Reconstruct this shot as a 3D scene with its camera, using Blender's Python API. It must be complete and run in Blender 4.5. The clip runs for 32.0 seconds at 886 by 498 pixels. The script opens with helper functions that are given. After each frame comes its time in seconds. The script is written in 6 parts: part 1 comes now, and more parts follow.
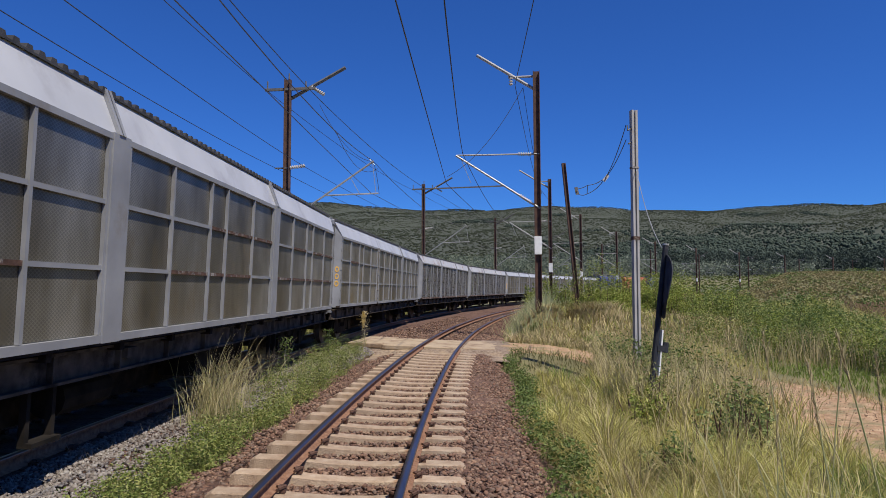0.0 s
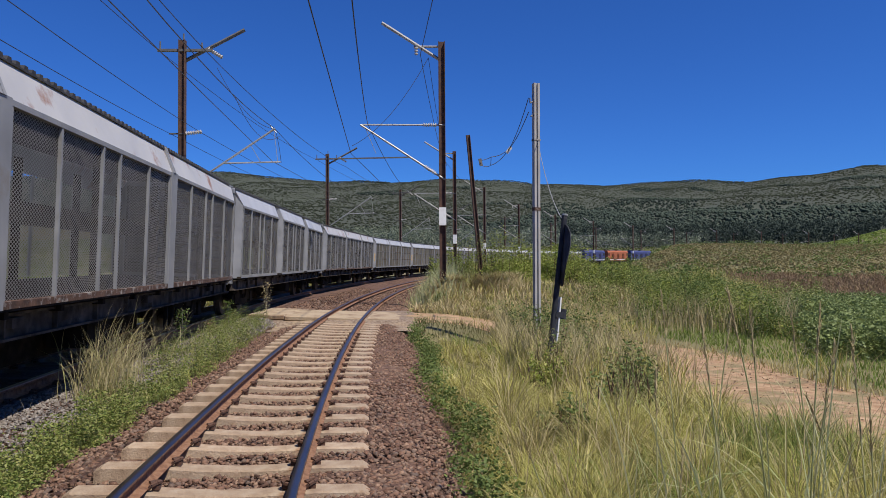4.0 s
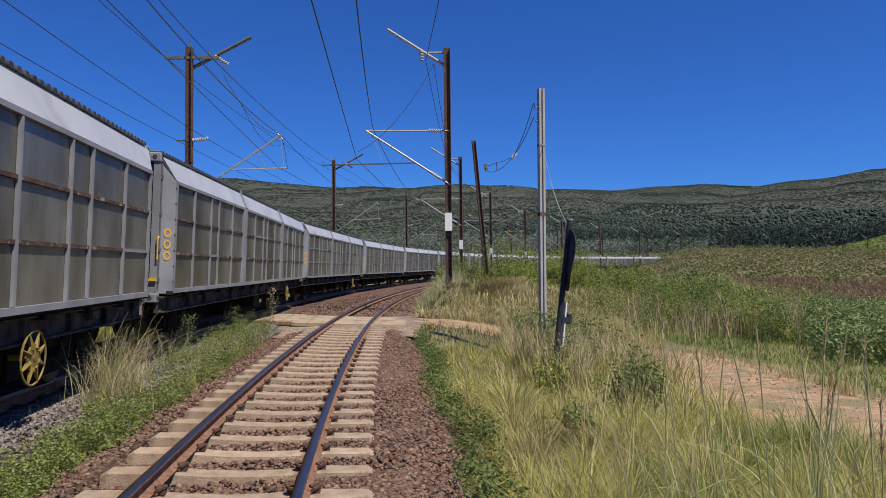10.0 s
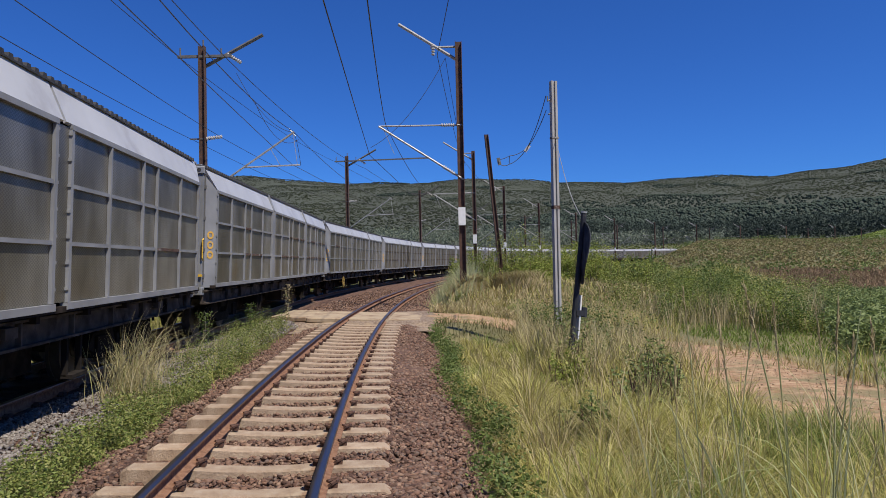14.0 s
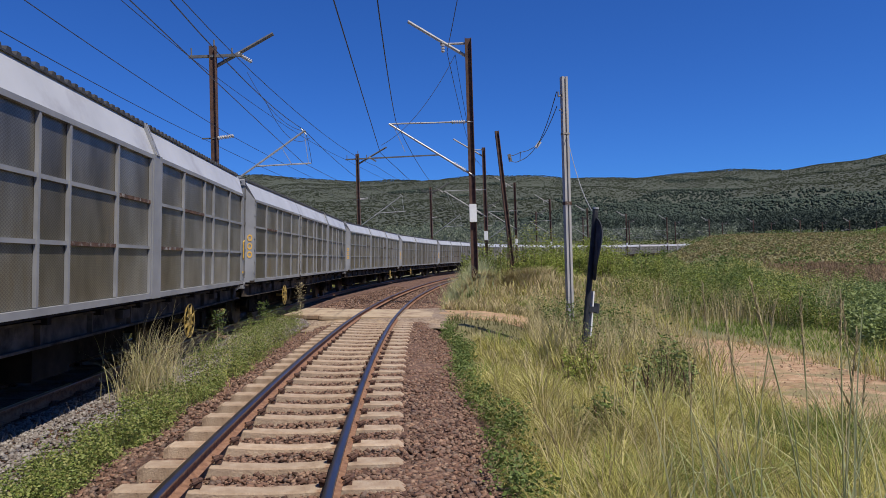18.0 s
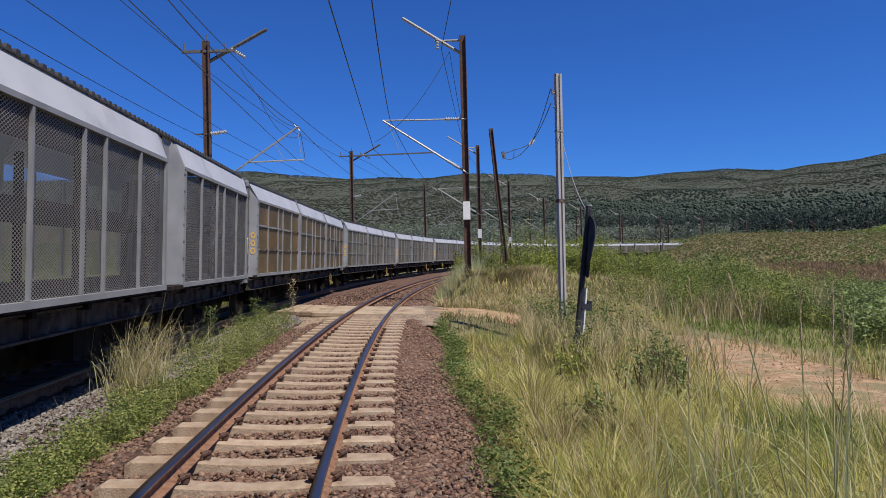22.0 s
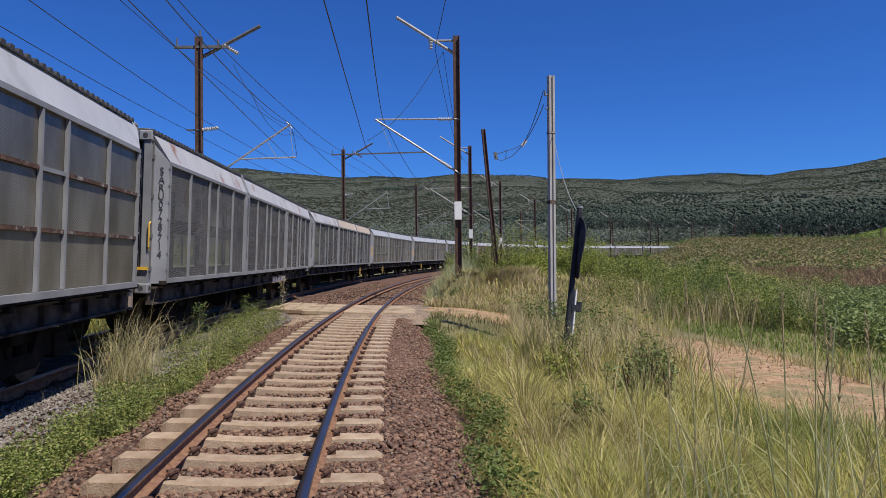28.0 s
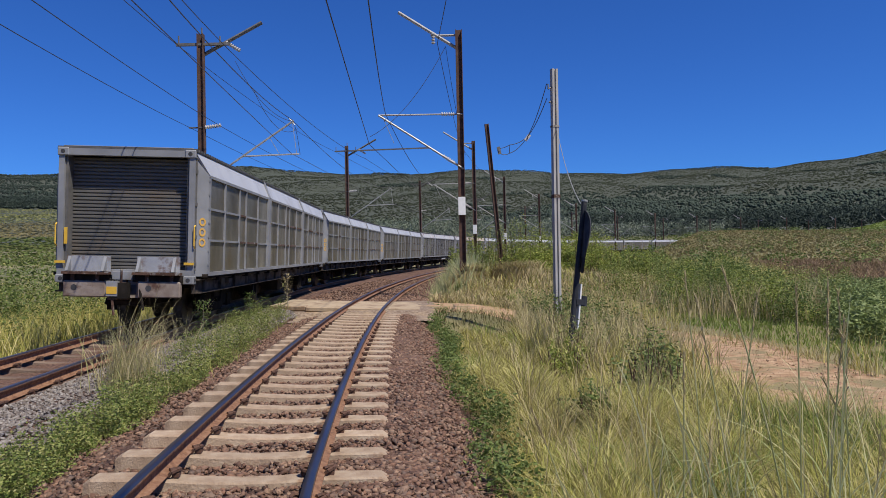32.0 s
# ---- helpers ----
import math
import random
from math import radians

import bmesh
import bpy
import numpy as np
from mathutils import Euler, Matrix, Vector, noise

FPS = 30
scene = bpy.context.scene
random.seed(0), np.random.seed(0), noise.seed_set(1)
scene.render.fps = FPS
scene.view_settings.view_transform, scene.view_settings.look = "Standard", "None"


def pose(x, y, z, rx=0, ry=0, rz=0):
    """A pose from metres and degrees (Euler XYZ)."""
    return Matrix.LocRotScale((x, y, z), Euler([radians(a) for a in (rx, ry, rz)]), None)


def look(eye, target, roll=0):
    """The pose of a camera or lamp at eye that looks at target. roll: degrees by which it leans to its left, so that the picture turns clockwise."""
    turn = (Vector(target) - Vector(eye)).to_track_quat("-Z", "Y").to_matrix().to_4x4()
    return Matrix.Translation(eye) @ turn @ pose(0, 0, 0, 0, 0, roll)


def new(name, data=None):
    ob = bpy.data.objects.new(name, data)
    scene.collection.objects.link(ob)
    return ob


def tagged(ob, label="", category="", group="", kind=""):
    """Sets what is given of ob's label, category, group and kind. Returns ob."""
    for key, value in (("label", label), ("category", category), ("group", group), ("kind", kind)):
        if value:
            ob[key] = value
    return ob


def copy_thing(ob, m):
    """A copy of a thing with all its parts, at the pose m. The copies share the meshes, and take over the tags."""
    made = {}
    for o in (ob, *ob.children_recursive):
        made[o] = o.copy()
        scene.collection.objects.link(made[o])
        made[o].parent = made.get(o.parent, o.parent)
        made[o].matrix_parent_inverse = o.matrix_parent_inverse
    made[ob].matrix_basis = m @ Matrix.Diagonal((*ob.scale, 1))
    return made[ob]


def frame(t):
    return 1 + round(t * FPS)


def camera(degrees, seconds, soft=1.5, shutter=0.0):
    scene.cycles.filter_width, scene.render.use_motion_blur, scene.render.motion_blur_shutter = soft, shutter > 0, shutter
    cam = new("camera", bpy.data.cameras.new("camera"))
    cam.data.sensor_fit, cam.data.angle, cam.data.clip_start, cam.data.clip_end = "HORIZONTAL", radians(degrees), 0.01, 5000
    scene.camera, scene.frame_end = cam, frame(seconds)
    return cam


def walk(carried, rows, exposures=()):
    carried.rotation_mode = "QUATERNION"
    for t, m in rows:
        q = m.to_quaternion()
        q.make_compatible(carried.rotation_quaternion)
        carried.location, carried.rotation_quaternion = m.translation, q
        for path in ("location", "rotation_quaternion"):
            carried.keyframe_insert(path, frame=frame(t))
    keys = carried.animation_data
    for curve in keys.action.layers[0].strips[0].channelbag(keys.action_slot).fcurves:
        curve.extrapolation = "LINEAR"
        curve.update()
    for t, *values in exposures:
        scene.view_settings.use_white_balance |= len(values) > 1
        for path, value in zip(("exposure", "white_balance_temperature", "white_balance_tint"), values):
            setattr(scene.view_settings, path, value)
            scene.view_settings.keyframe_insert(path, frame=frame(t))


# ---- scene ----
EYE = 1.51                                   # height of the eye over the rails
TURNS = [                                    # seconds; pitch, yaw, roll of the hand-held camera; its small drift in x, y, z
    (0, 3.82, -1.27, 0.16, -0.034, -0.021, 0.066), (0.5, 4.31, -1.98, 0.25, -0.023, -0.012, 0.067), (1, 3.95, -3.00, 0.34, -0.019, 0.021, 0.052),
    (1.5, 3.26, -3.91, 0.32, -0.001, -0.012, 0.042), (2, 2.84, -4.73, 0.26, -0.011, 0.011, 0.037), (2.5, 2.67, -5.69, 0.24, -0.011, 0.040, 0.019),
    (3, 2.16, -7.39, 0.24, -0.019, 0.040, 0.015), (3.5, 1.90, -8.55, 0.36, -0.020, 0.012, 0.012), (4, 1.49, -9.07, 0.38, -0.019, -0.002, 0.013),
    (4.5, 0.76, -9.20, 0.46, -0.015, -0.002, 0.015), (6.5, 0.74, -9.16, 0.28, -0.007, -0.013, 0.005), (7, 0.76, -9.08, 0.19, -0.015, -0.013, 0.008),
    (7.5, 1.16, -8.76, 0.20, -0.022, -0.015, 0.006), (8, 1.47, -8.11, 0.11, -0.025, 0.019, 0.006), (8.5, 1.26, -8.05, 0.26, -0.008, 0.011, 0.007),
    (9, 1.50, -8.35, 0.35, -0.003, -0.006, 0.004), (9.5, 1.57, -8.68, 0.38, 0.003, -0.028, 0.013), (10, 1.95, -8.53, 0.54, -0.000, -0.022, 0.009),
    (10.5, 2.25, -8.57, 0.64, -0.010, -0.017, 0.000), (11, 2.24, -8.66, 0.67, -0.022, -0.012, 0.002), (11.5, 2.11, -8.57, 0.81, -0.021, -0.011, 0.003),
    (12, 1.90, -8.37, 0.89, -0.006, -0.020, 0.007), (12.5, 1.68, -8.16, 0.99, -0.001, -0.028, 0.008), (13, 1.70, -8.05, 1.05, -0.002, -0.043, 0.013),
    (13.5, 1.55, -7.71, 1.13, 0.001, -0.023, 0.006), (14, 1.53, -7.36, 1.23, 0.003, -0.016, 0.007), (14.5, 1.53, -7.32, 1.39, -0.004, -0.031, 0.006),
    (16.5, 1.25, -6.42, 1.65, -0.001, -0.006, 0.009), (17, 1.22, -6.39, 1.64, -0.004, 0.002, 0.004), (17.5, 1.03, -6.38, 1.69, 0.002, -0.002, 0.008),
    (18, 1.30, -6.43, 1.65, -0.006, -0.022, 0.011), (18.5, 1.55, -5.64, 1.63, 0.000, 0.008, 0.003), (19, 1.79, -6.14, 1.60, 0.001, -0.002, -0.005),
    (19.5, 1.95, -6.33, 1.62, 0.007, 0.001, -0.001), (20, 1.92, -6.11, 1.63, 0.012, 0.010, -0.005), (20.5, 1.83, -6.07, 1.68, 0.016, 0.037, -0.016),
    (21, 1.25, -6.71, 1.63, 0.015, 0.021, -0.013), (21.5, 0.99, -6.90, 1.51, 0.015, 0.015, -0.008), (22, 1.13, -6.95, 1.38, 0.015, 0.019, -0.017),
    (22.5, 0.95, -7.07, 1.17, 0.010, 0.031, -0.017), (23, 0.89, -7.53, 1.12, 0.009, -0.001, -0.014), (23.5, 0.63, -7.49, 0.91, 0.012, 0.002, -0.016),
    (24, 0.71, -7.55, 0.73, 0.002, 0.006, -0.015), (24.5, 0.84, -7.92, 0.75, 0.001, -0.013, -0.015), (25, 0.95, -7.17, 0.62, 0.006, 0.021, -0.019),
    (25.5, 0.76, -7.71, 0.50, 0.007, 0.000, -0.021), (27.5, 1.11, -7.67, 0.56, 0.011, -0.003, -0.026), (28, 1.11, -7.73, 0.60, 0.005, -0.008, -0.025),
    (28.5, 0.91, -7.52, 0.58, 0.007, 0.001, -0.027), (29, 0.94, -7.59, 0.52, 0.005, 0.002, -0.029), (29.5, 1.03, -7.71, 0.61, 0.012, 0.005, -0.035),
    (30, 0.47, -7.64, 0.65, 0.025, 0.016, -0.029), (30.5, 0.68, -7.95, 0.76, 0.035, -0.005, -0.027), (31, 0.74, -8.14, 0.78, 0.028, -0.007, -0.028),
    (31.5, 0.64, -8.05, 0.95, 0.029, -0.004, -0.032), (32, 0.78, -7.35, 1.11, 0.026, 0.058, -0.037),
]
cam = camera(65.0, 32.0, soft=0.75)
walk(cam, [(t, pose(dx, dy, EYE + dz, 90 + p, r, y)) for t, p, y, r, dx, dy, dz in TURNS])

# ---- sky, sun, exposure ----
SUN_TO = Vector((0.34, -0.40, 0.88)).normalized()
world = bpy.data.worlds.new("sky")
scene.world = world
world.use_nodes = True
wn = world.node_tree.nodes
sky = wn.new("ShaderNodeTexSky")
sky.sky_type, sky.sun_disc = "NISHITA", False
sky.sun_elevation = math.asin(SUN_TO.z)
sky.sun_rotation = math.atan2(SUN_TO.x, SUN_TO.y)
sky.altitude, sky.air_density, sky.dust_density, sky.ozone_density = 1200, 1.0, 0.15, 2.2
deep = wn.new("ShaderNodeMix")                    # the deep blue of very clear, dry air
deep.data_type, deep.blend_type = "RGBA", "MULTIPLY"
deep.inputs[0].default_value = 1.0
deep.inputs[7].default_value = (0.37, 0.92, 2.01, 1)
world.node_tree.links.new(sky.outputs[0], deep.inputs[6])
world.node_tree.links.new(deep.outputs[2], wn["Background"].inputs[0])
wn["Background"].inputs[1].default_value = 0.058
sun = new("sun", bpy.data.lights.new("sun", "SUN"))
sun.data.energy, sun.data.angle, sun.data.color = 5.6, radians(0.53), (1.0, 0.93, 0.82)
sun.matrix_world = look((0, 0, 60), Vector((0, 0, 60)) - SUN_TO)
scene.view_settings.exposure = 0.0


# ---- materials ----
def mat(name, cols, scale=4.0, rough=0.7, metal=0.0, bump=0.0, bscale=40.0, stain=None, stain_scale=0.7, stain_at=0.6,
        island=False, vary=0.0, spec=0.5, translucent=0.0, stretch=(1, 1, 1), glow=0.0):
    """A node material: noise over a ramp of colours, stains of a second colour on a larger scale, fine relief."""
    m = bpy.data.materials.new(name)
    m.use_nodes = True
    nt, n = m.node_tree, m.node_tree.nodes
    b = n["Principled BSDF"]
    tc = n.new("ShaderNodeTexCoord")
    mp = n.new("ShaderNodeMapping")
    mp.inputs["Scale"].default_value = stretch
    nt.links.new(tc.outputs["Object"], mp.inputs[0])
    ramp = n.new("ShaderNodeValToRGB")
    while len(ramp.color_ramp.elements) < len(cols):
        ramp.color_ramp.elements.new(0.5)
    for i, c in enumerate(cols):
        e = ramp.color_ramp.elements[i]
        e.position = 0.28 + 0.44 * i / max(1, len(cols) - 1) if not island else i / max(1, len(cols) - 1)
        e.color = (*c, 1)
    nz = n.new("ShaderNodeTexNoise")
    nz.inputs["Scale"].default_value, nz.inputs["Detail"].default_value = scale, 6
    nt.links.new(mp.outputs[0], nz.inputs[0])
    if island:
        geo = n.new("ShaderNodeNewGeometry")
        nt.links.new(geo.outputs["Random Per Island"], ramp.inputs[0])
    else:
        nt.links.new(nz.outputs[0], ramp.inputs[0])
    out = ramp.outputs[0]
    if stain:
        sz = n.new("ShaderNodeTexNoise")
        sz.inputs["Scale"].default_value, sz.inputs["Detail"].default_value = stain_scale, 8
        sz.inputs["Roughness"].default_value = 0.65
        nt.links.new(mp.outputs[0], sz.inputs[0])
        sr = n.new("ShaderNodeMapRange")
        sr.inputs[1].default_value, sr.inputs[2].default_value = stain_at - 0.06, stain_at + 0.06
        nt.links.new(sz.outputs[0], sr.inputs[0])
        mx = n.new("ShaderNodeMix")
        mx.data_type = "RGBA"
        nt.links.new(sr.outputs[0], mx.inputs[0])
        nt.links.new(out, mx.inputs[6])
        mx.inputs[7].default_value = (*stain, 1)
        out = mx.outputs[2]
    if vary:
        oi = n.new("ShaderNodeObjectInfo")
        vr = n.new("ShaderNodeMapRange")
        vr.inputs[3].default_value, vr.inputs[4].default_value = 1 - vary, 1 + vary
        nt.links.new(oi.outputs["Random"], vr.inputs[0])
        hs = n.new("ShaderNodeHueSaturation")
        nt.links.new(vr.outputs[0], hs.inputs["Value"])
        nt.links.new(out, hs.inputs["Color"])
        out = hs.outputs[0]
    nt.links.new(out, b.inputs["Base Color"])
    b.inputs["Roughness"].default_value, b.inputs["Metallic"].default_value = rough, metal
    b.inputs["Specular IOR Level"].default_value = spec
    if bump:
        bz = n.new("ShaderNodeTexNoise")
        bz.inputs["Scale"].default_value, bz.inputs["Detail"].default_value = bscale, 5
        nt.links.new(mp.outputs[0], bz.inputs[0])
        bp = n.new("ShaderNodeBump")
        bp.inputs["Strength"].default_value, bp.inputs["Distance"].default_value = min(1, bump), 0.02
        nt.links.new(bz.outputs[0], bp.inputs["Height"])
        nt.links.new(bp.outputs[0], b.inputs["Normal"])
    if translucent:
        tr = n.new("ShaderNodeBsdfTranslucent")
        nt.links.new(out, tr.inputs[0])
        ms = n.new("ShaderNodeMixShader")
        ms.inputs[0].default_value = translucent
        nt.links.new(b.outputs[0], ms.inputs[1])
        nt.links.new(tr.outputs[0], ms.inputs[2])
        nt.links.new(ms.outputs[0], n["Material Output"].inputs[0])
    return m


def diamond(m, pitch, amount, lo):
    """Adds an expanded-metal pattern: diagonal strands in the wagon's side plane, the holes clear (amount 1) or darkened relief."""
    nt, n = m.node_tree, m.node_tree.nodes
    tc = n.new("ShaderNodeTexCoord")
    sep = n.new("ShaderNodeSeparateXYZ")
    nt.links.new(tc.outputs["Object"], sep.inputs[0])

    def op(kind, a, c=None):
        o = n.new("ShaderNodeMath")
        o.operation = kind
        for i, v in enumerate((a, c)):
            if v is None:
                continue
            if isinstance(v, float):
                o.inputs[i].default_value = v
            else:
                nt.links.new(v, o.inputs[i])
        return o.outputs[0]
    k = math.pi / pitch
    up = op("MULTIPLY", sep.outputs[2], k * 1.5)
    along = op("MULTIPLY", sep.outputs[1], k)
    a = op("ABSOLUTE", op("SINE", op("ADD", along, up)))
    c = op("ABSOLUTE", op("SINE", op("SUBTRACT", along, up)))
    strand = op("LESS_THAN", op("MINIMUM", a, c), lo)
    b = n["Principled BSDF"]
    if amount >= 1:
        tr = n.new("ShaderNodeBsdfTransparent")
        ms = n.new("ShaderNodeMixShader")
        nt.links.new(strand, ms.inputs[0])
        nt.links.new(tr.outputs[0], ms.inputs[1])
        nt.links.new(b.outputs[0], ms.inputs[2])
        nt.links.new(ms.outputs[0], n["Material Output"].inputs[0])
    else:
        src = b.inputs["Base Color"].links[0].from_socket
        hs = n.new("ShaderNodeHueSaturation")
        nt.links.new(op("ADD", op("MULTIPLY", strand, amount), 1.0 - amount), hs.inputs["Value"])
        nt.links.new(src, hs.inputs["Color"])
        nt.links.new(hs.outputs[0], b.inputs["Base Color"])
    return m


M_GROUND = mat("dry_soil_and_turf", [(0.115, 0.103, 0.042), (0.165, 0.145, 0.062), (0.215, 0.18, 0.09)], 0.35, 0.95, bump=0.8, bscale=6,
               stain=(0.10, 0.108, 0.044), stain_scale=0.03, stain_at=0.54)


def green_far(m, r0, r1, col):
    """The soil gives way to bush-covered slopes between r0 and r1 metres out."""
    nt, n = m.node_tree, m.node_tree.nodes
    b = n["Principled BSDF"]
    src = b.inputs["Base Color"].links[0].from_socket
    tc, ln, mr, mx = n.new("ShaderNodeTexCoord"), n.new("ShaderNodeVectorMath"), n.new("ShaderNodeMapRange"), n.new("ShaderNodeMix")
    ln.operation = "LENGTH"
    nt.links.new(tc.outputs["Object"], ln.inputs[0])
    nt.links.new(ln.outputs["Value"], mr.inputs[0])
    mr.inputs[1].default_value, mr.inputs[2].default_value = r0, r1
    mx.data_type = "RGBA"
    nt.links.new(mr.outputs[0], mx.inputs[0])
    nt.links.new(src, mx.inputs[6])
    mx.inputs[7].default_value = (*col, 1)
    nt.links.new(mx.outputs[2], b.inputs["Base Color"])


green_far(M_GROUND, 300, 430, (0.050, 0.058, 0.038))
M_ROAD = mat("red_dirt", [(0.21, 0.115, 0.058), (0.32, 0.192, 0.105), (0.40, 0.265, 0.155), (0.47, 0.335, 0.205)], 7.0, 0.95, bump=1.0, bscale=22,
             stain=(0.20, 0.165, 0.08), stain_scale=1.3, stain_at=0.55)
M_FILL = mat("trodden_gravel", [(0.10, 0.064, 0.044), (0.17, 0.12, 0.086), (0.25, 0.19, 0.14), (0.32, 0.25, 0.18)], 14, 0.95, bump=1.0, bscale=30,
             stain=(0.33, 0.245, 0.155), stain_scale=1.1, stain_at=0.56)
M_BED = mat("ballast_fines", [(0.03, 0.016, 0.011), (0.11, 0.057, 0.038), (0.20, 0.12, 0.08)], 26, 0.95, bump=1.0, bscale=34)
M_STONE = mat("ballast_stone", [(0.055, 0.028, 0.019), (0.13, 0.068, 0.045), (0.21, 0.115, 0.075), (0.13, 0.09, 0.07), (0.29, 0.185, 0.125), (0.085, 0.042, 0.028)],
              30, 0.9, island=True, bump=0.4, bscale=60)
M_STONE_GREY = mat("grey_ballast_stone", [(0.12, 0.095, 0.08), (0.21, 0.18, 0.155), (0.30, 0.275, 0.25), (0.16, 0.125, 0.105)], 30, 0.9,
                   island=True, bump=0.4, bscale=60)
M_GRAVEL = mat("road_gravel", [(0.19, 0.115, 0.07), (0.28, 0.185, 0.12), (0.36, 0.265, 0.185), (0.23, 0.145, 0.095)], 30, 0.9, island=True, bump=0.4, bscale=60)
M_SLEEPER = mat("sleeper_concrete", [(0.25, 0.172, 0.115), (0.345, 0.255, 0.178), (0.41, 0.325, 0.24)], 7, 0.9, bump=0.5, bscale=50, vary=0.10,
                stain=(0.26, 0.16, 0.10), stain_scale=3.0, stain_at=0.63)
# brown dust, with the shade beneath the train darkened into the colour
M_SLEEPER_FAR = mat("dusty_shaded_sleeper_concrete", [(0.12, 0.08, 0.055), (0.19, 0.135, 0.10), (0.27, 0.21, 0.17)], 6, 0.92, bump=0.5, bscale=50, vary=0.2,
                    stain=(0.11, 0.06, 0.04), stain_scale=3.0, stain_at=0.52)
M_RING = mat("faded_orange_paint", [(0.58, 0.32, 0.06), (0.70, 0.42, 0.09)], 9, 0.6, stain=(0.34, 0.31, 0.26), stain_scale=11.0, stain_at=0.60)
M_HEAD = mat("rail_head_steel", [(0.23, 0.18, 0.165), (0.37, 0.31, 0.29)], 9, 0.36, 1.0, stretch=(1, 0.1, 1))
M_WEB = mat("rusty_rail_web", [(0.13, 0.06, 0.035), (0.24, 0.12, 0.065), (0.30, 0.17, 0.10)], 18, 0.9, bump=0.4)
M_CLIP = mat("rusty_clip", [(0.06, 0.035, 0.028), (0.14, 0.07, 0.045)], 40, 0.8, 0.2)
M_SLAB = mat("crossing_concrete", [(0.33, 0.25, 0.165), (0.43, 0.34, 0.235)], 3, 0.95, bump=0.5, bscale=30, stain=(0.22, 0.15, 0.095),
             stain_scale=1.5, stain_at=0.55)
M_PAINT = mat("grey_wagon_paint", [(0.21, 0.215, 0.225), (0.26, 0.265, 0.275), (0.31, 0.315, 0.325)], 2.2, 0.5, 0.1, bump=0.08, bscale=9,
              stain=(0.22, 0.205, 0.19), stain_scale=1.6, stain_at=0.66, spec=0.4)
M_ROOF = mat("silver_roof_sheet", [(0.42, 0.43, 0.45), (0.50, 0.51, 0.53)], 1.5, 0.45, 0.1, bump=0.05, bscale=7,
             stain=(0.37, 0.37, 0.385), stain_scale=0.9, stain_at=0.6)
M_ROOF_RUST = mat("peeling_roof_sheet", [(0.42, 0.42, 0.43), (0.50, 0.495, 0.49)], 1.5, 0.5, 0.1, bump=0.1, bscale=9,
                  stain=(0.27, 0.12, 0.06), stain_scale=1.3, stain_at=0.605)
M_ROOF_TAN = mat("chalky_tan_roof", [(0.42, 0.34, 0.27), (0.50, 0.43, 0.37)], 1.2, 0.65, 0.0, bump=0.08, bscale=9,
                 stain=(0.40, 0.25, 0.15), stain_scale=1.4, stain_at=0.66)
# near-black, painted for the shade inside the roof flutes
M_CORRUG = mat("flute_shade_roof_edge", [(0.02, 0.02, 0.022), (0.06, 0.06, 0.065)], 5, 0.7)
# the wide upright streaks paint streaky reflections into the dusty plate colour
M_PLATE = diamond(mat("dusty_plate_with_painted_sheen", [(0.115, 0.10, 0.072), (0.19, 0.17, 0.132), (0.28, 0.262, 0.22), (0.40, 0.378, 0.33)], 1.1, 0.34, 0.5,
                      stain=(0.23, 0.175, 0.10), stain_scale=0.7, stain_at=0.63, vary=0.2, stretch=(1, 1.5, 0.6)), 0.05, 0.34, 0.42)
M_PLATE_OCHRE = diamond(mat("ochre_stained_plate", [(0.13, 0.098, 0.06), (0.21, 0.145, 0.07), (0.36, 0.19, 0.05)], 0.8, 0.42, 0.4, vary=0.14),
                        0.05, 0.42, 0.42)
# real ochre stains over the same painted-in sheen streaks
M_PLATE_STAIN = diamond(mat("stained_perforated_plate", [(0.10, 0.085, 0.06), (0.17, 0.148, 0.11), (0.25, 0.228, 0.185), (0.33, 0.305, 0.26)], 1.1, 0.34, 0.5,
                            stain=(0.34, 0.19, 0.06), stain_scale=0.8, stain_at=0.66, vary=0.2, stretch=(1, 1.2, 0.8)), 0.05, 0.34, 0.42)
M_MESH = diamond(mat("expanded_metal", [(0.20, 0.195, 0.19), (0.30, 0.29, 0.28)], 1.3, 0.5, 0.2, stain=(0.20, 0.13, 0.09), stain_scale=0.8, stain_at=0.66), 0.060, 1.0, 0.40)
M_RUST = mat("rust", [(0.038, 0.02, 0.014), (0.078, 0.038, 0.024), (0.125, 0.07, 0.048)], 8, 0.9, bump=0.3, bscale=30, stain=(0.30, 0.285, 0.265), stain_scale=7.0, stain_at=0.58)
M_SILL = mat("dusty_side_sill", [(0.035, 0.028, 0.022), (0.085, 0.068, 0.054), (0.15, 0.122, 0.098)], 4, 0.9, bump=0.3, bscale=20, spec=0.15,
              stain=(0.022, 0.017, 0.014), stain_scale=1.6, stain_at=0.56)
# grime taken down to near-black, which paints in the shade under the wagons
M_UNDER = mat("shade_darkened_underframe_grime", [(0.010, 0.008, 0.007), (0.024, 0.019, 0.016), (0.05, 0.039, 0.031)], 5, 0.95, bump=0.3, bscale=20, spec=0.1)
M_UNDER_TAN = mat("dusty_headstock", [(0.17, 0.12, 0.095), (0.26, 0.21, 0.175), (0.33, 0.28, 0.25)], 4, 0.85, bump=0.2, stain=(0.10, 0.05, 0.035), stain_scale=2.5, stain_at=0.60)
M_FLAP = mat("scuffed_flap", [(0.30, 0.315, 0.345), (0.40, 0.41, 0.43)], 5, 0.6, 0.1, bump=0.15, stain=(0.15, 0.085, 0.055), stain_scale=3.2, stain_at=0.60)
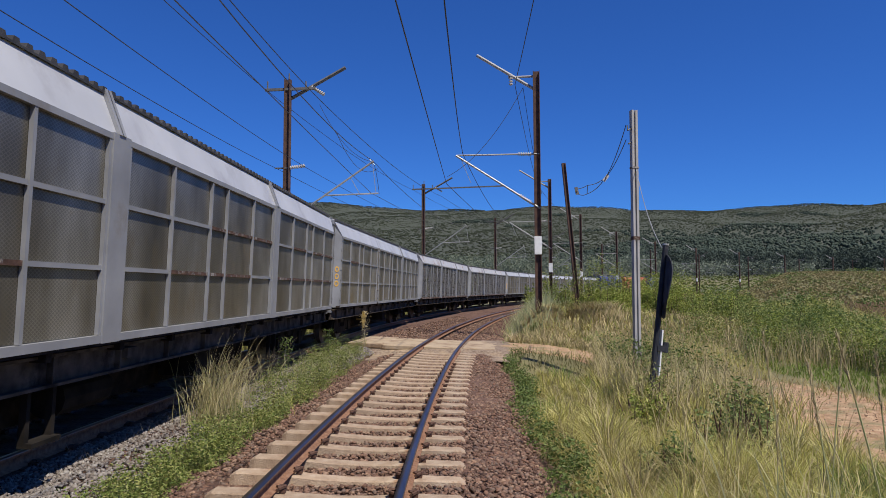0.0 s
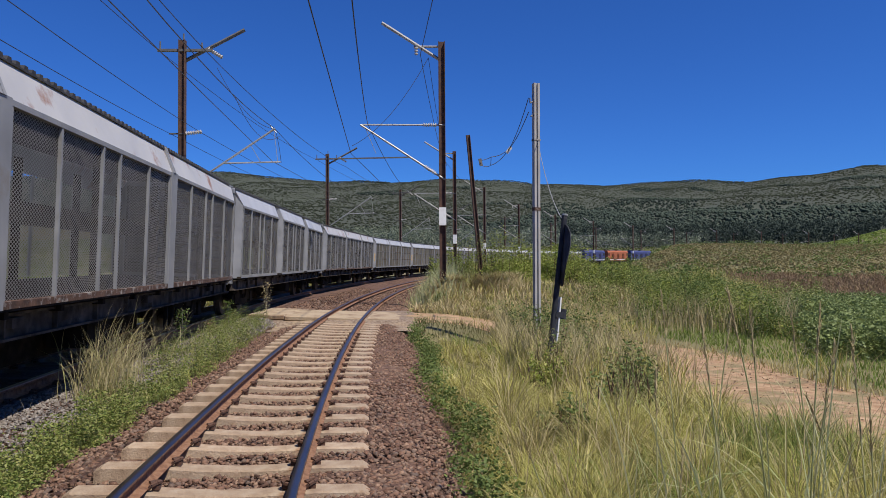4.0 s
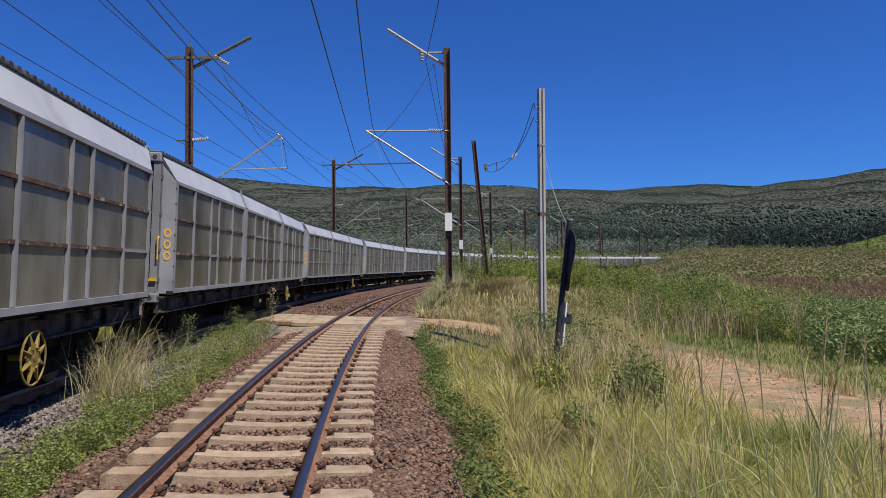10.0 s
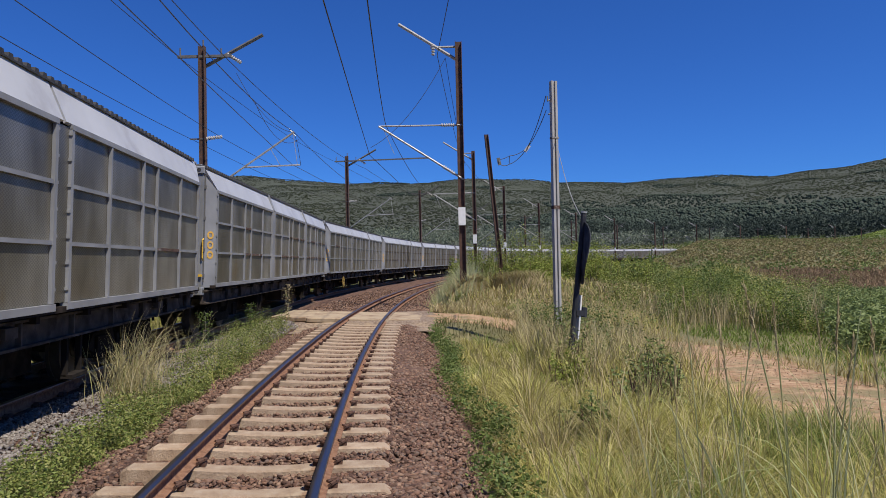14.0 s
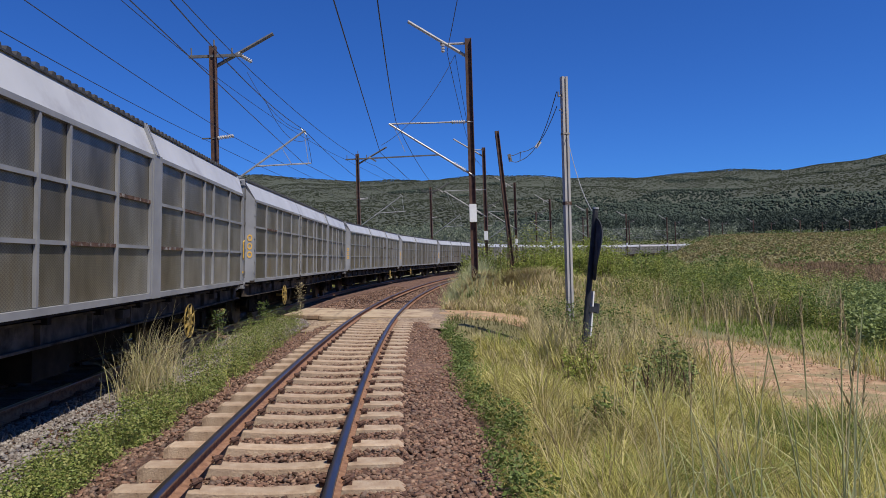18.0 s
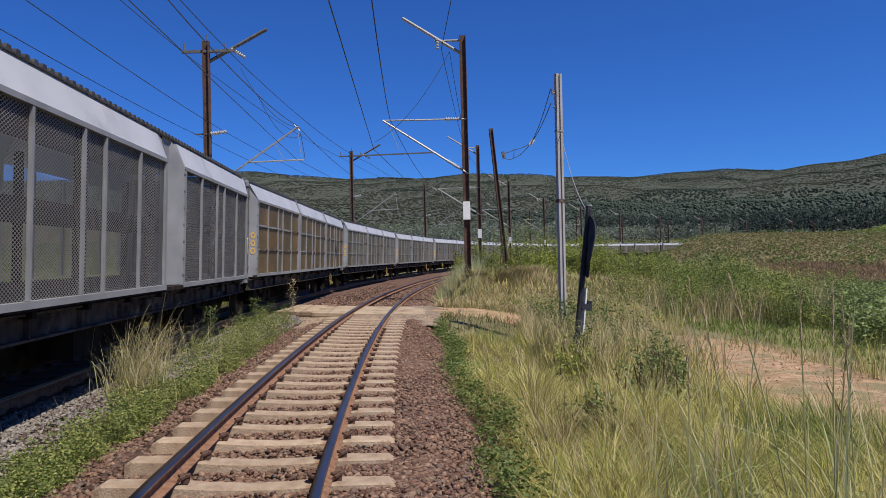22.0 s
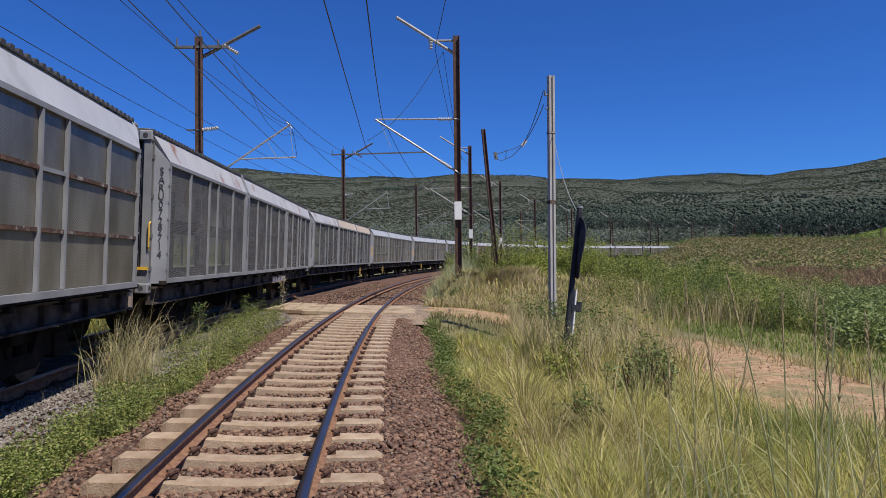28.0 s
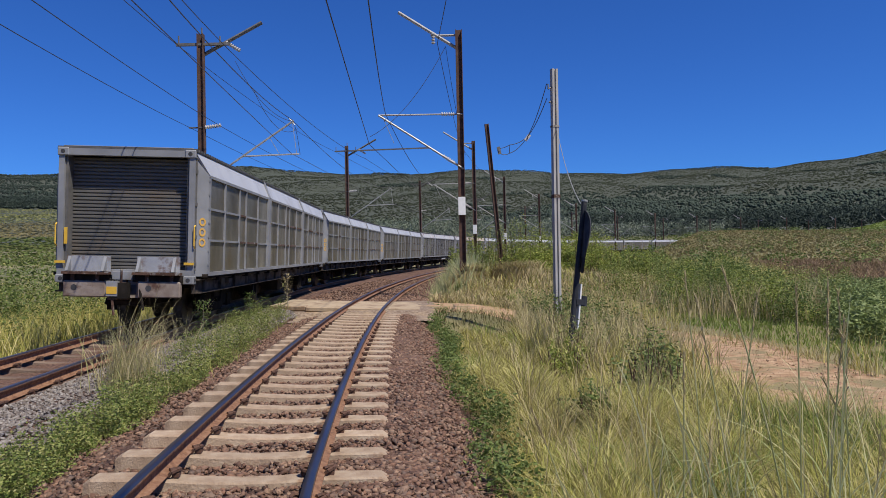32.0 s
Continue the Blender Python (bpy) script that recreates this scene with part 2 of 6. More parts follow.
M_DRAW = mat("rusted_draw_gear", [(0.06, 0.033, 0.024), (0.13, 0.075, 0.055), (0.19, 0.125, 0.095)], 6, 0.9, bump=0.3, bscale=25, stain=(0.03, 0.02, 0.016), stain_scale=3, stain_at=0.6)
# likewise darkened past its grime for the shade round the bogies
M_BOGIE = mat("shade_darkened_bogie_grime", [(0.010, 0.009, 0.008), (0.030, 0.025, 0.021)], 6, 0.95, spec=0.1)
M_WHEEL = mat("wheel_steel", [(0.06, 0.05, 0.045), (0.14, 0.12, 0.10)], 6, 0.6, 0.5)
M_SHUTTER = mat("grey_shutter_slats", [(0.10, 0.097, 0.09), (0.15, 0.142, 0.13)], 2, 0.6, 0.1, stain=(0.15, 0.125, 0.10), stain_scale=1.2, stain_at=0.6)
M_YELLOW = mat("yellow_paint", [(0.62, 0.36, 0.03), (0.75, 0.47, 0.06)], 9, 0.6)
M_YELLOW_OLD = mat("grimy_yellow_paint", [(0.13, 0.09, 0.03), (0.34, 0.23, 0.04)], 9, 0.7)
# lettering paint, and the flat darkness of holes that are not cut
M_LETTER_HOLE = mat("black_lettering_and_hole_shade", [(0.03, 0.03, 0.035), (0.06, 0.06, 0.065)], 12, 0.7)
M_POLE = mat("rust_brown_mast", [(0.045, 0.025, 0.02), (0.085, 0.045, 0.033), (0.12, 0.065, 0.045)], 5, 0.85, bump=0.3, bscale=25)
M_GALV = mat("galvanised_steel", [(0.32, 0.31, 0.30), (0.45, 0.45, 0.44)], 6, 0.5, 0.5)
M_GALV_DARK = mat("weathered_steel_arm", [(0.10, 0.10, 0.10), (0.18, 0.17, 0.16)], 6, 0.7, 0.3)
M_GREYPOLE = mat("weathered_grey_post", [(0.28, 0.27, 0.26), (0.42, 0.41, 0.40)], 5, 0.75, bump=0.2, stain=(0.20, 0.13, 0.09),
                 stain_scale=2.2, stain_at=0.63, stretch=(1, 1, 0.3))
M_INSUL = mat("pale_insulator", [(0.42, 0.40, 0.38), (0.52, 0.50, 0.48)], 9, 0.3)
M_WIRE = mat("dark_wire", [(0.02, 0.02, 0.022), (0.05, 0.045, 0.04)], 9, 0.6)
M_WHITE = mat("white_band_paint", [(0.70, 0.70, 0.68), (0.80, 0.80, 0.78)], 7, 0.6)
M_SIGN = mat("dark_sign_back", [(0.022, 0.025, 0.034), (0.05, 0.053, 0.062)], 5, 0.75, 0.1, spec=0.2, stain=(0.09, 0.085, 0.08), stain_scale=4.0, stain_at=0.64)
M_BLUE = mat("blue_locomotive_paint", [(0.025, 0.04, 0.13), (0.045, 0.06, 0.18), (0.10, 0.11, 0.17)], 3, 0.6, spec=0.2)
M_ORANGE = mat("orange_locomotive_paint", [(0.26, 0.07, 0.035), (0.36, 0.11, 0.05), (0.30, 0.17, 0.12)], 3, 0.6, spec=0.2)
M_GLASS = mat("dark_cab_glass", [(0.02, 0.025, 0.03), (0.03, 0.035, 0.04)], 3, 0.1)
M_GRASS = mat("yellow_green_grass", [(0.25, 0.26, 0.055), (0.39, 0.375, 0.09), (0.56, 0.49, 0.17), (0.32, 0.335, 0.075), (0.65, 0.56, 0.29), (0.46, 0.425, 0.115)], 3, 0.65,
              island=True, translucent=0.2, spec=0.2)
# darker than the grass: the shade between tufts is put into this colour
M_UNDERGROWTH = mat("shade_dark_undergrowth", [(0.08, 0.09, 0.028), (0.13, 0.12, 0.04), (0.17, 0.14, 0.06)], 3, 0.7, island=True, translucent=0.2)
M_GRASS_GREEN = mat("fresh_grass", [(0.13, 0.20, 0.035), (0.20, 0.28, 0.055), (0.28, 0.33, 0.09), (0.17, 0.23, 0.05)], 3, 0.6, island=True,
                    translucent=0.35, spec=0.3)
M_SEDGE = mat("dark_sedge", [(0.07, 0.115, 0.035), (0.12, 0.165, 0.05), (0.18, 0.21, 0.075)], 3, 0.6, island=True, translucent=0.25, spec=0.2)
M_REED = mat("pale_reed", [(0.40, 0.46, 0.22), (0.52, 0.55, 0.30), (0.62, 0.60, 0.36), (0.36, 0.40, 0.20)], 3, 0.7, island=True, translucent=0.5, spec=0.1)
M_STRAW = mat("dry_straw_stems", [(0.42, 0.34, 0.17), (0.56, 0.47, 0.27), (0.34, 0.30, 0.13)], 3, 0.7, island=True, translucent=0.25)
M_LEAF = mat("weed_leaves", [(0.07, 0.11, 0.028), (0.12, 0.17, 0.04), (0.19, 0.24, 0.065), (0.09, 0.14, 0.04)], 3, 0.55, island=True,
             translucent=0.3, spec=0.3)
M_LEAF_YEL = mat("yellow_green_leaves", [(0.149, 0.207, 0.034), (0.253, 0.299, 0.057), (0.368, 0.380, 0.092)], 3, 0.55, island=True, translucent=0.3, spec=0.3)
M_LEAF_MIX = mat("mixed_weed_leaves", [(0.097, 0.140, 0.032), (0.162, 0.216, 0.049), (0.259, 0.292, 0.076), (0.335, 0.324, 0.119), (0.119, 0.173, 0.043)], 3, 0.55, island=True, translucent=0.3, spec=0.3)
M_TUFT = mat("yellowed_tuft", [(0.52, 0.44, 0.23), (0.60, 0.51, 0.29), (0.42, 0.38, 0.17), (0.30, 0.32, 0.11), (0.40, 0.33, 0.18)], 3, 0.7, island=True, translucent=0.25)
M_DEAD = mat("grey_dead_stalk", [(0.20, 0.17, 0.13), (0.32, 0.28, 0.23)], 3, 0.8, island=True)
M_CROP = mat("crop_leaves", [(0.10, 0.145, 0.045), (0.17, 0.225, 0.07), (0.26, 0.31, 0.11), (0.13, 0.17, 0.055)], 3, 0.55, island=True, translucent=0.3, spec=0.3)
M_HEATH = mat("brownish_field_tufts", [(0.215, 0.175, 0.080), (0.255, 0.212, 0.100), (0.215, 0.200, 0.085), (0.275, 0.222, 0.118), (0.195, 0.182, 0.075)], 3, 0.8, island=True,
              translucent=0.3, spec=0.2)
M_BROWNTOPS = mat("reddish_brown_tops", [(0.22, 0.14, 0.085), (0.28, 0.19, 0.12), (0.20, 0.16, 0.08)], 3, 0.8, island=True, translucent=0.25, spec=0.2)
M_THATCH = mat("dry_thatch", [(0.46, 0.36, 0.19), (0.56, 0.46, 0.28), (0.36, 0.30, 0.14), (0.32, 0.33, 0.12)], 3, 0.75, island=True, translucent=0.25, spec=0.2)
M_GRASS_DRY = mat("drying_grass", [(0.34, 0.27, 0.11), (0.44, 0.37, 0.17), (0.30, 0.28, 0.10), (0.52, 0.45, 0.25)], 3, 0.65, island=True, translucent=0.35, spec=0.3)
# forest and scrub greens carry a slight blue that paints in distant haze
M_FOREST = mat("haze_tinted_dark_forest", [(0.026, 0.040, 0.033), (0.040, 0.056, 0.043), (0.058, 0.073, 0.054), (0.032, 0.048, 0.038)], 3, 0.85, island=True, spec=0.15)
M_SCRUB = mat("hill_scrub", [(0.050, 0.060, 0.038), (0.058, 0.068, 0.043), (0.068, 0.077, 0.048), (0.054, 0.064, 0.040)], 3, 0.85, island=True, spec=0.15)
M_GUM = mat("pale_gum_trees", [(0.11, 0.14, 0.095), (0.17, 0.20, 0.145), (0.23, 0.255, 0.19), (0.13, 0.16, 0.105)], 3, 0.85, island=True, spec=0.15, translucent=0.2)
M_MEADOW_PALE = mat("pale_meadow", [(0.22, 0.235, 0.085), (0.28, 0.285, 0.11), (0.32, 0.30, 0.13), (0.24, 0.25, 0.09)], 3, 0.85, island=True, translucent=0.3, spec=0.1)
M_MEADOW = mat("far_meadow", [(0.11, 0.145, 0.042), (0.14, 0.175, 0.052), (0.17, 0.175, 0.065), (0.12, 0.155, 0.045)], 3, 0.85, island=True, translucent=0.3, spec=0.1)


# ---- mesh helpers ----
def part(name, bm, material, parent, label=""):
    me = bpy.data.meshes.new(name)
    bm.to_mesh(me)
    bm.free()
    return hung(name, me, material, parent, label)


def hung(name, me, material, parent, label=""):
    if material and not me.materials:
        me.materials.append(material)
    ob = new(name, me)
    ob.parent = parent
    if label:
        ob["label"] = label
    return ob


def sheet(name, verts, faces, material, smooth=False):
    """An object from arrays of points and faces (all of one size, or lists)."""
    me = bpy.data.meshes.new(name)
    verts = np.asarray(verts, dtype=np.float32)
    if isinstance(faces, np.ndarray):
        k, cnt = faces.shape[1], faces.shape[0]
        me.vertices.add(len(verts))
        me.vertices.foreach_set("co", verts.ravel())
        me.loops.add(k * cnt)
        me.loops.foreach_set("vertex_index", faces.astype(np.int32).ravel())
        me.polygons.add(cnt)
        me.polygons.foreach_set("loop_start", np.arange(0, k * cnt, k, dtype=np.int32))
        me.update(calc_edges=True)
    else:
        me.from_pydata(verts.tolist(), [], faces)
    if smooth:
        me.polygons.foreach_set("use_smooth", np.ones(len(me.polygons), dtype=bool))
    me.materials.append(material)
    return new(name, me)


def box(bm, x0, x1, y0, y1, z0, z1, m=None):
    v = [bm.verts.new(p) for p in ((x0, y0, z0), (x1, y0, z0), (x1, y1, z0), (x0, y1, z0), (x0, y0, z1), (x1, y0, z1), (x1, y1, z1), (x0, y1, z1))]
    if m is not None:
        for a in v:
            a.co = m @ a.co
    for f in ((0, 3, 2, 1), (4, 5, 6, 7), (0, 1, 5, 4), (1, 2, 6, 5), (2, 3, 7, 6), (3, 0, 4, 7)):
        bm.faces.new([v[i] for i in f])
    return bm


def boxes(*bs):
    bm = bmesh.new()
    for b in bs:
        box(bm, *b)
    return bm


def rod(bm, a, b, r=0.03, n=8, r2=None):
    """A round bar from a to b."""
    a, b = Vector(a), Vector(b)
    q = (b - a).to_track_quat("Z", "Y")
    rings = []
    for p, rr in ((a, r), (b, r if r2 is None else r2)):
        rings.append([bm.verts.new(p + q @ Vector((rr * math.cos(2 * math.pi * i / n), rr * math.sin(2 * math.pi * i / n), 0))) for i in range(n)])
    for i in range(n):
        bm.faces.new((rings[0][i], rings[0][(i + 1) % n], rings[1][(i + 1) % n], rings[1][i]))
    bm.faces.new(rings[0][::-1])
    bm.faces.new(rings[1])
    return bm


def rods(*rs):
    bm = bmesh.new()
    for r in rs:
        rod(bm, *r)
    return bm


def prism(bm, outline, y0, y1):
    """A closed outline in x, z drawn along y."""
    a = [bm.verts.new((x, y0, z)) for x, z in outline]
    b = [bm.verts.new((x, y1, z)) for x, z in outline]
    n = len(outline)
    for i in range(n):
        bm.faces.new((a[i], a[(i + 1) % n], b[(i + 1) % n], b[i]))
    bm.faces.new(a[::-1])
    bm.faces.new(b)
    return bm


# ---- the line of the two tracks ----
FINE = np.arange(-520, 760, 0.25)
BEND = np.interp(FINE, [-40, -10, 14, 32, 330, 360], [0, 0.00521, 0.00521, 0.004046, 0.004046, 0])
HEAD = -np.cumsum(BEND) * 0.25
HEAD -= np.interp(0, FINE, HEAD)
LINE_X = np.cumsum(-np.sin(HEAD)) * 0.25
LINE_Y = np.cumsum(np.cos(HEAD)) * 0.25
LINE_X += -0.977 - np.interp(0, FINE, LINE_X)
LINE_Y -= np.interp(0, FINE, LINE_Y)
EASE_S, EASE = [0, 5, 8, 10, 14, 20, 25, 30, 36, 50], [0.05, 0.055, 0.10, 0.13, 0.18, 0.21, 0.25, 0.28, 0.34, 0.38]      # the easing into the bend
LINE_X += np.interp(FINE, EASE_S, EASE) * np.cos(HEAD)
LINE_Y += np.interp(FINE, EASE_S, EASE) * np.sin(HEAD)
CANT = 2.2                                   # degrees by which both tracks lean into the bend


def ease(s):
    return np.interp(s, EASE_S, EASE)


def grade(s):
    """Height of the rails along the line."""
    s = np.asarray(s, dtype=float)
    return 0.0067 * s + 0.0035 * np.clip(s - 60, 0, None) * (s < 300) + 0.84 * (s >= 300)


def spacing(s):
    """Distance from the near track to the far track."""
    q = np.clip(s, 0, 40)
    return 3.988 - 1.104 * ((40 - q) / 40) ** 2 + 0.791 * np.clip((22 - q) / 22, 0, 1) ** 2 + ease(s) - np.interp(s, [0, 13, 30], [0.05, 0.05, 0.0])


def lift(s):
    """How much higher the far track lies."""
    return 0.142 - 0.05 * np.clip((30 - np.clip(s, 0, 30)) / 30, 0, 1) ** 2


def on_line(s, off=0.0, up=0.0):
    """World place at s along the near track, off metres to its left; and the heading."""
    s = np.asarray(s, dtype=float)
    x, y, th = np.interp(s, FINE, LINE_X), np.interp(s, FINE, LINE_Y), np.interp(s, FINE, HEAD)
    return x - off * np.cos(th), y - off * np.sin(th), grade(s) + up, th


def spot(s, off=0.0, up=0.0, turn=0.0):
    x, y, z, th = on_line(s, off, up)
    return pose(float(x), float(y), float(z), 0, 0, math.degrees(float(th)) + turn)


NEAR_S = np.arange(-120, 420, 2.0)
NX, NY, NZ, NTH = on_line(NEAR_S)


def lateral(x, y):
    """For world points: s along the near track and the signed distance to its right."""
    x, y = np.atleast_1d(x).astype(float), np.atleast_1d(y).astype(float)
    s_out, u_out = np.empty_like(x), np.empty_like(x)
    for i in range(0, len(x), 20000):
        a, b = x[i:i + 20000], y[i:i + 20000]
        d = (a[:, None] - NX) ** 2 + (b[:, None] - NY) ** 2
        k = d.argmin(1)
        dx, dy, th = a - NX[k], b - NY[k], NTH[k]
        s_out[i:i + 20000] = NEAR_S[k] + (-np.sin(th) * dx + np.cos(th) * dy)
        u_out[i:i + 20000] = np.cos(th) * dx + np.sin(th) * dy
    return s_out, u_out


def smooth(e0, e1, v):
    k = np.clip((v - e0) / (e1 - e0), 0, 1)
    return k * k * (3 - 2 * k)


RIDGE_AZ = [-180, -60, -35, -22, -12, -8, -1, 4, 7, 14, 18, 25, 29, 31, 34, 38, 42, 60, 180]
RIDGE_EL = [4.45, 5.35, 6.15, 6.55, 7.05, 7.45, 7.10, 7.10, 7.20, 6.85, 6.78, 6.42, 6.53, 6.38, 6.48, 6.73, 6.98, 6.65, 4.45]


def wave(x, y, size, seed=0.0):
    return (np.sin(x / size + seed) * np.cos(y / size * 1.13 + seed * 2.1) + 0.6 * np.sin(x / size * 1.9 + y / size * 1.3 + seed * 3.3)
            + 0.4 * np.cos(x / size * 3.1 - y / size * 2.7 + seed))


def ground_z(x, y):
    x, y = np.atleast_1d(x).astype(float), np.atleast_1d(y).astype(float)
    s, u = lateral(x, y)
    r, az = np.hypot(x, y), np.degrees(np.arctan2(x, y))
    zt = grade(np.clip(s, -100, 320))
    inside = smooth(-12, 8, np.maximum(u, -u - 4))
    z = zt - 0.62 + 0.10 * wave(x, y, 7.0) * smooth(2.0, 6.0, np.abs(u + 2) - 2) * 0.5
    # knoll of the field inside the bend
    crest = np.interp(az, [14, 20, 23, 25, 27.5, 33, 40, 60, 90], [0, 0, 1.6, 3.4, 5.3, 5.0, 4.3, 4.3, 0])
    knoll = crest * np.interp(r, [48, 75, 110, 140, 160, 185, 260], [0, 0.16, 0.58, 0.93, 1.0, 0.95, 0.0])
    knoll = knoll + 10 * smooth(36, 45, az) * (1 - smooth(70, 100, az)) * np.exp(-((r - 345) / 55) ** 2)      # grassy slope behind it
    z = z + np.where(r > 300, 0.0, knoll) * smooth(4, 26, u)
    z = z + 0.42 * smooth(16.5, 19.5, s) * (1 - smooth(23.8, 26.5, s)) * (1 - smooth(2.4, 6.8, u)) * smooth(1.2, 2.2, u)      # ramp up to the crossing
    z = z + 1.05 * smooth(24.4, 27.6, s) * smooth(1.9, 3.4, u) * (1 - smooth(7, 17, u)) * (1 - smooth(90, 130, s))      # low bank inside the bend
    # far side slopes up into the hill
    el = np.interp(az, RIDGE_AZ, RIDGE_EL)
    w = np.interp(r, [0, 170, 260, 350, 480, 800, 1300, 1800, 2300, 2800, 4400], [0, 0.0, 0.09, 0.20, 0.30, 0.46, 0.68, 0.87, 1.0, 0.85, 0.5])
    rise = r * np.tan(np.radians(el) * w) + smooth(600, 1500, r) * 6.5 * wave(x, y, 130.0, 1.0)
    out = np.maximum(smooth(6, 60, -u - 4), smooth(240, 330, r))
    return np.where(out > 0, z * (1 - out) + out * np.maximum(z, 1.0 + rise), z) + np.where(r > 300, knoll, 0.0)


# ---- ground, ballast, road ----
def build_ground():
    az = np.radians(np.concatenate([np.arange(-180, -60, 6.0), np.arange(-60, 60, 0.6), np.arange(60, 180, 6.0)]))
    rad = np.concatenate([[0.0, 0.7], np.geomspace(1.4, 4400, 190)])
    A, Rr = np.meshgrid(az, rad)
    x, y = (Rr * np.sin(A)).ravel(), (Rr * np.cos(A)).ravel()
    n, k = len(az), len(rad)
    i, j = np.meshgrid(np.arange(k - 1), np.arange(n), indexing="ij")
    j2 = (j + 1) % n
    f = np.stack([i * n + j, i * n + j2, (i + 1) * n + j2, (i + 1) * n + j], -1).reshape(-1, 4)
    ob = sheet("ground", np.stack([x, y, ground_z(x, y)], 1), f[:, ::-1], M_GROUND, True)
    tagged(ob, "turf and dry soil rising to wooded hills", "ground", kind="structure")


def sweep(name, ss, us, zs, material, seed=0, rough=0.0, smooth_it=True):
    """A surface along the line: cross-section points us(s) to the right, zs(s) over the rails."""
    rng = np.random.default_rng(seed)
    cols = []
    for u, z in zip(us, zs):
        uu = u(ss) if callable(u) else np.full(len(ss), u)
        x, y, zz, _ = on_line(ss, -uu)
        cols.append(np.stack([x, y, zz + z + rng.normal(0, rough, len(ss))], 1))
    v = np.stack(cols, 1)
    n, k = v.shape[:2]
    i, j = np.meshgrid(np.arange(n - 1), np.arange(k - 1), indexing="ij")
    f = np.stack([i * k + j, i * k + j + 1, (i + 1) * k + j + 1, (i + 1) * k + j], -1).reshape(-1, 4)
    return sheet(name, v.reshape(-1, 3), f, material, smooth_it)


def build_ballast():
    ss = np.concatenate([np.arange(-60, -6, 3.0), np.arange(-6, 60, 0.5), np.arange(60, 340, 3.0)])
    sp = spacing
    us = [lambda s: -sp(s) - 3.0, lambda s: -sp(s) - 1.9, lambda s: -sp(s) - 1.3, lambda s: -sp(s), lambda s: -sp(s) + 1.25, lambda s: -sp(s) + 1.5,
          lambda s: -0.5 * sp(s) - 0.1, -1.65, -1.3, -0.6, 0.0, 0.6, 1.25, 1.55, 1.9, 2.6]
    zs = [-0.75, -0.22, -0.07, -0.08, -0.07, -0.14, -0.24, -0.30, -0.235, -0.245, -0.25, -0.245, -0.235, -0.28, -0.44, -0.80]
    ob = sweep("ballast_bed", ss, us, zs, M_BED, 3, 0.012)
    tagged(ob, "reddish brown crushed stone bed under both tracks", "ballast", kind="structure")


def stones(name, s0, s1, ulo, uhi, zf, count, size, material, seed, label):
    """Loose crushed stones lying on the bed."""
    rng = np.random.default_rng(seed)
    s = s0 + (s1 - s0) * rng.random(count) ** 1.7
    u = ulo + (uhi - ulo) * rng.random(count)
    x, y, z, _ = on_line(s, -u)
    pebbles(name, x, y, z + zf(s, u), size, material, rng, label, "ballast")


def pebbles(name, x, y, z, size, material, rng, label, category):
    count = len(x)
    base = np.array([(1, 0.7, 0.1), (-0.9, -0.2, 0.5), (0, 1, -0.6), (0.3, -1, 0.3), (0.2, 0.1, 1), (-0.2, 0, -1)], float)
    tri = np.array([(0, 2, 4), (2, 1, 4), (1, 3, 4), (3, 0, 4), (2, 0, 5), (1, 2, 5), (3, 1, 5), (0, 3, 5)])
    sc = size * (0.45 + 1.0 * rng.random((count, 1, 1)) ** 1.5)
    q = rng.normal(size=(count, 3, 3))
    q, _ = np.linalg.qr(q)
    v = base[None] * (0.5 + 0.75 * rng.random((count, 6, 1)))
    v = np.einsum("nij,nkj->nki", q, v) * sc
    v[:, :, 2] *= 0.7
    v += np.stack([x, y, z + 0.2 * size], 1)[:, None, :]
    f = (tri[None] + 6 * np.arange(count)[:, None, None]).reshape(-1, 3)
    tagged(sheet(name, v.reshape(-1, 3), f, material), label, category, kind="stuff")


ROAD_Y = [-6, 0, 6, 9.5, 12, 14, 16.5, 18.7, 20.5, 21.6, 22.2]
ROAD_X = [6.9, 6.9, 6.8, 6.8, 7.1, 7.4, 7.2, 6.2, 4.8, 3.0, -1.0]


def road_gap(x, y):
    """Distance from the middle line of the dirt road."""
    t = np.linspace(0, len(ROAD_Y) - 1, 120)
    rx, ry = np.interp(t, range(len(ROAD_X)), ROAD_X), np.interp(t, range(len(ROAD_Y)), ROAD_Y)
    return np.sqrt(((np.atleast_1d(x)[:, None] - rx) ** 2 + (np.atleast_1d(y)[:, None] - ry) ** 2).min(1))


